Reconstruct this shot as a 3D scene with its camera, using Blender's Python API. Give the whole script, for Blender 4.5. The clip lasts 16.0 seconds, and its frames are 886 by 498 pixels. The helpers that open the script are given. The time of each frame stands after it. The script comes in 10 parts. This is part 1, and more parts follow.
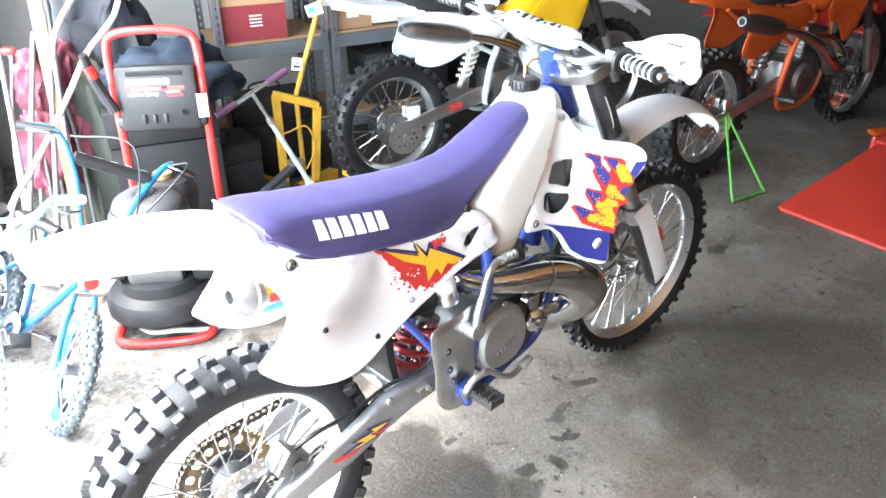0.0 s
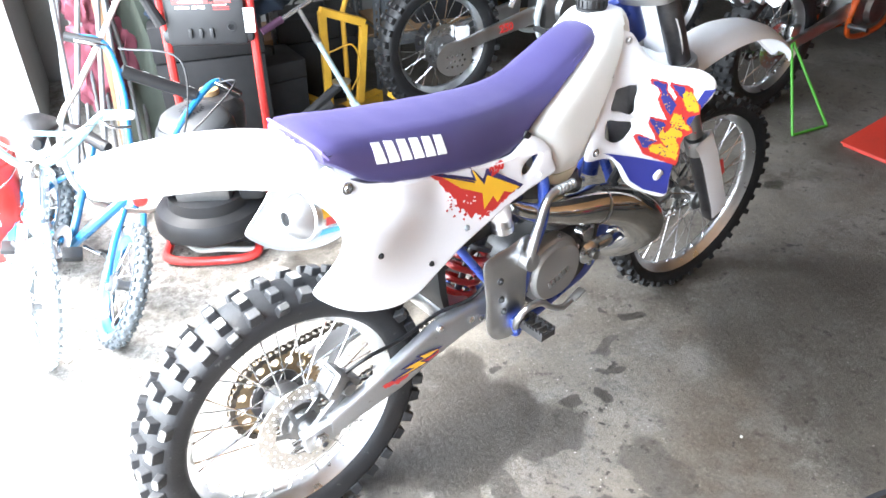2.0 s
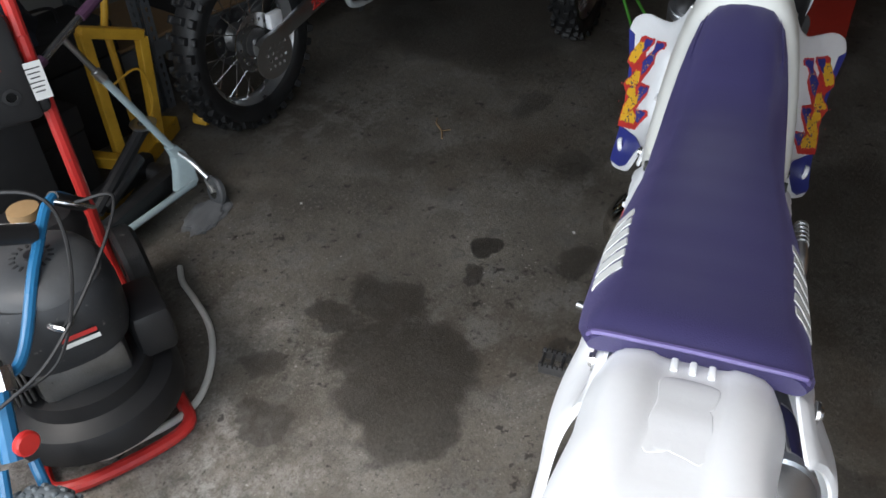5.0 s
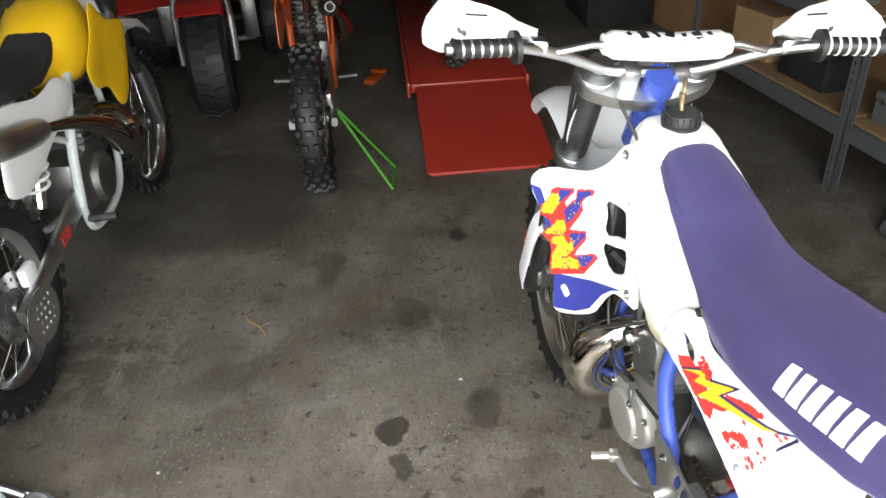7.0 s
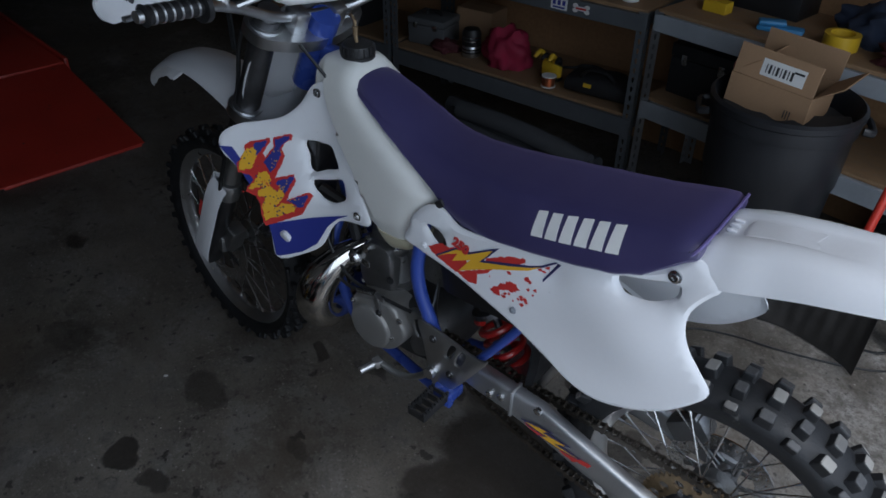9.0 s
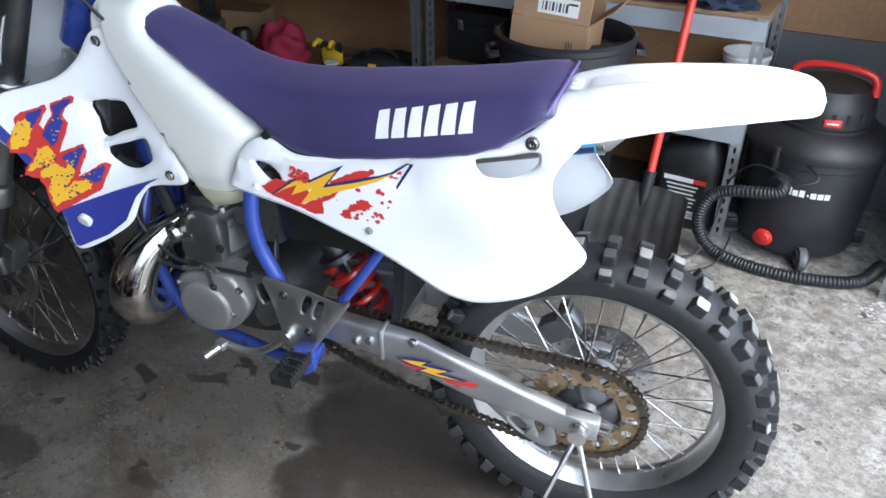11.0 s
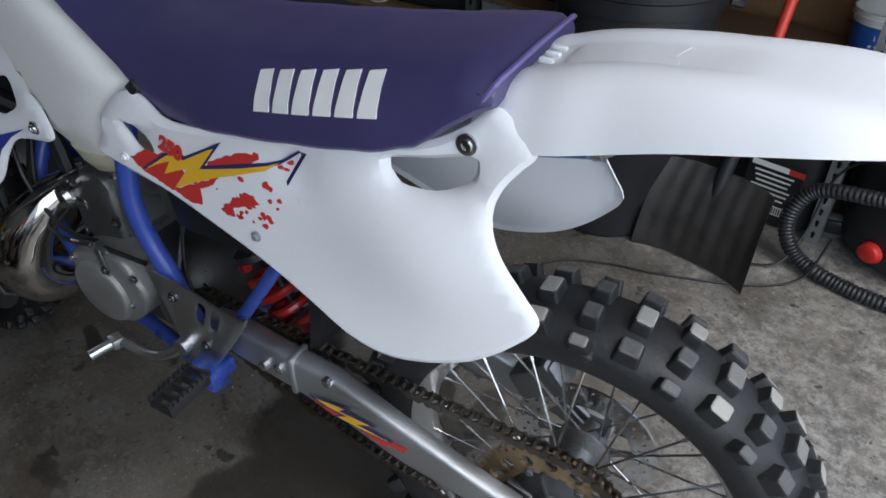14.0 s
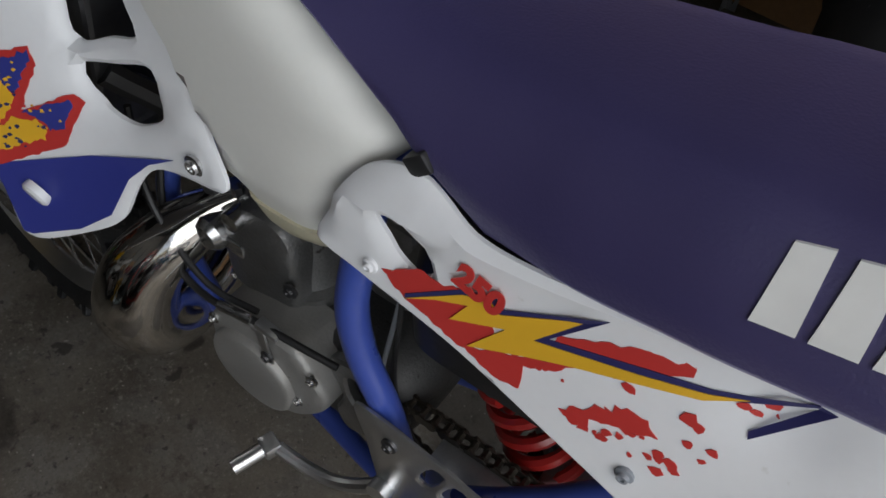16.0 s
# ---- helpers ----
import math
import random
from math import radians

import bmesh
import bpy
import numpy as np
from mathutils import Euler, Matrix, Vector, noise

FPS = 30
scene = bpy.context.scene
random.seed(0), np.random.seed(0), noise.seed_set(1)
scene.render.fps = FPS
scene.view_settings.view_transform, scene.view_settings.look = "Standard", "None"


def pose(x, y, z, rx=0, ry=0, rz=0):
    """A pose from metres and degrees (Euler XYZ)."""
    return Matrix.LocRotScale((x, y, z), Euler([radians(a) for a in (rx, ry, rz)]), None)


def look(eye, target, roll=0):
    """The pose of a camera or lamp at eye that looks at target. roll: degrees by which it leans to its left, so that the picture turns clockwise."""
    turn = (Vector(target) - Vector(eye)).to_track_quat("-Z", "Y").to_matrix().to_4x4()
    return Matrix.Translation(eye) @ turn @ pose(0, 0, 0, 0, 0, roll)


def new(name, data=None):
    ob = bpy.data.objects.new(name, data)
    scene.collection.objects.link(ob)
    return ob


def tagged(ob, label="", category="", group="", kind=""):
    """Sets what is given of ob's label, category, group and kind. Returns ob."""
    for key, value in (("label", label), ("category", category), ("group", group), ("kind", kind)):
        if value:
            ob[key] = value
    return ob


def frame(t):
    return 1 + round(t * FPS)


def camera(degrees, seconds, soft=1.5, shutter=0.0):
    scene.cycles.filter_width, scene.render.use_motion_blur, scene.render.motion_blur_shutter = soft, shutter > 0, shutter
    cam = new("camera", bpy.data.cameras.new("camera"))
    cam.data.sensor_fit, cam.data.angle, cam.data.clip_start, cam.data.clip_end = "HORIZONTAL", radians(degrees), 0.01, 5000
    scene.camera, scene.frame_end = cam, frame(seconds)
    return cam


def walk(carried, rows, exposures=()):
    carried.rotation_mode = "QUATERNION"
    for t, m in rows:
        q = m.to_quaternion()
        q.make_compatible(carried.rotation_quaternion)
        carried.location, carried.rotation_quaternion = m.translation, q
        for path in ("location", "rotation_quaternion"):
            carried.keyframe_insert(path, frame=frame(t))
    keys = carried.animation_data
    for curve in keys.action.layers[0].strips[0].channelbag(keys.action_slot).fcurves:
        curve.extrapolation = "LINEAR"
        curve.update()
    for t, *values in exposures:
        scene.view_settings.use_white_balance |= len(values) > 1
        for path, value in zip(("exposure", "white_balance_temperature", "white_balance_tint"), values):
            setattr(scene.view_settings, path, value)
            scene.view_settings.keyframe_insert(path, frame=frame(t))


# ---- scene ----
cam = camera(61.48, 16.0, soft=1.6)
PATH = [
    (0, (-0.460, -1.173, 1.583), (0.719, 0.128, 0.625), -0.81),
    (0.5, (-0.462, -1.172, 1.583), (0.710, 0.132, 0.621), -0.88),
    (1, (-0.464, -1.175, 1.587), (0.694, 0.128, 0.607), -1.17),
    (1.5, (-0.465, -1.172, 1.587), (0.681, 0.134, 0.597), -1.51),
    (2, (-0.469, -1.113, 1.564), (0.571, 0.170, 0.438), -0.59),
    (2.5, (-0.444, -0.991, 1.537), (0.535, 0.235, 0.296), -0.36),
    (3, (-0.404, -0.799, 1.521), (0.597, 0.318, 0.198), -0.78),
    (3.5, (-0.423, -0.628, 1.513), (0.643, 0.402, 0.170), 3.19),
    (4, (-0.532, -0.355, 1.517), (0.727, 0.528, 0.239), 2.72),
    (4.3, (-0.558, -0.218, 1.530), (0.810, 0.537, 0.281), 3.23),
    (4.5, (-0.536, -0.130, 1.507), (0.850, 0.573, 0.248), 1.60),
    (4.7, (-0.508, -0.038, 1.524), (0.902, 0.581, 0.248), 0.02),
    (5, (-0.428, 0.079, 1.504), (1.012, 0.617, 0.224), -0.74),
    (5.2, (-0.413, 0.145, 1.512), (1.084, 0.540, 0.246), 1.81),
    (7.3, (-0.228, 0.742, 1.604), (1.407, 0.303, 0.538), -5.02),
    (7.5, (-0.202, 0.751, 1.595), (1.374, 0.192, 0.498), -4.78),
    (8, (-0.159, 0.888, 1.600), (1.179, -0.056, 0.452), -1.33),
    (8.5, (-0.139, 1.032, 1.597), (0.918, -0.144, 0.372), 1.47),
    (9, (-0.167, 1.081, 1.609), (0.852, -0.199, 0.459), 0.73),
    (9.5, (-0.225, 1.056, 1.590), (0.772, -0.255, 0.455), 0.16),
    (10, (-0.139, 1.093, 1.501), (0.622, -0.420, 0.438), 0.32),
    (10.2, (-0.104, 1.117, 1.457), (0.576, -0.437, 0.397), 0.28),
    (12.3, (-0.094, 1.180, 1.333), (0.392, -0.446, 0.275), 0.26),
    (12.5, (-0.110, 1.155, 1.326), (0.341, -0.462, 0.238), 0.52),
    (13, (-0.195, 0.980, 1.295), (0.300, -0.540, 0.093), -1.48),
    (13.5, (-0.249, 0.801, 1.288), (0.441, -0.656, 0.104), -1.40),
    (14, (-0.164, 0.692, 1.259), (0.612, -0.702, 0.053), 0.68),
    (14.5, (0.002, 0.581, 1.241), (0.740, -0.796, -0.008), 4.01),
    (15, (0.123, 0.503, 1.242), (0.893, -0.806, -0.059), 2.37),
    (15.5, (0.283, 0.430, 1.208), (1.143, -0.715, -0.187), 2.48),
    (16, (0.400, 0.428, 1.169), (1.091, -0.744, -0.297), 6.41),
]
EXPOSURE = [(0, 3.35, 6230, 10), (1.5, 3.3, 6180, 10), (3, 2.65, 6230, 10), (3.5, 2.6, 6280, 10), (4.3, 2.5, 6480, 10), (4.7, 1.35, 6480, 10), (5.2, 0.2, 6380, 10), (7.3, 2.1, 7180, 8), (7.6, 1.9, 7080, 8), (8, 1.25, 6380, 10), (8.5, -0.5, 5830, 10), (9, -0.85, 5680, 10), (9.5, -0.7, 5780, 10), (10.2, 0.9, 5870, 10), (12.3, 0.4, 5920, 10), (13, -0.2, 5970, 10), (13.5, -0.25, 6020, 10), (14, -0.3, 6020, 10), (14.5, -0.15, 6320, 11), (15, -0.9, 6620, 11), (15.5, -1.0, 6620, 11), (16, -0.3, 6670, 11)]
walk(cam, [(t, look(eye, target, roll)) for t, eye, target, roll in PATH], EXPOSURE)

# ---- world and light ----
GARAGE = pose(0, 0, 0, 0, 0, -15)        # the room stands at an angle to the bike
LEAN = 1.34                              # degrees that the bike leans on its stand

world = bpy.data.worlds.new("sky")
scene.world = world
world.use_nodes = True
wn = world.node_tree
bg = wn.nodes["Background"]
sky = wn.nodes.new("ShaderNodeTexSky")
sky.sky_type = "NISHITA"
sky.sun_disc = False
sky.sun_elevation = radians(60)
sky.sun_rotation = radians(297)
sky.air_density, sky.dust_density = 1.0, 4.0
wn.links.new(sky.outputs[0], bg.inputs[0])
bg.inputs[1].default_value = 0.15

sun_data = bpy.data.lights.new("sun", "SUN")
sun_data.energy, sun_data.angle, sun_data.color = 0.8, radians(14), (1.0, 0.97, 0.92)
sun = new("sun", sun_data)
sun.matrix_world = look((-5, 2.5, 10), (0, 0, 0))

# daylight that comes in through the open garage door
door_data = bpy.data.lights.new("door_daylight", "AREA")
door_data.shape, door_data.size, door_data.size_y = "RECTANGLE", 3.5, 2.1
door_data.energy, door_data.color = 50, (0.90, 0.97, 1.0)
door_light = new("door_daylight", door_data)
door_light.matrix_world = GARAGE @ look((-1.15, 0.55, 1.35), (0.35, 0.55, 0.35))
# ---- materials ----
def mat(name, color, rough=0.5, metal=0.0, vary=0.12, scale=6.0, bump=0.05, fine=90.0, coat=0.0, speck=None, speck_amount=0.0, spec=0.5):
    """A procedural material: base colour mottled at two scales, uneven gloss, fine relief and, where given, specks of dirt."""
    m = bpy.data.materials.new(name)
    m.use_nodes = True
    nt = m.node_tree
    n, l = nt.nodes, nt.links
    p = n["Principled BSDF"]
    tc = n.new("ShaderNodeTexCoord")
    big = n.new("ShaderNodeTexNoise")
    big.inputs["Scale"].default_value, big.inputs["Detail"].default_value = scale, 6
    small = n.new("ShaderNodeTexNoise")
    small.inputs["Scale"].default_value, small.inputs["Detail"].default_value = fine, 4
    l.new(tc.outputs["Object"], big.inputs["Vector"])
    l.new(tc.outputs["Object"], small.inputs["Vector"])
    mixer = n.new("ShaderNodeMath")
    mixer.operation = "MULTIPLY_ADD"
    l.new(small.outputs["Fac"], mixer.inputs[0])
    mixer.inputs[1].default_value = 0.4
    l.new(big.outputs["Fac"], mixer.inputs[2])
    ramp = n.new("ShaderNodeMapRange")
    ramp.inputs[1].default_value, ramp.inputs[2].default_value = 0.35, 1.05
    ramp.inputs[3].default_value, ramp.inputs[4].default_value = 1 - vary, 1 + vary
    l.new(mixer.outputs[0], ramp.inputs[0])
    tint = n.new("ShaderNodeVectorMath")
    tint.operation = "SCALE"
    tint.inputs[0].default_value = color
    l.new(ramp.outputs[0], tint.inputs["Scale"])
    last = tint.outputs[0]
    if speck:
        dots = n.new("ShaderNodeTexNoise")
        dots.inputs["Scale"].default_value, dots.inputs["Detail"].default_value = scale * 5, 8
        l.new(tc.outputs["Object"], dots.inputs["Vector"])
        cut = n.new("ShaderNodeMapRange")
        cut.inputs[1].default_value, cut.inputs[2].default_value = 0.72 - speck_amount, 0.80 - speck_amount
        l.new(dots.outputs["Fac"], cut.inputs[0])
        mx = n.new("ShaderNodeMix")
        mx.data_type = "RGBA"
        l.new(cut.outputs[0], mx.inputs[0])
        l.new(last, mx.inputs[6])
        mx.inputs[7].default_value = (*speck, 1)
        last = mx.outputs[2]
    l.new(last, p.inputs["Base Color"])
    gloss = n.new("ShaderNodeMapRange")
    gloss.inputs[1].default_value, gloss.inputs[2].default_value = 0.35, 0.7
    gloss.inputs[3].default_value, gloss.inputs[4].default_value = max(0.02, rough * 0.8), min(1, rough * 1.2)
    l.new(big.outputs["Fac"], gloss.inputs[0])
    l.new(gloss.outputs[0], p.inputs["Roughness"])
    p.inputs["Metallic"].default_value = metal
    p.inputs["Coat Weight"].default_value = coat
    p.inputs["Coat Roughness"].default_value = 0.15
    p.inputs["Specular IOR Level"].default_value = spec
    if bump:
        bp = n.new("ShaderNodeBump")
        bp.inputs["Strength"].default_value, bp.inputs["Distance"].default_value = bump, 0.004
        l.new(small.outputs["Fac"], bp.inputs["Height"])
        l.new(bp.outputs[0], p.inputs["Normal"])
    return m


WHITE = mat("white_plastic", (0.80, 0.81, 0.83), 0.38, vary=0.03, bump=0.03, fine=140, speck=(0.55, 0.54, 0.5), speck_amount=-0.02)
CREAM = mat("tank_plastic", (0.70, 0.70, 0.665), 0.42, vary=0.04, bump=0.04, fine=160)
OLDCREAM = mat("yellowed_plastic", (0.62, 0.58, 0.42), 0.45, vary=0.06)
PIPING = mat("pale_purple_piping", (0.15, 0.12, 0.30), 0.45, vary=0.15, scale=20)
SEATMAT = mat("purple_vinyl", (0.047, 0.040, 0.114), 0.36, vary=0.12, scale=7, bump=0.14, fine=420, spec=0.7)
grained = SEATMAT.node_tree.nodes["Principled BSDF"].inputs
grained["Sheen Weight"].default_value, grained["Sheen Tint"].default_value = 0.22, (0.36, 0.32, 0.72, 1)
LETTER = mat("white_print", (0.78, 0.78, 0.76), 0.5, vary=0.05, scale=40)
RED = mat("red_print", (0.54, 0.04, 0.035), 0.4, vary=0.06)
YELLOW = mat("yellow_print", (0.78, 0.44, 0.03), 0.4, vary=0.06)
NAVY = mat("blue_print", (0.035, 0.045, 0.26), 0.38, vary=0.06)
NAVYLINE = mat("dark_blue_print", (0.03, 0.03, 0.12), 0.4, vary=0.05)
BLUEPAINT = mat("blue_frame_paint", (0.04, 0.075, 0.34), 0.32, vary=0.12, scale=14, coat=0.4, speck=(0.05, 0.05, 0.08), speck_amount=0.02)
RUBBER = mat("black_rubber", (0.014, 0.0145, 0.016), 0.62, vary=0.3, scale=8, bump=0.2, fine=200, speck=(0.10, 0.10, 0.095), speck_amount=0.05)
# darker rubber for the front tyre and the parked bikes
FRONTRUBBER = mat("darker_black_rubber", (0.009, 0.0095, 0.0105), 0.55, vary=0.35, scale=14, bump=0.25, fine=220, speck=(0.06, 0.06, 0.058), speck_amount=0.05)
KNOBTOP = mat("scuffed_tread_tops", (0.075, 0.074, 0.074), 0.55, vary=0.4, scale=25, bump=0.3, fine=240)
KNOBMAT = mat("worn_tread_rubber", (0.016, 0.0165, 0.018), 0.6, vary=0.35, scale=20, bump=0.25, fine=220, speck=(0.12, 0.12, 0.11), speck_amount=0.06)
tops = KNOBTOP.node_tree
pick = tops.nodes.new("ShaderNodeObjectInfo")
worn = tops.nodes.new("ShaderNodeMapRange")
worn.inputs[1].default_value, worn.inputs[2].default_value, worn.inputs[4].default_value = 0.45, 0.8, 0.9
tops.links.new(pick.outputs["Random"], worn.inputs[0])
scuff = tops.nodes.new("ShaderNodeMix")
scuff.data_type = "RGBA"
scuff.inputs[7].default_value = (0.33, 0.315, 0.285, 1)
tops.links.new(worn.outputs[0], scuff.inputs[0])
paint_in = tops.nodes["Principled BSDF"].inputs["Base Color"]
tops.links.new(paint_in.links[0].from_socket, scuff.inputs[6])
tops.links.new(scuff.outputs[2], paint_in)
BLACK = mat("black_plastic", (0.014, 0.014, 0.015), 0.5, vary=0.2, scale=10)
SOFTBLACK = mat("dull_black", (0.012, 0.012, 0.013), 0.85, vary=0.3)
ALU = mat("brushed_aluminium", (0.60, 0.61, 0.62), 0.36, 1.0, vary=0.12, scale=12, bump=0.08, fine=260, speck=(0.2, 0.19, 0.17), speck_amount=0.0)
ARMALU = mat("weathered_aluminium", (0.46, 0.475, 0.49), 0.48, 0.92, vary=0.16, scale=9, bump=0.12, fine=260, speck=(0.22, 0.21, 0.2), speck_amount=0.03)
RIMALU = mat("rim_aluminium", (0.66, 0.67, 0.68), 0.33, 1.0, vary=0.1, scale=15, bump=0.06, speck=(0.3, 0.28, 0.25), speck_amount=0.0)
CAST = mat("cast_engine_metal", (0.25, 0.25, 0.25), 0.40, 0.9, vary=0.32, scale=14, bump=0.25, fine=300, speck=(0.08, 0.075, 0.07), speck_amount=0.05)
NICKEL = mat("nickel_plating", (0.62, 0.60, 0.565), 0.08, 1.0, vary=0.2, scale=7, bump=0.03, speck=(0.25, 0.2, 0.14), speck_amount=0.02)
STEEL = mat("bright_steel", (0.62, 0.62, 0.62), 0.25, 1.0, vary=0.12)
DARKSTEEL = mat("dark_steel", (0.12, 0.12, 0.125), 0.45, 0.9, vary=0.3, scale=18, bump=0.1)
CHAINMAT = mat("oily_chain", (0.105, 0.092, 0.078), 0.38, 0.9, vary=0.4, scale=30, bump=0.1)
GOLD = mat("worn_gold_anodising", (0.30, 0.22, 0.13), 0.5, 0.8, vary=0.35, scale=22, speck=(0.10, 0.075, 0.05), speck_amount=0.10)
SPRING = mat("red_spring_paint", (0.36, 0.018, 0.015), 0.32, vary=0.12, coat=0.3)
GREYSTICK = mat("grey_print", (0.25, 0.27, 0.3), 0.5)
AIRBOX = mat("airbox_plastic", (0.010, 0.0095, 0.009), 0.42, vary=0.3, scale=9, bump=0.08, speck=(0.03, 0.026, 0.022), speck_amount=0.03)
SATIN = mat("satin_aluminium", (0.36, 0.365, 0.37), 0.45, 0.85, vary=0.08, scale=10, bump=0.08, fine=260)
CYAN = mat("cyan_print", (0.10, 0.42, 0.62), 0.4)


# ---- mesh helpers ----
def part(name, bm, material, parent=None, label="", smooth=35, kind="", category="", group=""):
    """Links a bmesh as one mesh object, under a thing or under a part where one is given."""
    bmesh.ops.recalc_face_normals(bm, faces=bm.faces)
    me = bpy.data.meshes.new(name)
    bm.to_mesh(me)
    bm.free()
    for mm in material if isinstance(material, (list, tuple)) else [material]:
        me.materials.append(mm)
    if smooth:
        me.shade_smooth()
        me.set_sharp_from_angle(angle=radians(smooth))
    ob = new(name, me)
    ob.parent = parent
    tagged(ob, label, category, group, kind)
    return ob


def empty(name, m, label, category, group=""):
    ob = new(name)
    ob.matrix_world = m
    ob.empty_display_size = 0.1
    return tagged(ob, label, category, group)


def spline(points, step=0.02, closed=False):
    """A centripetal Catmull-Rom curve through the points (2D or more), about one sample every step."""
    ps = [Vector(p) for p in points]
    n = len(ps)
    out = []
    for i in range(n if closed else n - 1):
        p1, p2 = ps[i], ps[(i + 1) % n]
        p0 = ps[i - 1] if closed or i > 0 else p1 * 2 - p2
        p3 = ps[(i + 2) % n] if closed or i + 2 < n else p2 * 2 - p1
        t0 = 0.0
        t1 = t0 + max(1e-4, (p1 - p0).length ** 0.5)
        t2 = t1 + max(1e-4, (p2 - p1).length ** 0.5)
        t3 = t2 + max(1e-4, (p3 - p2).length ** 0.5)
        k = max(1, math.ceil((p2 - p1).length / step))
        for j in range(k):
            t = t1 + (t2 - t1) * j / k
            a1 = p0 * ((t1 - t) / (t1 - t0)) + p1 * ((t - t0) / (t1 - t0))
            a2 = p1 * ((t2 - t) / (t2 - t1)) + p2 * ((t - t1) / (t2 - t1))
            a3 = p2 * ((t3 - t) / (t3 - t2)) + p3 * ((t - t2) / (t3 - t2))
            b1 = a1 * ((t2 - t) / (t2 - t0)) + a2 * ((t - t0) / (t2 - t0))
            b2 = a2 * ((t3 - t) / (t3 - t1)) + a3 * ((t - t1) / (t3 - t1))
            out.append(b1 * ((t2 - t) / (t2 - t1)) + b2 * ((t - t1) / (t2 - t1)))
    if not closed:
        out.append(ps[-1])
    return out


def ring_faces(bm, rings, closed_ring=True, caps=True):
    for a, b in zip(rings, rings[1:]):
        k = len(a)
        for i in range(k if closed_ring else k - 1):
            j = (i + 1) % k
            bm.faces.new((a[i], a[j], b[j], b[i]))
    if caps and closed_ring:
        bm.faces.new(rings[0][::-1])
        bm.faces.new(rings[-1])


def tube(bm, points, radius, seg=10, step=0.02, smooth=True, caps=True):
    """A round bar along the points; radius: a number, or one for each point."""
    pts = [Vector(p) for p in points]
    if isinstance(radius, (list, tuple)):
        if smooth and len(pts) > 2:
            four = spline([(*p, r) for p, r in zip(pts, radius)], step)
            pts, radii = [Vector(q[:3]) for q in four], [q[3] for q in four]
        else:
            radii = list(radius)
    else:
        if smooth and len(pts) > 2:
            pts = spline(pts, step)
        radii = [radius] * len(pts)
    rings, up = [], None
    for i, p in enumerate(pts):
        d = (pts[min(i + 1, len(pts) - 1)] - pts[max(i - 1, 0)]).normalized()
        if up is None:
            up = d.orthogonal().normalized()
        up = (up - d * up.dot(d)).normalized()
        side = d.cross(up)
        rings.append([bm.verts.new(p + (up * math.cos(a) + side * math.sin(a)) * radii[i]) for a in (2 * math.pi * k / seg for k in range(seg))])
    ring_faces(bm, rings, caps=caps)
    return bm


def lathe(bm, profile, m=Matrix(), seg=32, closed=False):
    """Turns a profile of (radius, height) about the local y axis of m."""
    rings = []
    for r, h in profile:
        rings.append([bm.verts.new(m @ Vector((r * math.cos(a), h, r * math.sin(a)))) for a in (2 * math.pi * k / seg for k in range(seg))])
    if closed:
        rings.append(rings[0])
    ring_faces(bm, rings, caps=not closed)
    return bm


def block(bm, size, m=Matrix(), bevel=0.0, seg=2):
    """A box of that size about m's origin, its edges rounded."""
    made = bmesh.ops.create_cube(bm, size=1.0, matrix=m @ Matrix.Diagonal((*size, 1)))
    if bevel:
        edges = list({e for v in made["verts"] for e in v.link_edges})
        bmesh.ops.bevel(bm, geom=edges, offset=bevel, segments=seg, affect="EDGES", profile=0.5)
    return bm


def slab(bm, outline, y0, y1, m=Matrix(), plane="xz"):
    """A flat plate from an outline in the plane, between two heights across it."""
    def at(p, h):
        return m @ (Vector((p[0], h, p[1])) if plane == "xz" else Vector((p[0], p[1], h)))
    a, b = [bm.verts.new(at(p, y0)) for p in outline], [bm.verts.new(at(p, y1)) for p in outline]
    bm.faces.new(a)
    bm.faces.new(b[::-1])
    for i in range(len(a)):
        j = (i + 1) % len(a)
        bm.faces.new((a[i], b[i], b[j], a[j]))
    return bm


def inside(p, poly):
    hit = False
    for (x0, y0), (x1, y1) in zip(poly, poly[1:] + poly[:1]):
        if (y0 > p[1]) != (y1 > p[1]) and p[0] < (x1 - x0) * (p[1] - y0) / (y1 - y0) + x0:
            hit = not hit
    return hit


def gap(p, poly):
    """The distance from p to the outline."""
    best = 9.0
    for (x0, y0), (x1, y1) in zip(poly, poly[1:] + poly[:1]):
        dx, dy = x1 - x0, y1 - y0
        t = max(0, min(1, ((p[0] - x0) * dx + (p[1] - y0) * dy) / (dx * dx + dy * dy + 1e-12)))
        best = min(best, math.hypot(p[0] - x0 - t * dx, p[1] - y0 - t * dy))
    return best


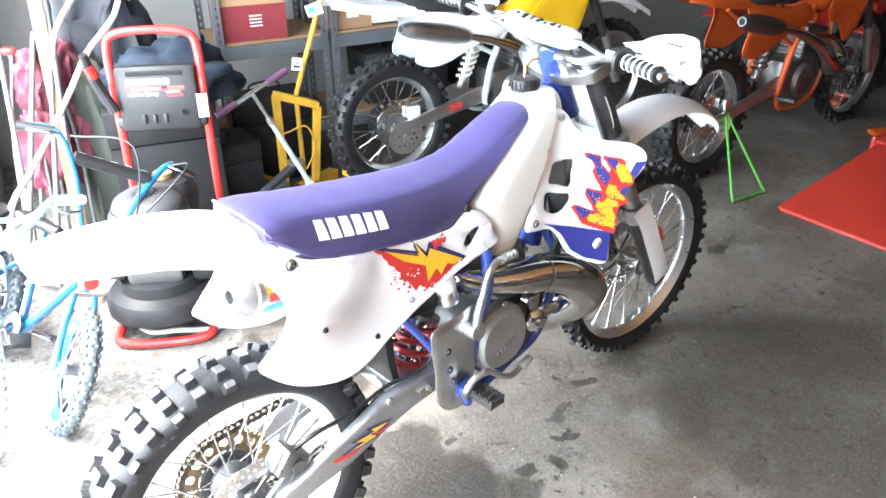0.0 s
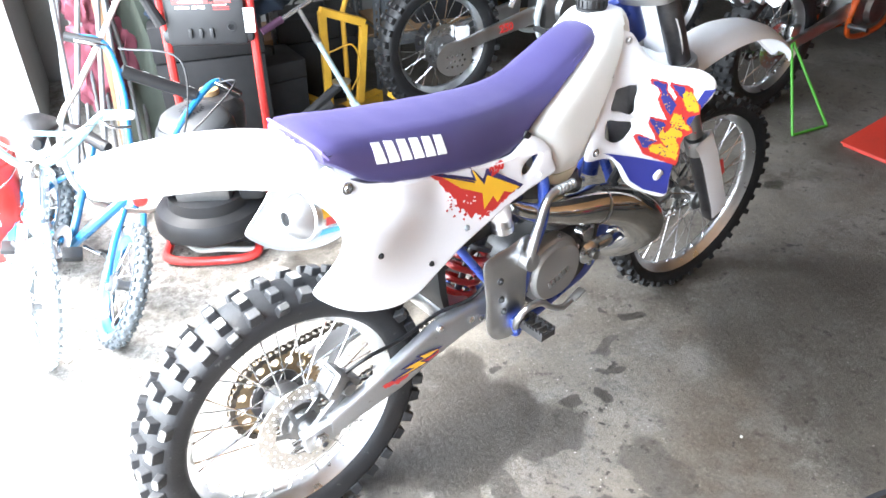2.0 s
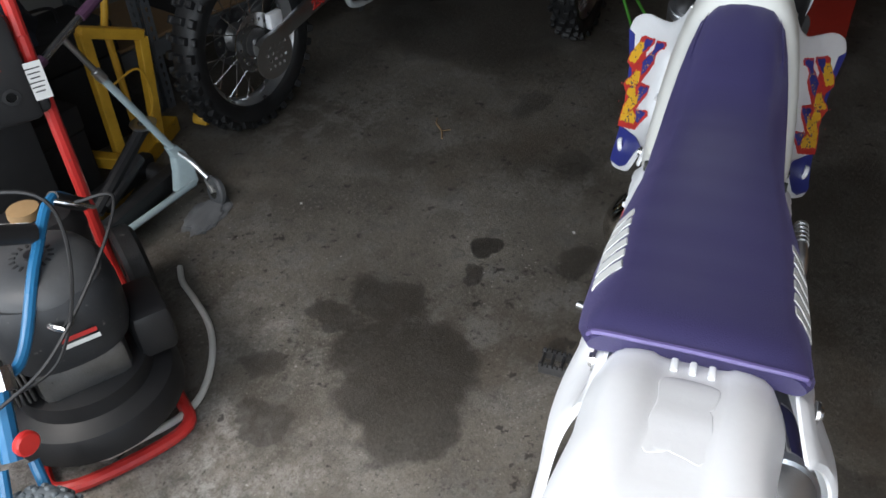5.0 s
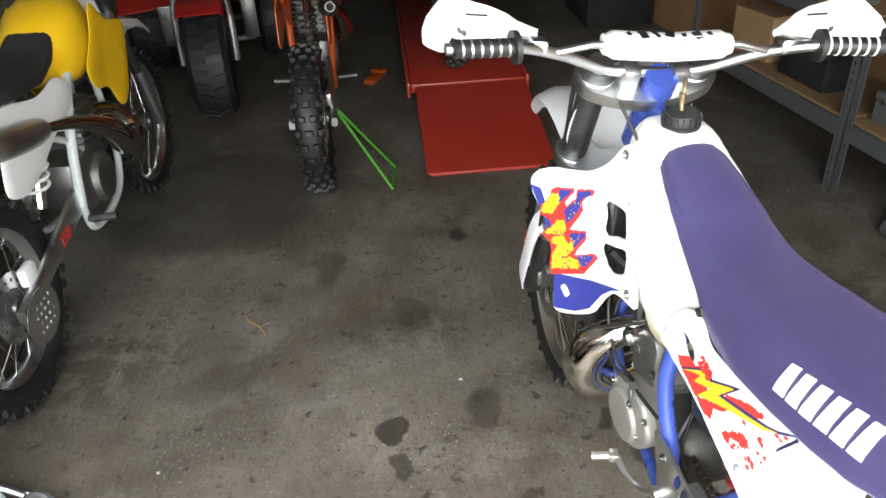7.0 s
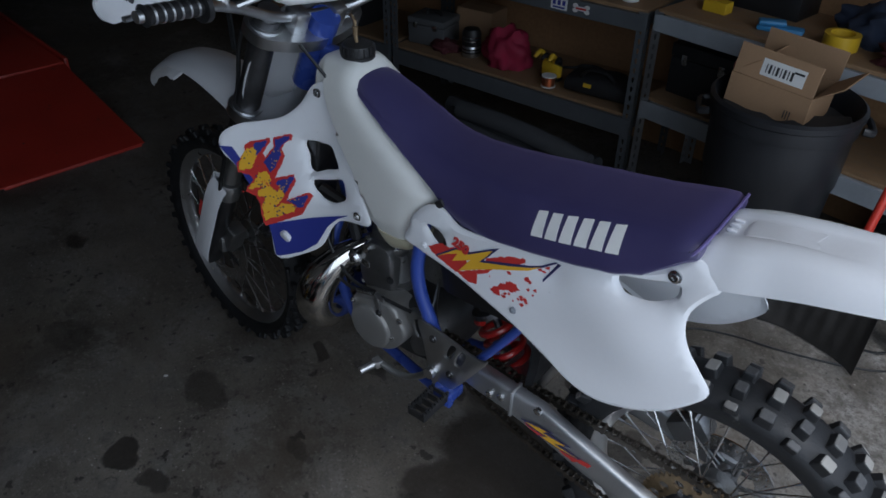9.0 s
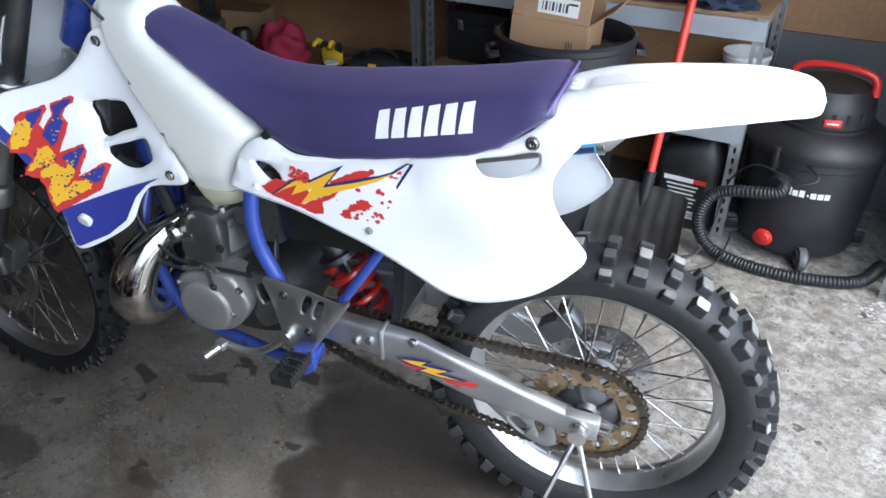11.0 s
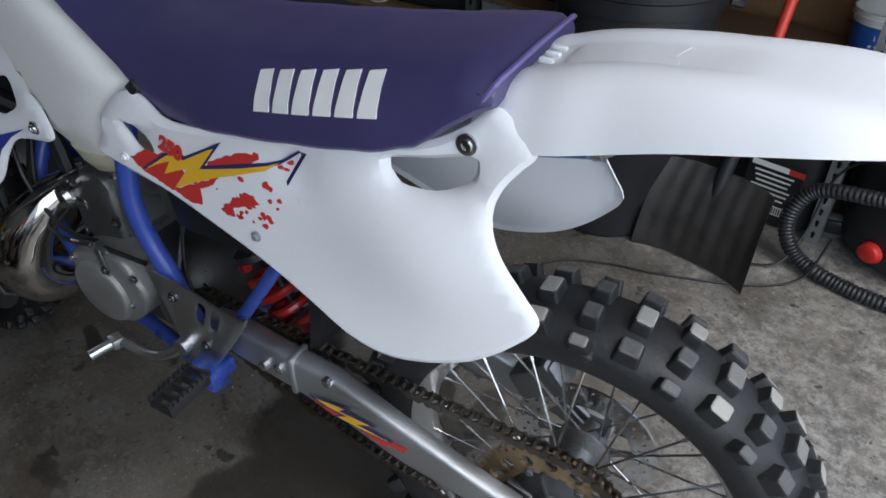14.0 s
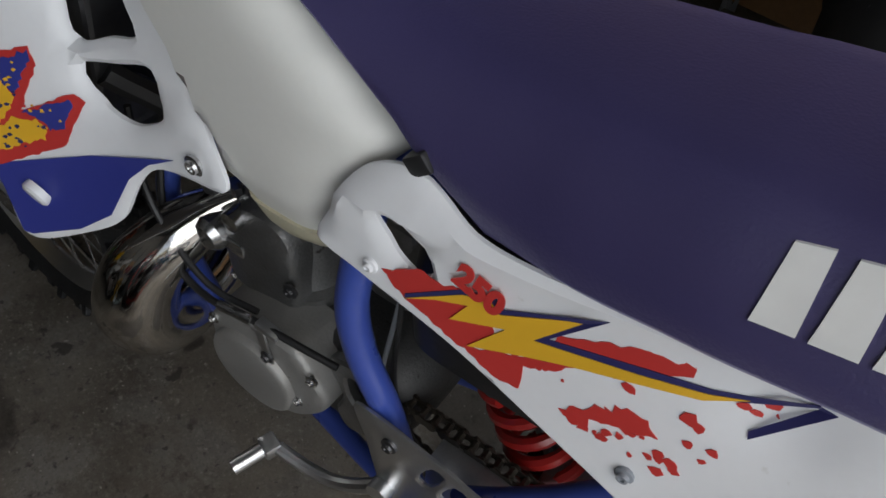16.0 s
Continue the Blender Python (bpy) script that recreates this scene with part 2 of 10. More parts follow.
def sheet(outline, surface, thick=0.004, holes=(), grid=0.018, edge=0.006, side=1, step=0.012, curl=0.004):
    """A moulded sheet: an outline in x and z with holes, bent so that y = side * surface(x, z), with rounded, turned-in edges."""
    from mathutils.geometry import delaunay_2d_cdt
    loops = [[tuple(p[:2]) for p in (spline(o, step, True) if step else [Vector(q) for q in o])] for o in (outline, *holes)]
    pts, edges = [], []
    for loop in loops:
        base = len(pts)
        pts += [Vector(p) for p in loop]
        edges += [(base + i, base + (i + 1) % len(loop)) for i in range(len(loop))]
    xs, zs = [p[0] for p in loops[0]], [p[1] for p in loops[0]]
    x = min(xs)
    while x < max(xs):
        z = min(zs)
        while z < max(zs):
            if inside((x, z), loops[0]) and not any(inside((x, z), h) for h in loops[1:]) and min(gap((x, z), q) for q in loops) > grid * 0.45:
                pts.append(Vector((x, z)))
            z += grid
        x += grid
    if edge:
        for loop in loops:
            for i, p in enumerate(loop):
                a, b = Vector(loop[i - 1]), Vector(loop[(i + 1) % len(loop)])
                t = (b - a).normalized()
                for s in (1, -1):
                    q = Vector(p) + Vector((-t.y, t.x)) * s * edge
                    if inside(q, loops[0]) and not any(inside(q, h) for h in loops[1:]) and min(gap(q, o) for o in loops) > edge * 0.8:
                        pts.append(q)
    co, _, faces, *_ = delaunay_2d_cdt(pts, edges, [], 0, 1e-5)
    bm = bmesh.new()

    def y_at(p):
        d = min(gap(p, q) for q in loops) if edge else 1
        drop = curl * (1 - min(1, d / edge)) ** 2 if edge else 0
        return surface(p[0], p[1]) - drop
    front = [bm.verts.new((p[0], side * y_at(p), p[1])) for p in co]
    back = [bm.verts.new((p[0], side * (y_at(p) - thick), p[1])) for p in co]
    count = {}
    for f in faces:
        c = sum((co[i] for i in f), Vector((0, 0))) / len(f)
        if not inside(c, loops[0]) or any(inside(c, h) for h in loops[1:]):
            continue
        bm.faces.new([front[i] for i in f])
        bm.faces.new([back[i] for i in reversed(f)])
        for a, b in zip(f, f[1:] + f[:1]):
            count[(a, b)] = 1
    for a, b in count:
        if (b, a) not in count:
            bm.faces.new((front[b], front[a], back[a], back[b]))
    bmesh.ops.delete(bm, geom=[v for v in bm.verts if not v.link_faces], context="VERTS")
    return bm


def loft(bm, sections, caps=True):
    """A skin over sections, each a list of as many points."""
    rings = [[bm.verts.new(p) for p in s] for s in sections]
    ring_faces(bm, rings, caps=caps)
    return bm


def oval(cx, cy, a, b, n=24, power=2.0):
    """A rounded outline (superellipse) about a centre."""
    out = []
    for k in range(n):
        t = 2 * math.pi * k / n
        c, s = math.cos(t), math.sin(t)
        out.append((cx + a * math.copysign(abs(c) ** (2 / power), c), cy + b * math.copysign(abs(s) ** (2 / power), s)))
    return out


def lerp_table(table, x):
    """Linear interpolation in rows of (x, value, ...)."""
    if x <= table[0][0]:
        return table[0][1:]
    for a, b in zip(table, table[1:]):
        if x <= b[0]:
            t = (x - a[0]) / (b[0] - a[0])
            t = t * t * (3 - 2 * t) * 0.5 + t * 0.5
            return tuple(p + (q - p) * t for p, q in zip(a[1:], b[1:]))
    return table[-1][1:]


def thing(name, bm, material, m, label, category, group="", smooth=35, kind=""):
    ob = part(name, bm, material, None, label, smooth, kind, category, group)
    ob.matrix_world = m
    return ob


# ---- the garage ----
def concrete():
    """Worn concrete: dark bare cement, pale rubbed patches, grit, drips and wet stains."""
    m = mat("stained_concrete", (0.2, 0.19, 0.175), 0.62, vary=0.2, scale=2.2, bump=0.3, fine=70)
    nt = m.node_tree
    n, l = nt.nodes, nt.links
    p = n["Principled BSDF"]
    tc = n.new("ShaderNodeTexCoord")

    def field(scale, detail, rough, lo, hi, top=1.0, distort=0.0):
        t = n.new("ShaderNodeTexNoise")
        t.inputs["Scale"].default_value, t.inputs["Detail"].default_value, t.inputs["Roughness"].default_value, t.inputs["Distortion"].default_value = scale, detail, rough, distort
        l.new(tc.outputs["Object"], t.inputs["Vector"])
        r = n.new("ShaderNodeMapRange")
        r.inputs[1].default_value, r.inputs[2].default_value, r.inputs[4].default_value = lo, hi, top
        l.new(t.outputs["Fac"], r.inputs[0])
        return r.outputs[0]

    def mix(fac, a, b):
        x = n.new("ShaderNodeMix")
        x.data_type = "RGBA"
        l.new(fac, x.inputs[0])
        for k, c in ((6, a), (7, b)):
            if isinstance(c, tuple):
                x.inputs[k].default_value = (*c, 1)
            else:
                l.new(c, x.inputs[k])
        return x.outputs[2]

    def join(a, b, how="MAXIMUM"):
        x = n.new("ShaderNodeMath")
        x.operation = how
        l.new(a, x.inputs[0])
        l.new(b, x.inputs[1])
        return x.outputs[0]
    cloud = field(1.7, 8, 0.62, 0.36, 0.66)
    col = mix(cloud, (0.066, 0.056, 0.044), (0.200, 0.182, 0.152))
    # broad worn lanes and damp, darker ground between them
    col = mix(field(0.9, 6, 0.62, 0.44, 0.58, 0.5, 1.2), col, (0.070, 0.060, 0.047))
    col = mix(join(field(4.6, 9, 0.7, 0.52, 0.62, 0.6, 0.6), field(1.4, 3, 0.5, 0.45, 0.58), "MULTIPLY"), col, (0.235, 0.222, 0.198))
    rubbed = join(field(9, 12, 0.78, 0.50, 0.60), field(2.3, 6, 0.6, 0.42, 0.58), "MULTIPLY")
    col = mix(rubbed, col, (0.27, 0.258, 0.235))
    # dry, dusty crust towards the doorway, ragged-edged, made paler for the daylight there
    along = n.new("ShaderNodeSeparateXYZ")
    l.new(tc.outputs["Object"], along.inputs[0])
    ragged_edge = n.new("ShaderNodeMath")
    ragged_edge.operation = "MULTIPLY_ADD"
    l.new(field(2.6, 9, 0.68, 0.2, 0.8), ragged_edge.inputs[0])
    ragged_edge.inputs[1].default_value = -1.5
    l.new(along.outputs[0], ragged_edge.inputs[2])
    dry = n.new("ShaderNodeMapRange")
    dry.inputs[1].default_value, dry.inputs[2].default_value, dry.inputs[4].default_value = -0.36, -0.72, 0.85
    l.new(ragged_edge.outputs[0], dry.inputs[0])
    daylit_crust = mix(field(26, 14, 0.82, 0.43, 0.57), (0.15, 0.137, 0.118), (0.50, 0.482, 0.45))
    daylit_crust = mix(field(6, 8, 0.7, 0.44, 0.60, 0.6), daylit_crust, (0.25, 0.225, 0.185))
    col = mix(dry.outputs[0], col, daylit_crust)
    col = mix(field(9, 13, 0.80, 0.50, 0.60, 0.72), col, (0.085, 0.078, 0.068))
    # finger-wide mottling of bared aggregate all over
    col = mix(field(34, 10, 0.8, 0.55, 0.64, 0.32), col, (0.24, 0.228, 0.205))
    col = mix(field(120, 5, 0.7, 0.54, 0.66, 0.38), col, (0.25, 0.238, 0.215))
    col = mix(field(150, 5, 0.7, 0.55, 0.66, 0.55), col, (0.050, 0.045, 0.038))
    col = mix(field(21, 12, 0.82, 0.58, 0.66, 0.4), col, (0.060, 0.052, 0.043))
    # pale chips and crumbs of mortar trodden into the surface
    col = mix(join(field(95, 2, 0.5, 0.70, 0.73), field(1.9, 4, 0.6, 0.42, 0.60), "MULTIPLY"), col, (0.55, 0.53, 0.49))
    grit = field(80, 6, 0.75, 0.56, 0.66, 0.8)
    col = mix(join(grit, field(3.1, 5, 0.6, 0.46, 0.58), "MULTIPLY"), col, (0.34, 0.325, 0.29))
    # spattered drips of oil, thick in some places and rare in others
    drips = join(field(26, 6, 0.66, 0.56, 0.65, 0.85), field(2.1, 4, 0.6, 0.47, 0.56), "MULTIPLY")
    col = mix(join(drips, field(60, 3, 0.5, 0.30, 0.42), "MULTIPLY"), col, (0.024, 0.020, 0.016))
    # rusty brown wash
    col = mix(field(1.3, 7, 0.66, 0.52, 0.66, 0.55), col, (0.088, 0.066, 0.045))
    col = mix(field(44, 10, 0.76, 0.575, 0.64, 0.85), col, (0.035, 0.031, 0.027))
    warp = n.new("ShaderNodeTexNoise")
    warp.inputs["Scale"].default_value, warp.inputs["Detail"].default_value = 9, 6
    l.new(tc.outputs["Object"], warp.inputs["Vector"])
    spread = n.new("ShaderNodeVectorMath")
    spread.operation = "MULTIPLY_ADD"
    l.new(warp.outputs["Color"], spread.inputs[0])
    spread.inputs[1].default_value = (0.16, 0.16, 0)
    l.new(tc.outputs["Object"], spread.inputs[2])
    total = None
    # oil and water stains: centre along and across the room, half length, half width, strength
    for u, v, a, b, k in STAINS:
        off = n.new("ShaderNodeVectorMath")
        off.operation = "SUBTRACT"
        l.new(spread.outputs[0], off.inputs[0])
        off.inputs[1].default_value = (u + 0.08, v + 0.08, 0)
        squash = n.new("ShaderNodeVectorMath")
        squash.operation = "MULTIPLY"
        l.new(off.outputs[0], squash.inputs[0])
        squash.inputs[1].default_value = (1 / a, 1 / b, 0)
        size = n.new("ShaderNodeVectorMath")
        size.operation = "LENGTH"
        l.new(squash.outputs[0], size.inputs[0])
        fade = n.new("ShaderNodeMapRange")
        fade.inputs[1].default_value, fade.inputs[2].default_value = 1.08, 0.92
        fade.inputs[3].default_value, fade.inputs[4].default_value = 0, k
        l.new(size.outputs["Value"], fade.inputs[0])
        total = fade.outputs[0] if total is None else join(total, fade.outputs[0])
    drips = join(field(13, 4, 0.6, 0.655, 0.68, 0.85), field(24, 3, 0.6, 0.68, 0.70, 0.8))
    col = mix(join(total, drips), col, (0.030, 0.026, 0.022))
    l.new(col, p.inputs["Base Color"])
    wet = n.new("ShaderNodeMix")
    l.new(total, wet.inputs[0])
    gloss = n.new("ShaderNodeMapRange")
    gloss.inputs[3].default_value, gloss.inputs[4].default_value = 0.5, 0.75
    l.new(cloud, gloss.inputs[0])
    l.new(gloss.outputs[0], wet.inputs[2])
    wet.inputs[3].default_value = 0.36
    l.new(wet.outputs[0], p.inputs["Roughness"])
    # pitted relief under the fine grain
    pits = n.new("ShaderNodeBump")
    pits.inputs["Strength"].default_value, pits.inputs["Distance"].default_value = 0.35, 0.005
    l.new(field(38, 9, 0.78, 0.40, 0.62), pits.inputs["Height"])
    grain = p.inputs["Normal"].links[0].from_node
    l.new(pits.outputs[0], grain.inputs["Normal"])
    return m


STAINS = [
    (0.57, 0.82, 0.20, 0.20, 0.72), (0.45, 0.70, 0.14, 0.13, 0.72), (0.76, 1.02, 0.085, 0.12, 0.7), (0.62, 1.09, 0.05, 0.09, 0.7),
    (1.13, 0.92, 0.055, 0.05, 0.85), (0.99, 0.87, 0.05, 0.045, 0.75), (1.22, 0.63, 0.08, 0.06, 0.6), (0.86, 0.54, 0.05, 0.03, 0.6),
    (0.42, 0.09, 0.29, 0.19, 0.80), (0.50, 0.27, 0.13, 0.10, 0.78), (0.66, -0.05, 0.13, 0.08, 0.64), (0.35, -0.15, 0.045, 0.13, 0.6), (0.47, -0.17, 0.03, 0.14, 0.6), (0.22, -0.10, 0.05, 0.14, 0.55),
    (1.78, -0.12, 0.52, 0.44, 0.42), (1.60, -0.50, 0.34, 0.24, 0.4), (0.85, -0.27, 0.07, 0.13, 0.5),
    (0.78, 0.03, 0.04, 0.028, 0.8), (0.88, 0.03, 0.028, 0.035, 0.8), (0.96, 0.10, 0.035, 0.022, 0.75), (1.15, 0.28, 0.045, 0.03, 0.8), (1.02, 0.20, 0.06, 0.02, 0.6),
    (2.25, 0.75, 0.05, 0.03, 0.8), (0.38, 1.14, 0.05, 0.06, 0.55), (0.24, 1.01, 0.06, 0.08, 0.6), (2.6, 1.9, 0.5, 0.5, 0.5), (1.9, 0.25, 0.07, 0.05, 0.6), (1.7, 0.9, 0.09, 0.07, 0.5), (2.0, 1.25, 0.12, 0.06, 0.5),
    (0.62, -0.28, 0.05, 0.035, 0.8), (0.75, -0.36, 0.04, 0.03, 0.8), (2.3, -0.2, 0.06, 0.04, 0.8),
]
CONCRETE = concrete()
PAVING = mat("pale_concrete", (0.5, 0.49, 0.47), 0.8, vary=0.15, scale=1.5, bump=0.3, fine=40)
PLYWOOD = mat("plywood", (0.36, 0.20, 0.095), 0.65, vary=0.45, scale=2.4, bump=0.1, fine=60)
PARTICLE = mat("particle_board", (0.25, 0.155, 0.08), 0.75, vary=0.25, scale=30, bump=0.2, fine=180)
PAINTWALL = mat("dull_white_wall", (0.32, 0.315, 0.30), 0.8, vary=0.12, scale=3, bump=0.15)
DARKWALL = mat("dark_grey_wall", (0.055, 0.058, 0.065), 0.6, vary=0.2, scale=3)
# grey of the added wall panel, lightened to take in the haze there
HAZEGREY = mat("hazed_grey", (0.105, 0.108, 0.115), 0.55, vary=0.25, scale=3)
SHELFMETAL = mat("grey_shelf_paint", (0.12, 0.13, 0.14), 0.42, 0.3, vary=0.15, scale=10)
GALV = mat("galvanised_steel", (0.50, 0.52, 0.54), 0.42, 0.9, vary=0.15, scale=25)


def structure(name, bm, material, label, category, m=GARAGE, smooth=0):
    ob = part(name, bm, material, None, label, smooth, "structure", category)
    ob.matrix_world = m
    return ob


def slab_of(name, lo, hi, material, label, category):
    bm = bmesh.new()
    size = [b - a for a, b in zip(lo, hi)]
    block(bm, size, Matrix.Translation([(a + b) / 2 for a, b in zip(lo, hi)]))
    return structure(name, bm, material, label, category)


U0, U1, V0, V1, H = -0.55, 7.2, -1.98, 3.35, 2.6
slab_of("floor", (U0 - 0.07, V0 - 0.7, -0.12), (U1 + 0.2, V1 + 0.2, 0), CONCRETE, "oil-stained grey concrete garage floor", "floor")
for n, (m, x0, x1) in enumerate([(pose(0.95, -2.03, 0, 0, 0, -10), -1.95, 0.0), (pose(0.95, -2.03, 0), -0.02, 7.0)]):
    bm = bmesh.new()
    block(bm, (x1 - x0, 0.12, H), Matrix.Translation(((x0 + x1) / 2, -0.06, H / 2)))
    structure("wall_south_%d" % (n + 1), bm, PLYWOOD, "bare brown plywood garage wall", "wall", m)
slab_of("wall_north", (U0, V1, 0), (U1, V1 + 0.12, H), PAINTWALL, "dull white painted garage wall", "wall")
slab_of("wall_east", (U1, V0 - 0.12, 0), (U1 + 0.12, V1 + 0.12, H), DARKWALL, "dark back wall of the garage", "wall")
# the ceiling stays out of view; its dark colour cuts bounced light
slab_of("ceiling", (U0 - 0.12, V0 - 0.7, H), (U1 + 0.12, V1 + 0.12, H + 0.1), DARKWALL, "unseen garage ceiling, dark to cut bounce", "ceiling")
slab_of("wall_west_south", (U0 - 0.12, V0 - 0.7, 0), (U0, -1.30, H), DARKWALL, "dark return beside the garage door", "wall")
slab_of("wall_west_north", (U0 - 0.12, 2.45, 0), (U0, V1 + 0.12, H), PAINTWALL, "pale return beside the garage door", "wall")
slab_of("door_header", (U0 - 0.12, -1.30, 2.2), (U0, 2.45, H), PAINTWALL, "plain header over the open garage door", "wall")
bm = bmesh.new()
bmesh.ops.create_grid(bm, x_segments=2, y_segments=2, size=60, matrix=Matrix.Translation((0, 0, -0.02)))
structure("ground", bm, PAVING, "pale concrete driveway outside the garage", "driveway")


# ---- wheels, shared by all the motorcycles ----
def tyre_mesh(R, bead, w, knob_h):
    """The carcass of a knobby tyre about the y axis."""
    body = bmesh.new()
    rc = R - knob_h
    prof = [(bead, -w * 0.30), (bead + 0.012, -w * 0.42), ((bead + rc) / 2 + 0.006, -w * 0.5), (rc - 0.018, -w * 0.44), (rc - 0.004, -w * 0.25), (rc, 0)]
    prof = [tuple(p) for p in spline(prof + [(r, -h) for r, h in prof[-2::-1]], 0.008)]
    lathe(body, prof + [(bead, w * 0.2), (bead, -w * 0.2)], seg=64, closed=True)
    return body


def knob_mesh(half_w, half_l, h, mats):
    """One tapered tread block with broken edges and a scuffed top, pointing along x."""
    bm = bmesh.new()
    block(bm, (h + 0.004, half_w * 2, half_l * 2), Matrix.Translation((h / 2 - 0.002, 0, 0)), 0.0034, 2)
    for v in bm.verts:
        k = 1.10 - 0.26 * (v.co.x + 0.004) / (h + 0.004)
        v.co.y *= k
        v.co.z *= k
    bm.normal_update()
    for f in bm.faces:
        f.material_index = 1 if f.normal.x > 0.9 else 0
    me = bpy.data.meshes.new("tread_block")
    bm.to_mesh(me)
    bm.free()
    for mm in mats:
        me.materials.append(mm)
    return me


def tread(tyre, R, w, knobs, knob_h, rows, seed, mats):
    """Rows of tread blocks round the tyre, each an object of its own on shared meshes."""
    rnd = random.Random(seed)
    rc = R - knob_h
    shapes = {(hw, hl): knob_mesh(hw, hl, knob_h + 0.007, mats) for row in rows for _, hw, hl, _, _ in row}
    for k in range(knobs):
        for y, hw, hl, phase, lean in rows[k % len(rows)]:
            for s in ((1, -1) if y else (1,)):
                a = 2 * math.pi * (k + phase) / knobs + rnd.uniform(-0.003, 0.003)
                base_r = rc - 0.006 - (abs(y) / (w * 0.5)) ** 2.4 * 0.02
                ob = new("tread_block", shapes[(hw, hl)])
                ob.parent = tyre
                ob.matrix_local = Matrix.Rotation(-a, 4, "Y") @ Matrix.Translation((base_r + rnd.uniform(-0.0008, 0.0004), s * y, 0)) @ Matrix.Rotation(s * lean, 4, "Z") @ Matrix.Rotation(rnd.uniform(-0.05, 0.05), 4, "X")


# rows of tread blocks: distance from the middle, half width, half length, phase, lean
REAR_ROWS = [
    [(0.0, 0.0185, 0.0138, 0, 0), (0.041, 0.0130, 0.0155, 0.0, 0.30)],
    [(0.0215, 0.0145, 0.0132, 0, 0.10), (0.051, 0.0090, 0.0135, 0.0, 0.55)],
]
FRONT_ROWS = [
    [(0.0, 0.0125, 0.0115, 0, 0), (0.031, 0.0085, 0.012, 0, 0.30)],
    [(0.0165, 0.009, 0.0105, 0, 0.12), (0.038, 0.006, 0.0105, 0.0, 0.55)],
]


def ring_with_holes(r0, r1, holes, hole_r, thick, y, seg=96):
    """A flat ring about y with round holes (holes: (radius, angle) pairs)."""
    from mathutils.geometry import delaunay_2d_cdt
    bm = bmesh.new()
    loops = [[(r * math.cos(2 * math.pi * k / n), r * math.sin(2 * math.pi * k / n)) for k in range(n)] for r, n in ((r1, seg), (r0, seg // 2))]
    loops += [[(hr * math.cos(a) + hole_r * math.cos(t), hr * math.sin(a) + hole_r * math.sin(t)) for t in (2 * math.pi * k / 8 for k in range(8))] for hr, a in holes]
    pts, edges = [], []
    for lo in loops:
        b = len(pts)
        pts += [Vector(p) for p in lo]
        edges += [(b + i, b + (i + 1) % len(lo)) for i in range(len(lo))]
    co, _, faces, *_ = delaunay_2d_cdt(pts, edges, [], 0, 1e-6)
    fr, bk = [bm.verts.new((p[0], y, p[1])) for p in co], [bm.verts.new((p[0], y + thick, p[1])) for p in co]
    used = {}
    for f in faces:
        c = sum((co[i] for i in f), Vector((0, 0))) / 3
        if any(math.hypot(c[0] - hr * math.cos(a), c[1] - hr * math.sin(a)) < hole_r * 0.92 for hr, a in holes) or not r0 * 0.99 < c.length < r1:
            continue
        bm.faces.new([fr[i] for i in f])
        bm.faces.new([bk[i] for i in reversed(f)])
        for a, b in zip(f, f[1:] + f[:1]):
            used[(a, b)] = 1
    for a, b in used:
        if (b, a) not in used:
            bm.faces.new((fr[b], fr[a], bk[a], bk[b]))
    bmesh.ops.delete(bm, geom=[v for v in bm.verts if not v.link_faces], context="VERTS")
    return bm


def place(ob, m):
    ob.matrix_local = m
    return ob


def wheel(parent, m, R, rim_r, w, knobs, rows, hub_r=0.03, hub_w=0.06, spokes=36, seed=1, rim_mat=None, tyre_mat=None, knob_h=0.015):
    """A spoked wheel about m's y axis: tyre with tread, rim, hub, each spoke."""
    tyre = place(part("tyre", tyre_mesh(R, rim_r - 0.004, w, knob_h), tyre_mat or RUBBER, parent), m)
    tread(tyre, R, w, knobs, knob_h, rows, seed, [tyre_mat or KNOBMAT, tyre_mat or KNOBTOP])
    bm = bmesh.new()
    rw = w * 0.27
    lathe(bm, [(rim_r + 0.004, -rw - 0.003), (rim_r - 0.003, -rw - 0.005), (rim_r - 0.008, -rw), (rim_r - 0.014, -rw * 0.6), (rim_r - 0.024, -rw * 0.35), (rim_r - 0.026, 0),
               (rim_r - 0.024, rw * 0.35), (rim_r - 0.014, rw * 0.6), (rim_r - 0.008, rw), (rim_r - 0.003, rw + 0.005), (rim_r + 0.004, rw + 0.003)], seg=72, closed=True)
    rim = place(part("rim", bm, rim_mat or RIMALU, parent, smooth=50), m)
    bm = bmesh.new()
    hw = hub_w
    lathe(bm, [(0.010, -hw - 0.01), (0.024, -hw - 0.01), (0.026, -hw), (hub_r + 0.014, -hw + 0.004), (hub_r + 0.014, -hw + 0.012), (hub_r - 0.004, -hw * 0.5), (hub_r - 0.006, 0),
               (hub_r - 0.004, hw * 0.5), (hub_r + 0.014, hw - 0.012), (hub_r + 0.014, hw - 0.004), (0.026, hw), (0.024, hw + 0.01), (0.010, hw + 0.01)], seg=28)
    place(part("hub", bm, CAST, parent), m)
    for k in range(spokes):
        s = 1 if k % 2 else -1
        a = 2 * math.pi * k / spokes
        b = a + (0.42 if (k // 2) % 2 else -0.42)
        bm = bmesh.new()
        p, q = Vector(((hub_r + 0.01) * math.cos(b), s * (hw - 0.008), (hub_r + 0.01) * math.sin(b))), Vector(((rim_r - 0.022) * math.cos(a), s * rw * 0.15, (rim_r - 0.022) * math.sin(a)))
        tube(bm, [p, q], 0.0019, 6, caps=False)
        tube(bm, [q + (p - q).normalized() * 0.016, q], 0.0032, 6)
        place(part("spoke", bm, STEEL, parent), m)
    return tyre


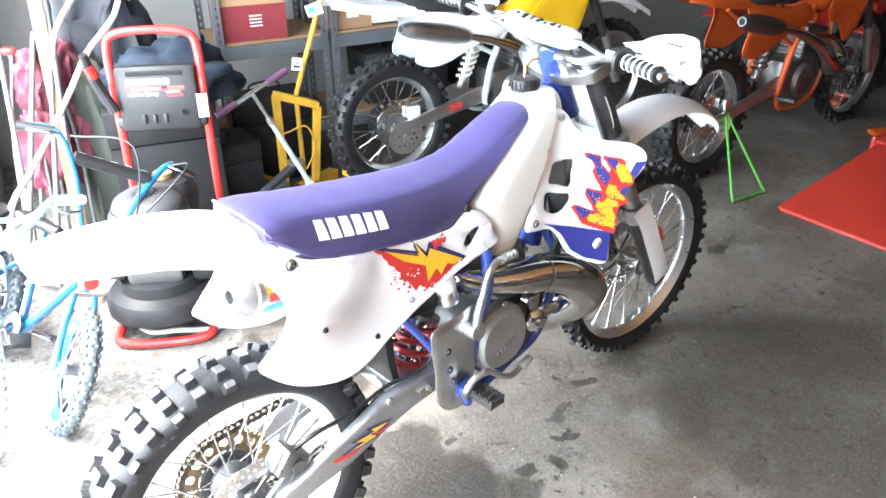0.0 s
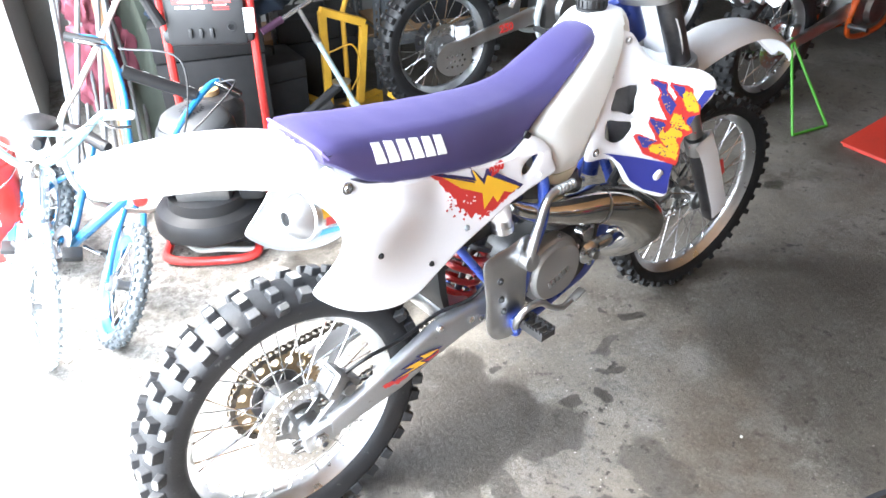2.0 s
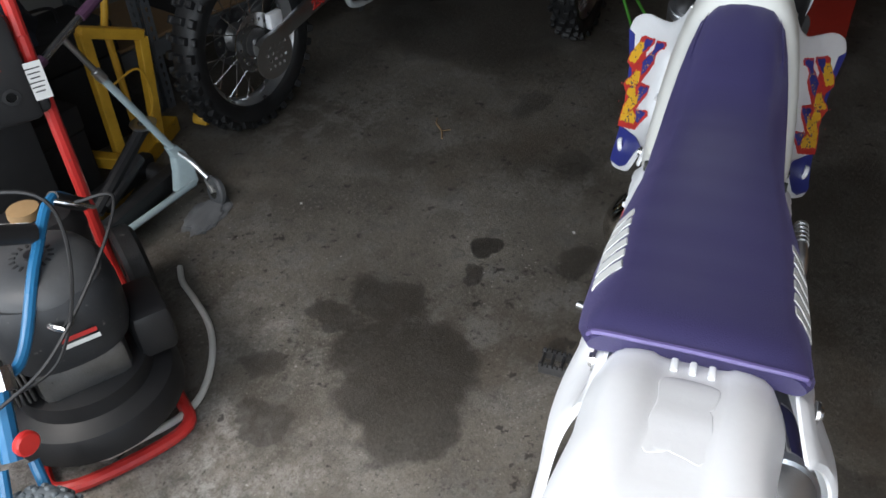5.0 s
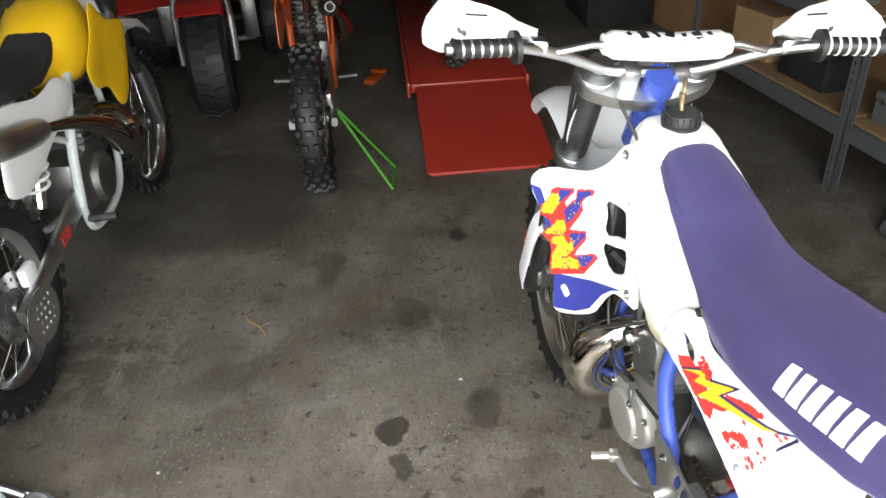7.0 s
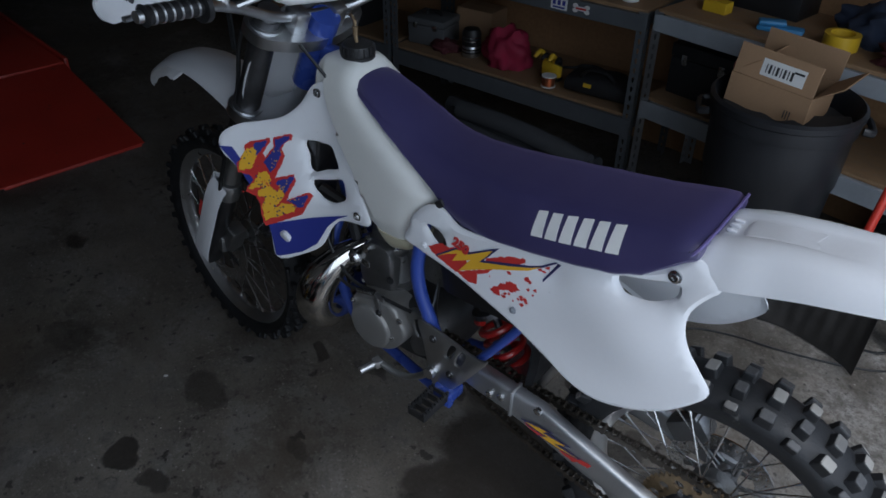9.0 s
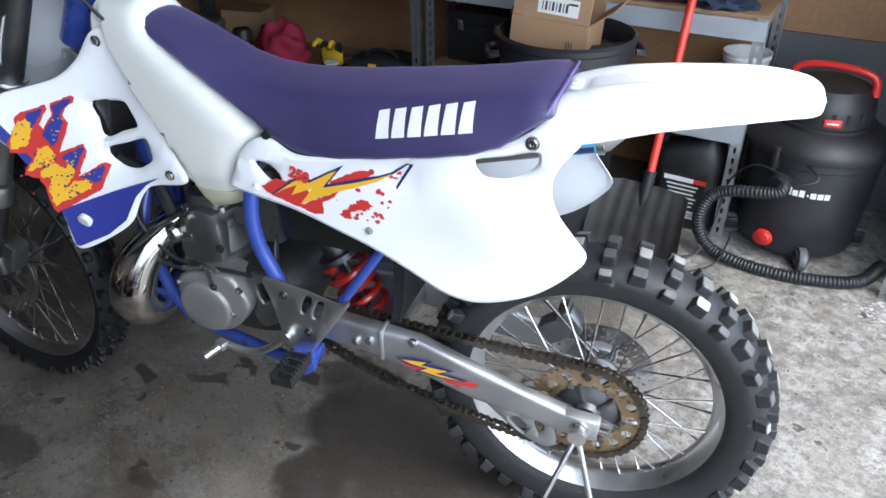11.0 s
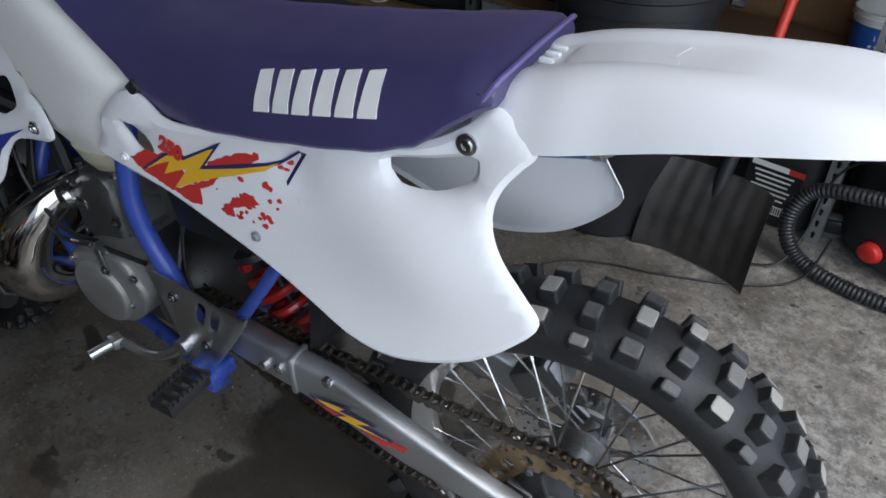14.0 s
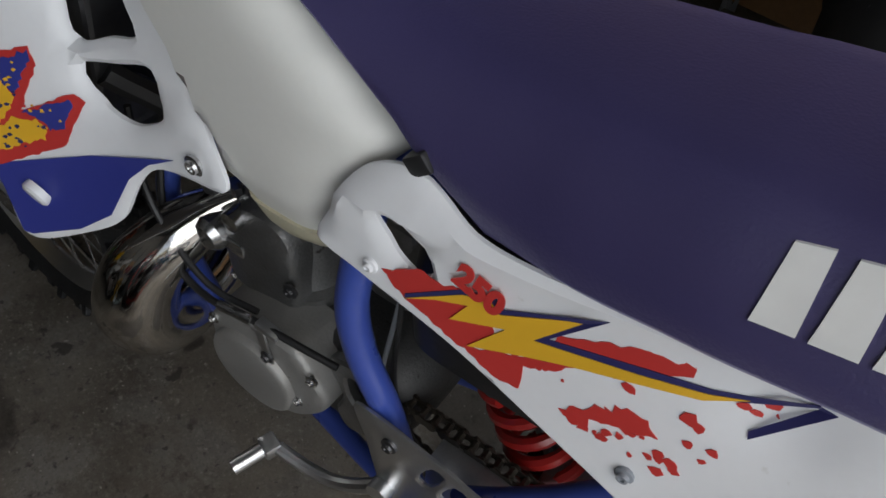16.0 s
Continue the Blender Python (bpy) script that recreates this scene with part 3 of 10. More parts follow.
# ---- the white and purple dirt bike ----
bike = empty("dirt_bike", pose(0, 0, 0, -LEAN, 0, 0), "white dirt bike with a purple seat propped on a triangle stand", "motorcycle")
AXLE = Matrix.Translation((0, 0, 0.343))
wheel(bike, AXLE, 0.343, 0.253, 0.112, 36, REAR_ROWS, 0.034, 0.05, seed=3)

# the fork, front wheel, front fender and bars turn about the steering axis
HEAD = Vector((1.02, 0, 1.06))
RAKE = Vector((-0.464, 0, 0.886)).normalized()
STEER = Matrix.Translation((0, 0.010, -0.002)) @ Matrix.Translation(HEAD) @ Matrix.Rotation(radians(-6), 4, RAKE) @ Matrix.Translation(-HEAD)
FRONT = STEER @ Matrix.Translation((1.475, 0, 0.346))
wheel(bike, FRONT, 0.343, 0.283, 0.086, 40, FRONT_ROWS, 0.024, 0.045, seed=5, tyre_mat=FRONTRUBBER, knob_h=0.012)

# -- seat
SEAT = [  # x, top height, half width of the top, lower edge height, half width at the lower edge
    (0.084, 0.972, 0.098, 0.950, 0.103), (0.100, 0.978, 0.103, 0.944, 0.110), (0.130, 0.976, 0.104, 0.925, 0.117), (0.170, 0.970, 0.104, 0.897, 0.122), (0.230, 0.960, 0.103, 0.878, 0.126),
    (0.310, 0.948, 0.101, 0.862, 0.127), (0.400, 0.937, 0.094, 0.845, 0.123), (0.480, 0.929, 0.086, 0.830, 0.116), (0.550, 0.925, 0.079, 0.826, 0.107), (0.600, 0.925, 0.076, 0.848, 0.101),
    (0.650, 0.931, 0.073, 0.880, 0.095), (0.700, 0.945, 0.070, 0.910, 0.090), (0.750, 0.968, 0.067, 0.939, 0.084), (0.800, 0.993, 0.063, 0.967, 0.076), (0.845, 1.014, 0.057, 0.990, 0.066),
    (0.880, 1.024, 0.047, 1.003, 0.054), (0.905, 1.026, 0.030, 1.010, 0.036), (0.916, 1.024, 0.013, 1.013, 0.016),
]


SEAT = [(x + 0.018 * max(0, 1 - (x - 0.084) / 0.15), *r) for x, *r in SEAT]


def seat_half(x, top, wt, low, wl):
    """Half of the seat's section as (across, height), from the crown down: sloping shoulders in the middle, squarer at both ends."""
    h = top - low
    g = max(0, min(1, (x - 0.11) / 0.12)) * max(0, min(1, (0.78 - x) / 0.16))
    square = [(wt * 0.5, top + 0.0045), (wt * 0.82, top + 0.0005), (wt * 0.95, top - 0.005), (wt + 0.003, top - 0.013), (wt + (wl - wt) * 0.4, top - h * 0.42), (wt + (wl - wt) * 0.8, top - h * 0.75), (wl, low + 0.006)]
    round_ = [(wl * 0.44, top + 0.0045), (wl * 0.62, top + 0.0012), (wl * 0.69, top - 0.0028), (wl * 0.80, top - h * 0.22), (wl * 0.91, top - h * 0.47), (wl * 0.97, top - h * 0.75), (wl, low + 0.006)]
    return [(0, top + 0.006)] + [(a + (c - a) * g, b + (d - b) * g) for (a, b), (c, d) in zip(square, round_)] + [(wl - 0.003, low), (wl - 0.012, low - 0.002)]


def seat_section(x, top, wt, low, wl):
    ring = seat_half(x, top, wt, low, wl) + [(wl * 0.5, low + 0.004)]
    return [Vector((x, y, z)) for y, z in ring] + [Vector((x, 0, low + 0.006))] + [Vector((x, -y, z)) for y, z in ring[:0:-1]]


xs = []
for a, b in zip(SEAT, SEAT[1:]):
    k = max(1, round((b[0] - a[0]) / 0.02))
    xs += [a[0] + (b[0] - a[0]) * j / k for j in range(k)]
xs.append(SEAT[-1][0])
cuts = [(x, *lerp_table(SEAT, x)) for x in xs]
bm = loft(bmesh.new(), [seat_section(*c) for c in cuts])
seat = part("seat", bm, SEATMAT, bike, "purple vinyl seat with a white six-block print", 55)


def seat_side(x, z):
    half = seat_half(x, *lerp_table(SEAT, x))[:8]
    for (y0, z0), (y1, z1) in zip(half, half[1:]):
        if z1 <= z <= z0:
            return y0 + (y1 - y0) * (z0 - z) / (z0 - z1)
    return half[-1][0] if z < half[-1][1] else half[1][0]


for side in (1, -1):
    for k in range(6):
        f0, f1 = 0.388 - 0.0286 * k, 0.388 - 0.0286 * k - 0.0228
        if side < 0:
            f0, f1 = 0.203 + 0.0286 * (6 - k) - 0.0058, 0.203 + 0.0286 * (6 - k) - 0.0286
        base = lambda x, up=(0.881 if side > 0 else 0.886): up + (0.395 - x) * (0.205 if side > 0 else 0.19)
        tall = 0.041 if side > 0 else 0.034
        o = [(f0, base(f0)), (f1, base(f1)), (f1 + 0.004, base(f1) + tall), (f0 - 0.0005, base(f0) + tall)]
        o = [(a[0] + (b[0] - a[0]) * j / 6, a[1] + (b[1] - a[1]) * j / 6) for a, b in zip(o, o[1:] + o[:1]) for j in range(6)]
        bm = sheet(o, lambda x, z: seat_side(x, z) + 0.0018, 0.002, grid=0.009, edge=0, side=side, step=0)
        part("print_block", bm, LETTER, seat, "white printed block")
# piping along the seat's rear edge
bm = bmesh.new()
tube(bm, [(0.113, 0.103, 0.955), (0.103, 0.098, 0.972), (0.099, 0.05, 0.978), (0.099, 0, 0.979), (0.099, -0.05, 0.978), (0.103, -0.098, 0.972), (0.113, -0.103, 0.955)], 0.0030, 6)
part("piping", bm, PIPING, seat, "pale purple edge roll")

# -- side panels
PANEL = [(0.604, 0.846), (0.612, 0.8465), (0.624, 0.844), (0.645, 0.833), (0.662, 0.812), (0.674, 0.780), (0.684, 0.750), (0.640, 0.739), (0.553, 0.724), (0.468, 0.700), (0.397, 0.678), (0.329, 0.651), (0.262, 0.622), (0.213, 0.615), (0.160, 0.626), (0.097, 0.655),
         (0.046, 0.700), (0.026, 0.731), (0.049, 0.762), (0.077, 0.795), (0.091, 0.822), (0.094, 0.845), (0.086, 0.868), (0.069, 0.892), (0.057, 0.909), (0.108, 0.943), (0.131, 0.922), (0.172, 0.895),
         (0.230, 0.880), (0.314, 0.862), (0.418, 0.844), (0.506, 0.829), (0.552, 0.828), (0.575, 0.835), (0.595, 0.8445)]
HANDLE = [(0.225, 0.858), (0.175, 0.871), (0.124, 0.882), (0.122, 0.866), (0.142, 0.847), (0.187, 0.835), (0.214, 0.839)]
SLOT = [(0.630, 0.804), (0.609, 0.806), (0.590, 0.793), (0.578, 0.777), (0.586, 0.768), (0.611, 0.777)]


def panel_y(x, z):
    y = 0.096 + 0.2 * (0.905 - z)
    y += 0.018 * math.exp(-((x - 0.17) / 0.11) ** 2 - ((z - 0.775) / 0.075) ** 2)
    y -= 0.012 * math.exp(-gap((x, z), HANDLE) / 0.014)                       # dished round the hand hold
    y -= 0.008 * math.exp(-((x - 0.338) ** 2 + (z - 0.815) ** 2) / 0.0006)    # thumb recess
    y += 0.008 * max(0, 1 - abs(z - (0.842 + (x - 0.42) * -0.16)) / 0.02) * max(0, min(1, (x - 0.15) / 0.1))
    return y


def panel_right(x, z):
    sunk = 0.012 * (1 - math.exp(-gap((x, z), HANDLE) / 0.006)) if inside((x, z), HANDLE) else 0.0
    return panel_y(x, z) - sunk + 0.046 * math.exp(-((x - 0.10) / 0.17) ** 2 - ((z - 0.83) / 0.11) ** 2)     # swells out over the silencer


def bolt(parent, at, side, r=0.007, name="bolt", material=None):
    bm = bmesh.new()
    m = Matrix.Translation(at)
    s = side
    lathe(bm, [(r * 1.5, -0.002 * s), (r * 1.5, 0.0012 * s), (r, 0.002 * s), (r * 0.9, 0.005 * s), (r * 0.5, 0.005 * s), (r * 0.42, 0.003 * s)], m, 12)
    return part(name, bm, material or STEEL, parent)


def splash(cx, cz, n, sx, sz, r0, rnd):
    """Small uneven blots of a spray-paint print."""
    out = []
    for _ in range(n):
        x, z, r = cx + rnd.gauss(0, sx), cz + rnd.gauss(0, sz), r0 * rnd.uniform(0.35, 1.1)
        out.append([(x + r * rnd.uniform(0.5, 1.5) * math.cos(t), z + r * rnd.uniform(0.4, 1.1) * math.sin(t)) for t in (2 * math.pi * k / 7 for k in range(7))])
    return out


def ragged(points, rnd, amount=0.003, step=0.006):
    """An outline whose edges are torn."""
    out = []
    for a, b in zip(points, points[1:] + points[:1]):
        k = max(1, round(math.dist(a, b) / step))
        for j in range(k):
            t = j / k
            out.append((a[0] + (b[0] - a[0]) * t + rnd.uniform(-amount, amount), a[1] + (b[1] - a[1]) * t + rnd.uniform(-amount, amount)))
    return out


def print_on(name, outline, surface, lift, material, parent, side, label="", grid=0.01):
    bm = sheet(outline, lambda x, z: surface(x, z) + lift, 0.0006, grid=grid, edge=0, side=side, step=0)
    return part(name, bm, material, parent, label)


def digits(text, size, m, material, parent, label):
    cu = bpy.data.curves.new("number_print", "FONT")
    cu.body, cu.size, cu.extrude, cu.offset = text, size, 0.0004, 0.0016
    cu.align_x = "CENTER"
    ob = bpy.data.objects.new("number_print", cu)
    me = bpy.data.meshes.new_from_object(ob)
    bpy.data.objects.remove(ob)
    me.materials.append(material)
    out = new("number_print", me)
    out.parent = parent
    out.matrix_local = m
    return tagged(out, label)


for side in (1, -1):
    rnd = random.Random(8)
    skin = panel_y if side > 0 else panel_right
    panel = part("side_panel", sheet(PANEL, skin, 0.0035, [HANDLE, SLOT] if side > 0 else [SLOT], side=side, edge=0.007, curl=0.005), WHITE, bike, "white plastic side panel with a lightning print")
    if side > 0:
        print_on("red_patch", ragged([(0.619, 0.759), (0.585, 0.780), (0.572, 0.776), (0.524, 0.791), (0.521, 0.762), (0.533, 0.740), (0.491, 0.761), (0.462, 0.775), (0.473, 0.762), (0.495, 0.751), (0.490, 0.731), (0.505, 0.727), (0.556, 0.738), (0.594, 0.748)], rnd, 0.0016), skin, 0.0008, RED, panel, side, "torn red print")
        print_on("red_bar", ragged([(0.478, 0.791), (0.399, 0.828), (0.395, 0.815), (0.420, 0.800), (0.479, 0.780)], rnd, 0.0014), skin, 0.0008, RED, panel, side, "red print bar")
        print_on("outline_flash", [(0.594, 0.752), (0.552, 0.783), (0.528, 0.793), (0.518, 0.787), (0.452, 0.824), (0.484, 0.784), (0.421, 0.804), (0.384, 0.815), (0.364, 0.823), (0.335, 0.844), (0.334, 0.841), (0.364, 0.818), (0.386, 0.807), (0.424, 0.795), (0.496, 0.773), (0.469, 0.808), (0.523, 0.778), (0.549, 0.777), (0.594, 0.747)],
                 skin, 0.0014, NAVYLINE, panel, side, "dark blue edge of the flash")
        print_on("flash", [(0.594, 0.748), (0.550, 0.780), (0.529, 0.788), (0.521, 0.781), (0.465, 0.813), (0.493, 0.777), (0.425, 0.797), (0.385, 0.811), (0.364, 0.820), (0.386, 0.805), (0.428, 0.788), (0.462, 0.775), (0.496, 0.760), (0.537, 0.740), (0.513, 0.773), (0.555, 0.754), (0.544, 0.774), (0.569, 0.763)],
                 skin, 0.0020, YELLOW, panel, side, "yellow lightning print")
        # shadow in the recess at the flash's tail, drawn as a flat dark wedge
        print_on("recess_shadow", [(0.334, 0.842), (0.325, 0.842), (0.354, 0.794), (0.356, 0.799), (0.334, 0.837)], skin, 0.0014, NAVYLINE, panel, side, "recess shadow drawn as a dark wedge")
        print_on("red_blotch", ragged([(0.459, 0.732), (0.441, 0.750), (0.423, 0.764), (0.407, 0.768), (0.398, 0.759), (0.413, 0.750), (0.430, 0.743), (0.447, 0.730)], rnd, 0.0030, 0.004), skin, 0.0008, RED, panel, side, "torn red print")
        for blot in splash(0.434, 0.734, 9, 0.012, 0.004, 0.004, rnd) + splash(0.399, 0.744, 9, 0.014, 0.006, 0.0045, rnd) + splash(0.382, 0.785, 2, 0.002, 0.003, 0.006, rnd) + splash(0.376, 0.765, 3, 0.008, 0.004, 0.004, rnd) + splash(0.354, 0.813, 5, 0.008, 0.003, 0.004, rnd) + splash(0.431, 0.787, 3, 0.005, 0.002, 0.005, rnd) + splash(0.479, 0.758, 6, 0.012, 0.003, 0.004, rnd):
            print_on("red_blot", blot, skin, 0.0009, RED, panel, side)
    else:
        print_on("red_patch", ragged([(0.560, 0.752), (0.520, 0.738), (0.487, 0.725), (0.462, 0.727), (0.450, 0.718), (0.434, 0.736), (0.420, 0.730), (0.404, 0.752), (0.388, 0.764), (0.384, 0.786), (0.366, 0.806), (0.345, 0.834), (0.318, 0.864), (0.380, 0.837), (0.437, 0.806), (0.500, 0.782)], rnd, 0.0026, 0.005), skin, 0.0008, RED, panel, side, "torn red print")
        print_on("outline_flash", [(0.312, 0.871), (0.437, 0.813), (0.421, 0.850), (0.463, 0.801), (0.473, 0.823), (0.574, 0.753), (0.558, 0.747), (0.478, 0.799), (0.466, 0.784), (0.434, 0.830), (0.447, 0.797), (0.330, 0.857)], skin, 0.0014, NAVYLINE, panel, side, "dark blue edge of the flash")
        print_on("flash", [(0.345, 0.851), (0.445, 0.803), (0.431, 0.836), (0.464, 0.789), (0.475, 0.806), (0.562, 0.752), (0.536, 0.747), (0.516, 0.757), (0.494, 0.739), (0.484, 0.757), (0.455, 0.737), (0.456, 0.773), (0.40, 0.803)], skin, 0.0020, YELLOW, panel, side, "yellow lightning print")
        for blot in splash(0.405, 0.741, 12, 0.016, 0.008, 0.004, rnd) + splash(0.374, 0.782, 10, 0.008, 0.012, 0.0035, rnd) + splash(0.46, 0.722, 6, 0.014, 0.004, 0.003, rnd):
            print_on("red_blot", blot, skin, 0.0009, RED, panel, side)
        for blot in splash(0.43, 0.762, 9, 0.025, 0.010, 0.003, rnd):
            print_on("bare_fleck", blot, skin, 0.0013, WHITE, panel, side)
    fx, fz = (0.540, 0.786) if side > 0 else (0.503, 0.806)
    at = Vector((fx, side * (skin(fx, fz) + 0.0045), fz))
    turn = Matrix.Rotation(radians(180 if side > 0 else 0), 4, "Z") @ pose(0, 0, 0, 90 - 11 , 0, 0) @ Matrix.Rotation(radians(-14 if side > 0 else 14), 4, "Z")
    digits("250", 0.026, Matrix.Translation(at) @ turn, RED, panel, "red model figures 250")
    bolt(panel, (0.131, side * (skin(0.131, 0.900) + 0.001), 0.902), side, 0.008)
    bolt(panel, (0.403, side * (skin(0.403, 0.713) + 0.0005), 0.713), side, 0.0048, material=GREYSTICK)
    bolt(panel, (0.628, side * (skin(0.628, 0.757) + 0.0005), 0.757), side, 0.0045, material=WHITE)
    if side < 0:
        for x, z in ((0.160, 0.767), (0.298, 0.674)):
            bolt(panel, (x, side * (skin(x, z) + 0.0005), z), side, 0.0042, material=SOFTBLACK)
    bm = bmesh.new()
    block(bm, (0.020, 0.014, 0.016), Matrix.Translation((0.606, side * 0.098, 0.852)) @ Matrix.Rotation(radians(40), 4, "Y"), 0.002)
    part("seat_clip", bm, BLACK, bike)

# -- rear fender
FENDER = [  # x, top height, lower edge height, half width
    (0.135, 0.940, 0.905, 0.086), (0.110, 0.958, 0.904, 0.090), (0.096, 0.969, 0.905, 0.092), (0.080, 0.974, 0.905, 0.093), (0.045, 0.986, 0.914, 0.095), (0.0, 0.997, 0.928, 0.094), (-0.060, 1.006, 0.950, 0.099), (-0.120, 1.011, 0.967, 0.102),
    (-0.180, 1.013, 0.982, 0.102), (-0.220, 1.011, 0.990, 0.096), (-0.245, 1.008, 0.994, 0.083), (-0.258, 1.005, 0.994, 0.064), (-0.264, 1.002, 0.992, 0.042),
]


def fender_section(x, top, low, w, dip):
    half = [(0, top - dip), (0.030, top - dip), (0.040, top - dip * 0.7), (0.048, top), (0.066, top - 0.001), (0.082, top - 0.006), (0.093, top - 0.016), (0.105, top - 0.04), (0.112, (top + low) / 2 - 0.012), (0.116, low)]
    k = w / 0.116
    drop = (top - low) / 0.08
    half = [(y * k, top - (top - z) * min(1.0, drop) if i < 8 else z) for i, (y, z) in enumerate(half)]
    inner = [(max(0, y - 0.0035), z - (0.0035 if i < 6 else 0.0)) for i, (y, z) in enumerate(half)][::-1]
    outer = [Vector((x, -y, z)) for y, z in half[:0:-1]] + [Vector((x, y, z)) for y, z in half]
    under = [Vector((x, y, z)) for y, z in inner] + [Vector((x, -y, z)) for y, z in inner[-2::-1]]
    return outer + under


cuts = []
for x, top, low, w in spline(FENDER, 0.012):
    swing = max(0, min(1, (0.07 - x) / 0.16))      # the tail is a little narrower and set to the left
    cuts.append([p + Vector((0, 0.013 * swing, 0)) for p in fender_section(x, top, low, w - 0.011 * swing, 0.007 * max(0, min(1, (x + 0.11) / 0.05)))])
cuts.append([Vector((-0.2655, 0.013 + (p.y - 0.013) * 0.85, 0.998 + (p.z - 0.998) * 0.1)) for p in cuts[-1]])
fender = part("rear_fender", loft(bmesh.new(), cuts), WHITE, bike, "long white plastic rear fender", 40)
for k in (-1, 0, 1):
    bm = bmesh.new()
    block(bm, (0.016, 0.007, 0.006), Matrix.Translation((0.086, 0.017 * k, 0.969)), 0.002)
    part("rib", bm, WHITE, fender)
# raised tray behind the seat, ending in a shallow chevron
bm = sheet([(0.066, 0.026), (0.020, 0.027), (-0.030, 0.031), (-0.046, 0.022), (-0.040, 0.0), (-0.046, -0.022), (-0.030, -0.031), (0.020, -0.027), (0.066, -0.026)], lambda x, y: 0.0055, 0.008, (), 0.012, 0.004, 1, 0.01, 0.0035)
bm.transform(Matrix(((1, 0, 0, 0), (0, 0, 1, 0), (0, 1, 0, 0), (0, 0, 0, 1))))
for v in bm.verts:
    v.co.y += 0.013 * max(0, min(1, (0.07 - v.co.x) / 0.16))
    v.co.z += lerp_table([(-r[0], r[1]) for r in FENDER], -v.co.x)[0] - 0.0103
part("fender_tray", bm, WHITE, fender, "raised centre tray of the fender")

# -- tank
TANK = [  # height, x from, x to, half width
    (0.683, 0.700, 0.768, 0.070), (0.692, 0.692, 0.776, 0.088), (0.725, 0.686, 0.800, 0.107), (0.760, 0.672, 0.850, 0.116), (0.800, 0.650, 0.900, 0.118), (0.845, 0.622, 0.930, 0.115), (0.880, 0.662, 0.948, 0.112),
    (0.910, 0.706, 0.960, 0.108), (0.940, 0.756, 0.968, 0.102), (0.970, 0.806, 0.974, 0.094), (0.990, 0.838, 0.977, 0.086), (1.010, 0.856, 0.979, 0.077), (1.028, 0.866, 0.978, 0.066), (1.041, 0.872, 0.974, 0.054), (1.049, 0.880, 0.964, 0.040), (1.053, 0.890, 0.948, 0.022),
]
cuts = []
for k in range(41):
    z = 0.683 + 0.37 * (k / 40)
    a, b, w = lerp_table(TANK, z)
    half = []
    for j in range(45):
        f = 1 - math.cos(math.pi * j / 44)
        x, y = a + (b - a) * f / 2, w * max(0.0, 1 - abs(f - 1) ** 4.2) ** (1 / 4.2)
        # the tank lies under the shrouds and draws in behind their openings
        most = 0.113 + 0.268 * (x - 0.95) - 0.258 * (z - 0.8) + 1.144 * (x - 0.95) ** 2
        past = x - (0.778 + (z - 0.742) * 0.62)
        if past > 0.016 and z < 0.95:
            most += (0.045 - most) * min(1, (past - 0.016) / 0.025) * min(1, (0.95 - z) / 0.03)
        if past > -0.004:
            y = min(y, most)
        half.append((x, y))
    ring = [Vector((x, y, z)) for x, y in half] + [Vector((x, -y, z)) for x, y in half[-2:0:-1]]
    cuts.append(ring)
tank = part("fuel_tank", loft(bmesh.new(), cuts), CREAM, bike, "off-white plastic fuel tank", 60)
bm = bmesh.new()
cuts = []
for z, a, b, w in ((0.676, 0.704, 0.762, 0.060), (0.686, 0.694, 0.772, 0.090), (0.704, 0.690, 0.782, 0.1025), (0.722, 0.686, 0.795, 0.109)):
    cuts.append([Vector((x, y, z - (x - 0.715) * 0.34 * (0.722 - z) / 0.046)) for x, y in oval((a + b) / 2, 0, (b - a) / 2 + 0.002, w, 36, 4.5)])
part("tank_sump", loft(bm, cuts), OLDCREAM, tank, "yellowed lower lip of the tank", 50)
bm = bmesh.new()
lathe(bm, [(0.0, 0), (0.036, 0), (0.036, 0.006), (0.033, 0.008), (0.033, 0.022), (0.030, 0.027), (0.012, 0.029), (0.0, 0.029)], Matrix.Translation((0.906, 0, 1.047)) @ Matrix.Rotation(radians(90), 4, "X") @ Matrix.Rotation(radians(4), 4, "Z"), 36)
cap = part("fuel_cap", bm, BLACK, bike, "ribbed black fuel cap")
for k in range(18):
    a = 2 * math.pi * k / 18
    bm = bmesh.new()
    block(bm, (0.005, 0.004, 0.016), Matrix.Translation((0.906 + 0.0345 * math.cos(a), 0.0345 * math.sin(a), 1.062)) @ Matrix.Rotation(a, 4, "Z"))
    part("grip_rib", bm, BLACK, cap, smooth=0)
bm = bmesh.new()
tube(bm, [(0.906, 0, 1.07), (0.907, 0.002, 1.09), (0.915, -0.006, 1.115), (0.94, -0.02, 1.12)], 0.004, 8)
lathe(bm, [(0.0, 0), (0.005, 0), (0.006, 0.02), (0.0, 0.02)], Matrix.Translation((0.908, 0.001, 1.088)) @ Matrix.Rotation(radians(90), 4, "X"), 10)
part("breather_hose", bm, GOLD, cap, "small brass breather")

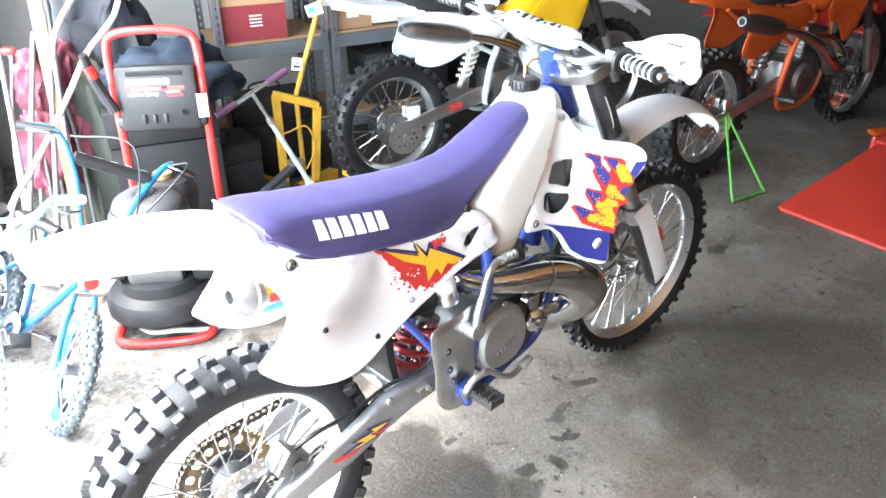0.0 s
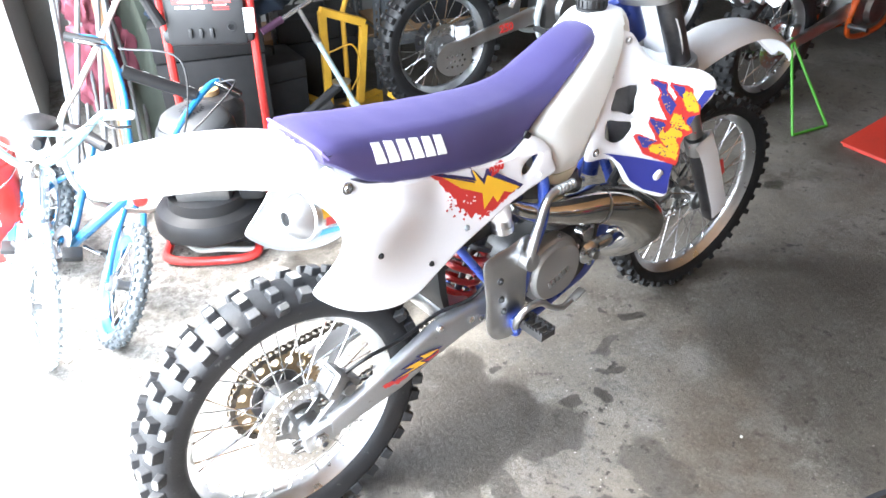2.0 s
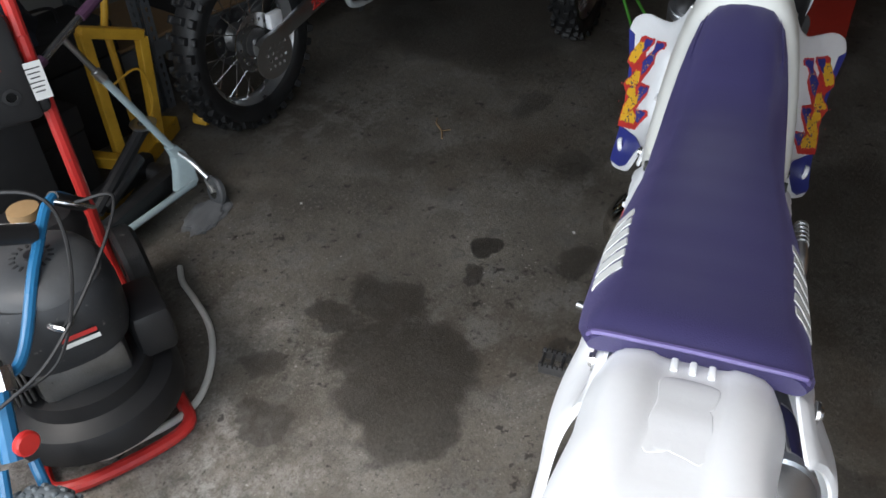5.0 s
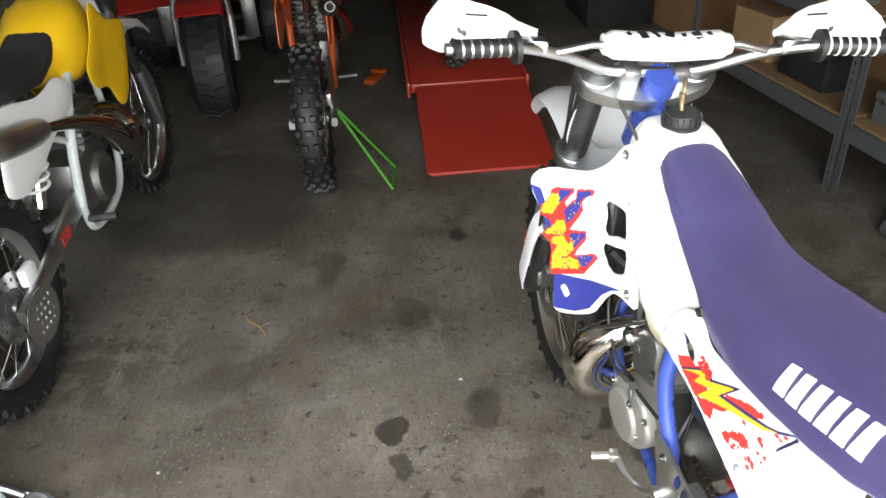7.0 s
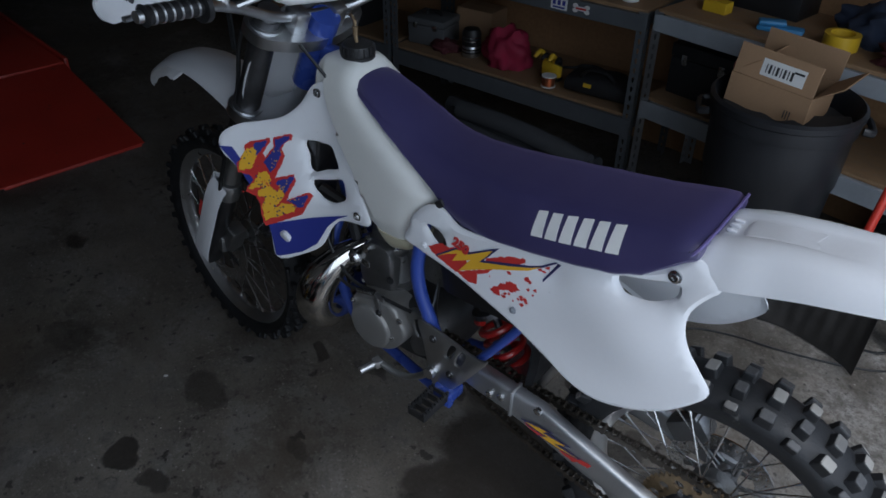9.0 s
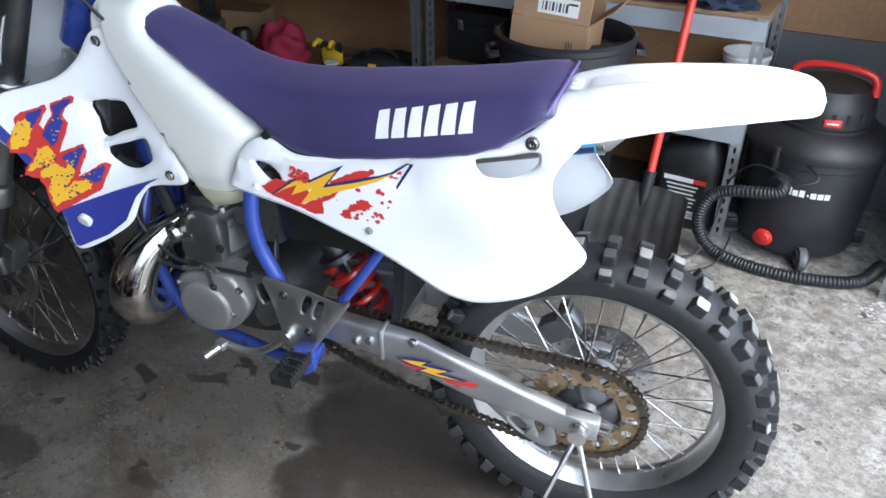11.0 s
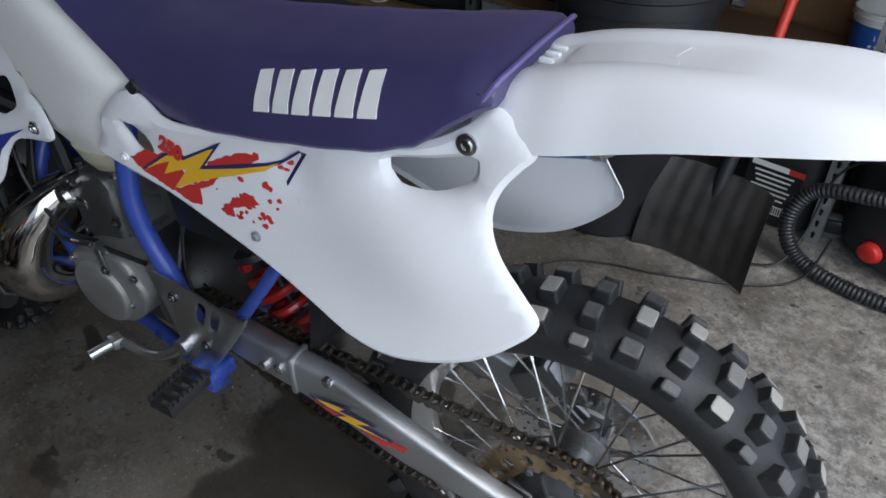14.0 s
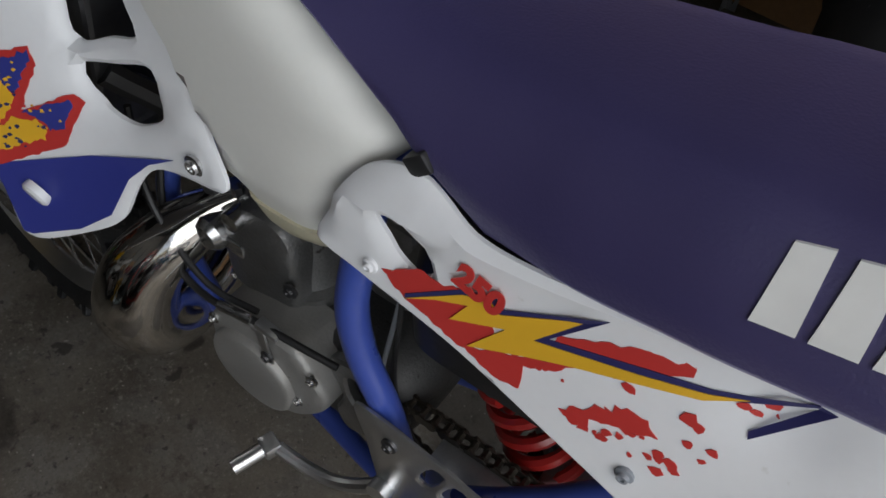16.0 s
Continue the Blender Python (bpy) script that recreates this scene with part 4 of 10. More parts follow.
# -- radiator shrouds
SHROUD = [(0.938, 1.001), (0.964, 0.994), (0.992, 0.948), (1.028, 0.917), (1.075, 0.903), (1.118, 0.893), (1.146, 0.872), (1.149, 0.842), (1.102, 0.783), (1.056, 0.710), (1.035, 0.648), (1.021, 0.596), (1.008, 0.590),
          (0.949, 0.616), (0.909, 0.646), (0.886, 0.696), (0.865, 0.719), (0.778, 0.742), (0.800, 0.775), (0.836, 0.832), (0.872, 0.895), (0.905, 0.962)]
WIN_A = [(0.980, 0.868), (0.946, 0.871), (0.912, 0.871), (0.897, 0.850), (0.886, 0.831), (0.920, 0.817), (0.957, 0.804), (0.970, 0.838)]
WIN_B = [(0.955, 0.782), (0.912, 0.797), (0.869, 0.809), (0.860, 0.790), (0.856, 0.771), (0.875, 0.757), (0.895, 0.749), (0.933, 0.756)]


def shroud_y(x, z):
    y = 0.129 + 0.268 * (x - 0.95) - 0.258 * (z - 0.8) + 1.144 * (x - 0.95) ** 2
    d = min(gap((x, z), WIN_A) if not inside((x, z), WIN_A) else 0, gap((x, z), WIN_B) if not inside((x, z), WIN_B) else 0)
    return min(y, 0.215) - 0.012 * math.exp(-d / 0.012) * max(0, min(1, (x - 0.87) / 0.08))


for side in (1, -1):
    rnd = random.Random(21)
    shroud = part("radiator_shroud", sheet(SHROUD, shroud_y, 0.004, [WIN_A, WIN_B], side=side, edge=0.006, curl=0.004), WHITE, bike, "white plastic shroud with a torn colour print")
    print_on("blue_print", [(1.146, 0.846), (1.140, 0.838), (1.100, 0.787), (1.052, 0.712), (1.030, 0.648), (1.017, 0.600), (1.008, 0.598), (0.954, 0.621), (0.917, 0.651), (0.894, 0.699), (0.870, 0.724), (0.840, 0.742), (0.936, 0.708), (1.020, 0.678), (1.04, 0.70), (1.085, 0.79), (1.122, 0.845)], shroud_y, 0.0008, NAVY, shroud, side, "blue print")
    # a torn zigzag in red, filled with blue and yellow
    print_on("red_print", ragged([(1.098, 0.850), (1.086, 0.860), (1.047, 0.871), (1.046, 0.863), (1.060, 0.835), (1.054, 0.827), (1.038, 0.850), (1.039, 0.873), (1.004, 0.885), (0.999, 0.881), (1.002, 0.872), (1.016, 0.863), (1.020, 0.850), (1.012, 0.834), (1.015, 0.823), (1.032, 0.781), (0.989, 0.797), (0.983, 0.782),
                                  (1.003, 0.735), (0.954, 0.761), (0.943, 0.755), (0.960, 0.710), (1.043, 0.667), (1.050, 0.675), (1.055, 0.695), (1.059, 0.717), (1.068, 0.736), (1.090, 0.744), (1.088, 0.756), (1.075, 0.772), (1.085, 0.784), (1.108, 0.788), (1.112, 0.804), (1.097, 0.838)], rnd, 0.0012), shroud_y, 0.0016, RED, shroud, side, "torn red zigzag print")
    for patch in ([(1.094, 0.841), (1.080, 0.849), (1.072, 0.836), (1.072, 0.825), (1.081, 0.800), (1.105, 0.793), (1.108, 0.803)],
                  [(1.064, 0.791), (1.047, 0.797), (1.039, 0.782), (1.042, 0.767), (1.078, 0.751), (1.085, 0.753), (1.072, 0.771)],
                  [(1.065, 0.748), (1.046, 0.764), (1.029, 0.757), (1.023, 0.753), (1.017, 0.760), (1.007, 0.749), (1.011, 0.735), (1.033, 0.705), (1.050, 0.699), (1.055, 0.714), (1.048, 0.736), (1.063, 0.735)],
                  [(1.049, 0.693), (1.027, 0.712), (1.012, 0.726), (0.986, 0.729), (0.977, 0.722), (0.981, 0.712), (1.031, 0.687), (1.044, 0.679)]):
        print_on("yellow_patch", ragged(patch, rnd, 0.0024, 0.004), shroud_y, 0.0024, YELLOW, shroud, side, "yellow print")
    for patch in ([(1.080, 0.856), (1.049, 0.866), (1.058, 0.849), (1.074, 0.830), (1.072, 0.840), (1.079, 0.849)],
                  [(1.035, 0.869), (1.004, 0.881), (1.007, 0.871), (1.022, 0.859), (1.023, 0.848), (1.021, 0.837), (1.029, 0.817), (1.039, 0.793), (1.050, 0.806), (1.055, 0.817), (1.047, 0.831), (1.034, 0.850)],
                  [(1.029, 0.773), (0.990, 0.793), (0.989, 0.784), (1.007, 0.749), (1.017, 0.761), (1.022, 0.766)],
                  [(1.000, 0.734), (0.956, 0.756), (0.951, 0.752), (0.963, 0.725), (0.975, 0.723), (0.984, 0.732)]):
        print_on("blue_patch", ragged(patch, rnd, 0.002, 0.004), shroud_y, 0.0024, NAVY, shroud, side, "blue print")
    for blot in splash(1.085, 0.82, 9, 0.008, 0.016, 0.0022, rnd) + splash(1.055, 0.772, 14, 0.014, 0.010, 0.0022, rnd) + splash(1.03, 0.735, 18, 0.016, 0.014, 0.0024, rnd) + splash(1.012, 0.706, 10, 0.016, 0.008, 0.0022, rnd):
        print_on("blue_fleck", blot, shroud_y, 0.0034, NAVYLINE, shroud, side)
    for blot in splash(1.035, 0.825, 10, 0.008, 0.018, 0.0022, rnd) + splash(1.005, 0.77, 8, 0.008, 0.010, 0.0022, rnd) + splash(0.975, 0.738, 6, 0.010, 0.006, 0.002, rnd):
        print_on("yellow_fleck", blot, shroud_y, 0.0034, YELLOW, shroud, side)
    for blot in splash(1.035, 0.745, 8, 0.025, 0.025, 0.0025, rnd):
        print_on("red_fleck", blot, shroud_y, 0.0030, RED, shroud, side)
    for x, z, r in ((0.951, 0.980, 0.007), (0.814, 0.750, 0.007)):
        bolt(shroud, (x, side * (shroud_y(x, z) + 0.001), z), side, r)
    bm = bmesh.new()
    lathe(bm, [(0.0, -0.004 * side), (0.015, -0.004 * side), (0.015, 0.0035 * side), (0.012, 0.006 * side), (0.0, 0.007 * side)], Matrix.Translation((0.998, side * shroud_y(0.998, 0.649), 0.649)) @ Matrix.Rotation(-0.25 * side, 4, "X"), 20)
    part("plug", bm, WHITE, shroud, "white round plug")
    # radiator behind the shroud
    bm = bmesh.new()
    rm = Matrix.Translation((0.985, side * 0.062, 0.775)) @ Matrix.Rotation(radians(-14), 4, "Y")
    block(bm, (0.034, 0.078, 0.27), rm, 0.006)
    block(bm, (0.040, 0.066, 0.03), rm @ Matrix.Translation((0, 0, 0.12)), 0.008)
    block(bm, (0.040, 0.066, 0.03), rm @ Matrix.Translation((0, 0, -0.12)), 0.008)
    part("radiator", bm, DARKSTEEL, bike, "dark finned radiator", smooth=0)


# -- swingarm, chain and brake of the dirt bike
def bar_between(sections, rounding=3.0):
    """A box-section bar through (centre, half height, half width) along x."""
    cuts = []
    for (x, y, z), h, w in sections:
        cuts.append([Vector((x, y + dy, z + dz)) for dy, dz in oval(0, 0, w, h, 20, rounding)])
    return loft(bmesh.new(), cuts)


for side in (1, -1):
    arm = part("swingarm", bar_between([((0.575, side * 0.085, 0.440), 0.030, 0.020), ((0.50, side * 0.092, 0.440), 0.033, 0.020), ((0.41, side * 0.098, 0.437), 0.035, 0.018), ((0.33, side * 0.100, 0.426), 0.042, 0.017),
                                        ((0.22, side * 0.103, 0.392), 0.040, 0.016), ((0.12, side * 0.105, 0.371), 0.030, 0.016), ((0.035, side * 0.106, 0.352), 0.025, 0.016)], 4.5), ARMALU, bike, "brushed aluminium swingarm with a flash print")
    bm = bmesh.new()
    block(bm, (0.085, 0.028, 0.046), Matrix.Translation((0.012, side * 0.106, 0.347)) @ Matrix.Rotation(radians(-4), 4, "Y"), 0.004)
    part("axle_block", bm, ARMALU, arm, "aluminium axle block")
    for k in (-1, 1):
        bm = bmesh.new()
        lathe(bm, [(0.0, 0), (0.005, 0), (0.005, 0.022), (0.0, 0.022)], Matrix.Translation((-0.032, side * 0.106, 0.347 + k * 0.010)) @ Matrix.Rotation(radians(90), 4, "Z"), 8)
        part("adjuster_bolt", bm, STEEL, arm)
    bm = bmesh.new()
    lathe(bm, [(0.0, 0.0), (0.019, 0.0), (0.019, 0.006 * side), (0.014, 0.008 * side), (0.014, 0.020 * side), (0.009, 0.021 * side), (0.008, 0.010 * side), (0.0, 0.010 * side)], Matrix.Translation((0.004, side * 0.119, 0.346)), 6 if side < 0 else 18)
    part("axle_nut", bm, STEEL, arm)
    arm_y = lambda x, z: 0.119
    fore, drop = (0.0, -0.014) if side > 0 else (-0.034, -0.018)
    torn = random.Random(4)
    for name, outline, lift, paint, note in (("arm_print", ragged([(0.3640, 0.4284), (0.3411, 0.4271), (0.3145, 0.4205), (0.3297, 0.4111), (0.3602, 0.4216)], torn, 0.0012), 0.0, RED, "red arm print"),
                                             ("arm_print", ragged([(0.2916, 0.4134), (0.2535, 0.4142), (0.2002, 0.4112), (0.2116, 0.4009), (0.2345, 0.4014), (0.2459, 0.3941), (0.2703, 0.4002), (0.2825, 0.4066)], torn, 0.0018, 0.004), 0.0, RED, "torn red arm print"),
                                             ("arm_outline", [(0.3739, 0.4336), (0.2954, 0.4435), (0.3099, 0.4328), (0.2520, 0.4319), (0.2764, 0.4198), (0.2268, 0.4142), (0.2345, 0.4080), (0.2878, 0.4066), (0.3335, 0.4099), (0.3160, 0.4203), (0.3488, 0.4217)], 0.0005, NAVYLINE, "dark blue edge of the arm flash"),
                                             ("arm_flash", [(0.3617, 0.4316), (0.3084, 0.4381), (0.3206, 0.4270), (0.2642, 0.4273), (0.2916, 0.4148), (0.2345, 0.4109), (0.2855, 0.4098), (0.3236, 0.4134), (0.3053, 0.4239), (0.3389, 0.4259)], 0.001, YELLOW, "yellow arm print")):
        print_on(name, [(x + fore, z + drop) for x, z in outline], lambda x, z: 0.1205, lift, paint, arm, side, note)
    for x, z in ((0.338, 0.462), (0.43, 0.442), (0.46, 0.432)):
        bm = bmesh.new()
        lathe(bm, [(0.0, -0.004 * side), (0.009, -0.004 * side), (0.009, 0.003 * side), (0.006, 0.005 * side), (0.0, 0.005 * side)], Matrix.Translation((x, side * 0.117, z)), 10)
        part("arm_bolt", bm, STEEL, arm)
bm = bmesh.new()
block(bm, (0.09, 0.17, 0.045), Matrix.Translation((0.43, 0, 0.432)) @ Matrix.Rotation(radians(5), 4, "Y"), 0.008)
part("swingarm_bridge", bm, ALU, bike, "aluminium bridge with two bolts")
# weld collar near the front of the arm
bm = bmesh.new()
block(bm, (0.010, 0.042, 0.074), Matrix.Translation((0.405, 0.0985, 0.437)), 0.004)
part("weld_collar", bm, ARMALU, bike)

# rear sprocket: toothed ring with cut-outs, on a dark carrier
SY = 0.066
teeth = 50
bm = ring_with_holes(0.066, 0.107, [(0.0875, 2 * math.pi * (k + 0.5) / 15) for k in range(15)], 0.0112, 0.006, SY - 0.003, 100)
for k in range(teeth):
    a = 2 * math.pi * k / teeth
    m = Matrix.Rotation(-a, 4, "Y") @ Matrix.Translation((0.106, SY, 0))
    slab(bm, [(0, -0.0045), (0.009, -0.0018), (0.009, 0.0018), (0, 0.0045)], -0.0028, 0.0028, m)
sprocket = place(part("sprocket", bm, GOLD, bike, "worn gold rear sprocket", 30), AXLE)
bm = bmesh.new()
lathe(bm, [(0.0, 0.050), (0.066, 0.050), (0.066, 0.058), (0.050, 0.071), (0.030, 0.073), (0.024, 0.085), (0.0, 0.085)], seg=32)
carrier = place(part("sprocket_carrier", bm, DARKSTEEL, bike, "dark grey cast sprocket carrier"), AXLE)
for k in range(6):
    bm = bmesh.new()
    block(bm, (0.05, 0.012, 0.008), Matrix.Rotation(-2 * math.pi * (k + 0.25) / 6, 4, "Y") @ Matrix.Translation((0.045, 0.071, 0)), 0.002)
    part("carrier_arm", bm, DARKSTEEL, carrier)
    bm = bmesh.new()
    lathe(bm, [(0, 0), (0.0065, 0), (0.0065, 0.006), (0.005, 0.008), (0, 0.008)], Matrix.Rotation(-2 * math.pi * k / 6, 4, "Y") @ Matrix.Translation((0.071, SY + 0.003, 0)), 6)
    part("sprocket_bolt", bm, DARKSTEEL, carrier)
for k in range(6):
    bm = bmesh.new()
    a = 2 * math.pi * k / 6
    lathe(bm, [(0.0, 0.068), (0.007, 0.068), (0.007, 0.075), (0.0, 0.076)], Matrix.Rotation(-a, 4, "Y") @ Matrix.Translation((0.071, 0, 0)), 6)
    place(part("sprocket_bolt", bm, STEEL, sprocket), AXLE.inverted() @ AXLE)
# chain: side plates and rollers along a loop
front_c, front_r = Vector((0.655, 0.440)), 0.034
rear_c, rear_r = Vector((0.0, 0.343)), 0.110
loop = [rear_c + Vector((math.cos(a), math.sin(a))) * rear_r for a in [radians(d) for d in range(270, 85, -12)]]
loop += [Vector((0.10, 0.454)), Vector((0.22, 0.455)), Vector((0.34, 0.459)), Vector((0.46, 0.467)), Vector((0.56, 0.473))]
loop += [front_c + Vector((math.cos(a), math.sin(a))) * front_r for a in [radians(d) for d in range(90, -91, -30)]]
loop += [Vector((0.58, 0.372)), Vector((0.47, 0.322)), Vector((0.36, 0.284)), Vector((0.25, 0.258)), Vector((0.13, 0.240))]
fine = spline(loop, 0.002, True)
path, gone, bm = [fine[0]], 0.0, bmesh.new()
for p, q in zip(fine, fine[1:] + fine[:1]):
    gone += (q - p).length
    if gone >= 0.0159:
        path.append(q)
        gone -= 0.0159
for k, (p, q) in enumerate(zip(path, path[1:] + path[:1])):
    d = q - p
    ang = math.atan2(d.y, d.x)
    m = Matrix.Translation((p.x + d.x / 2, SY, p.y + d.y / 2)) @ Matrix.Rotation(-ang, 4, "Y")
    wide = 0.0085 if k % 2 else 0.0062
    for s in (1, -1):
        o = [(-0.0135, -0.0035), (-0.009, -0.0082), (0, -0.0052), (0.009, -0.0082), (0.0135, -0.0035), (0.0135, 0.0035), (0.009, 0.0082), (0, 0.0052), (-0.009, 0.0082), (-0.0135, 0.0035)]
        slab(bm, o, s * wide - 0.0009, s * wide + 0.0009, m)
    lathe(bm, [(0.0046, -0.0095), (0.0046, 0.0095)], Matrix.Translation((p.x, SY, p.y)), 7)
part("chain", bm, CHAINMAT, bike, "oily bronze-coloured roller chain", 30)
bm = bmesh.new()
lathe(bm, [(0.0, 0.060), (0.030, 0.060), (0.032, 0.063), (0.032, 0.069), (0.030, 0.072), (0.012, 0.074), (0.0, 0.074)], Matrix.Translation((0.655, 0, 0.440)), 26)
part("drive_sprocket", bm, DARKSTEEL, bike)
# chain guide under the arm
bm = sheet([(0.215, 0.362), (0.160, 0.372), (0.075, 0.346), (0.056, 0.305), (0.050, 0.262), (0.072, 0.252), (0.120, 0.270), (0.165, 0.305)], lambda x, z: 0.098, 0.004,
           [[(0.158, 0.344), (0.146, 0.351), (0.108, 0.330), (0.132, 0.322)], [(0.146, 0.308), (0.130, 0.315), (0.104, 0.288), (0.112, 0.275)], [(0.096, 0.318), (0.078, 0.318), (0.074, 0.290), (0.086, 0.284)]], step=0.02, edge=0.003, curl=0.002)
part("chain_guide", bm, ARMALU, bike, "aluminium chain guide")
# rear brake: drilled disc, carrier, caliper
holes = [(r, 2 * math.pi * k / 20 + 0.16 * i) for i, r in enumerate((0.084, 0.095, 0.104)) for k in range(20)]
bm = ring_with_holes(0.072, 0.112, holes, 0.0034, 0.004, -0.066)
place(part("brake_disc", bm, STEEL, bike, "drilled steel brake disc", 30), AXLE)
bm = bmesh.new()
lathe(bm, [(0.0, -0.05), (0.036, -0.05), (0.036, -0.066), (0.022, -0.068), (0.02, -0.088), (0.0, -0.088)], seg=24)
carrier = part("disc_carrier", bm, CAST, bike)
place(carrier, AXLE)
for k in range(6):
    bm = bmesh.new()
    block(bm, (0.055, 0.005, 0.012), Matrix.Rotation(-2 * math.pi * k / 6, 4, "Y") @ Matrix.Translation((0.05, -0.063, 0)) @ Matrix.Rotation(0.35, 4, "Y"), 0.001)
    part("carrier_arm", bm, CAST, carrier)
bm = bmesh.new()
cm = Matrix.Translation((0.085, -0.076, 0.428)) @ Matrix.Rotation(radians(38), 4, "Y")
block(bm, (0.085, 0.045, 0.052), cm, 0.008)
block(bm, (0.030, 0.060, 0.062), cm @ Matrix.Translation((-0.022, -0.006, 0.002)), 0.007)
lathe(bm, [(0.0, -0.032), (0.014, -0.032), (0.016, -0.028), (0.016, 0.0), (0.0, 0.0)], cm @ Matrix.Translation((0.012, 0, 0)), 18)
block(bm, (0.10, 0.012, 0.020), Matrix.Translation((0.05, -0.092, 0.385)) @ Matrix.Rotation(radians(-35), 4, "Y"), 0.003)
caliper = part("brake_caliper", bm, CAST, bike, "cast brake caliper on the rear disc")
bm = bmesh.new()
tube(bm, [(0.10, -0.085, 0.45), (0.15, -0.10, 0.475), (0.25, -0.085, 0.46), (0.36, -0.08, 0.475), (0.46, -0.10, 0.49), (0.53, -0.10, 0.56)], 0.0045, 8)
part("brake_hose", bm, BLACK, bike)

# -- shock absorber
top, low = Vector((0.575, 0.0, 0.615)), Vector((0.468, 0.0, 0.408))
axis = (low - top).normalized()
sidev = Vector((0, 1, 0))
upv = axis.cross(sidev)
bm = bmesh.new()
turns = 5
pts = []
for k in range(131):
    a = 2 * math.pi * turns * k / 130
    pts.append(top + (low - top) * (0.36 + 0.66 * k / 130) + (sidev * math.cos(a) + upv * math.sin(a)) * 0.041)
tube(bm, pts, 0.0080, 8, smooth=False)
shock = part("shock_spring", bm, SPRING, bike, "red coil spring of the rear shock")
bm = bmesh.new()
tube(bm, [top - axis * 0.09, top, top + axis * 0.07], 0.027, 14, smooth=False)
tube(bm, [top + axis * 0.05, low + axis * 0.03], 0.009, 10, smooth=False)
tube(bm, [top + axis * 0.066, top + axis * 0.078], 0.046, 20, smooth=False)
tube(bm, [low - axis * 0.004, low + axis * 0.012], 0.044, 20, smooth=False)
part("shock_body", bm, DARKSTEEL, bike)
bm = bmesh.new()
tube(bm, [(0.515, -0.098, 0.765), (0.535, -0.104, 0.645)], 0.025, 18, smooth=False)
tube(bm, [(0.534, -0.104, 0.655), (0.5355, -0.104, 0.640)], 0.027, 18, smooth=False)
reservoir = part("shock_reservoir", bm, RIMALU, bike, "aluminium shock reservoir with a label")
bm = bmesh.new()
tube(bm, [(0.522, -0.101, 0.72), (0.530, -0.103, 0.675)], 0.0258, 18, smooth=False, caps=False)
part("reservoir_label", bm, LETTER, reservoir, "white label")

# -- blue frame
for side in (1, -1):
    bm = bmesh.new()
    tube(bm, [(0.655, side * 0.085, 0.80), (0.650, side * 0.108, 0.75), (0.655, side * 0.118, 0.68), (0.645, side * 0.119, 0.615), (0.618, side * 0.117, 0.545), (0.598, side * 0.112, 0.45), (0.585, side * 0.105, 0.36), (0.60, side * 0.095, 0.30)], 0.0150, 14)
    part("frame_tube", bm, BLUEPAINT, bike, "blue painted frame tube")
    bm = bmesh.new()
    tube(bm, [(0.33, side * 0.055, 0.80), (0.35, side * 0.08, 0.735), (0.397, side * 0.108, 0.655), (0.476, side * 0.115, 0.535), (0.53, side * 0.112, 0.46)], 0.0100, 12)
    part("subframe_tube", bm, BLUEPAINT, bike, "blue painted subframe tube")
    bm = bmesh.new()
    tube(bm, [(0.98, side * 0.012, 1.03), (0.80, side * 0.045, 0.90), (0.66, side * 0.06, 0.82), (0.5, side * 0.05, 0.80), (0.32, side * 0.045, 0.80)], 0.012, 10)
    part("upper_rail", bm, BLUEPAINT, bike)
    bm = bmesh.new()
    tube(bm, [(0.972, side * 0.018, 0.66), (0.978, side * 0.055, 0.590), (0.968, side * 0.068, 0.530), (0.952, side * 0.064, 0.44), (0.905, side * 0.058, 0.345), (0.80, side * 0.06, 0.315), (0.66, side * 0.085, 0.315), (0.60, side * 0.095, 0.32)], 0.0135, 12)
    part("cradle_tube", bm, BLUEPAINT, bike, "blue painted lower frame tube")
    # pivot guard plate
    plate = [(0.640, 0.560), (0.612, 0.563), (0.545, 0.552), (0.478, 0.537), (0.455, 0.545), (0.500, 0.470), (0.548, 0.402), (0.578, 0.372), (0.600, 0.374), (0.618, 0.441), (0.628, 0.50)] if side > 0 else \
            [(0.590, 0.618), (0.530, 0.612), (0.455, 0.600), (0.452, 0.56), (0.462, 0.48), (0.468, 0.392), (0.500, 0.352), (0.555, 0.342), (0.585, 0.40), (0.588, 0.50)]
    holes = [[(0.547, 0.538), (0.536, 0.536), (0.553, 0.492), (0.564, 0.494)], [(0.521, 0.532), (0.510, 0.530), (0.527, 0.486), (0.538, 0.488)]] if side > 0 else []
    bm = sheet(plate, lambda x, z: 0.136 + 0.02 * (z - 0.4), 0.003, holes, side=side, grid=0.03, edge=0.003, curl=0.002, step=0.01)
    guard = part("pivot_guard", bm, ALU, bike, "dull aluminium frame guard plate")
    for x, z in ((0.597, 0.53), (0.553, 0.448)) if side > 0 else ((0.50, 0.53), (0.505, 0.475), (0.515, 0.435)):
        bolt(guard, (x, side * (0.138 + 0.02 * (z - 0.4)), z), side, 0.006, material=DARKSTEEL)
bm = bmesh.new()
tube(bm, [(1.005, 0, 1.02), (0.985, 0, 0.82), (0.955, 0, 0.60)], 0.022, 14)
part("down_tube", bm, BLUEPAINT, bike, "blue painted front down tube")
bm = bmesh.new()
tube(bm, [HEAD + RAKE * 0.06, HEAD - RAKE * 0.13], 0.032, 20, smooth=False)
block(bm, (0.10, 0.035, 0.13), Matrix.Translation((0.985, 0, 0.985)), 0.012)
part("steering_head", bm, BLUEPAINT, bike, "blue painted steering head")

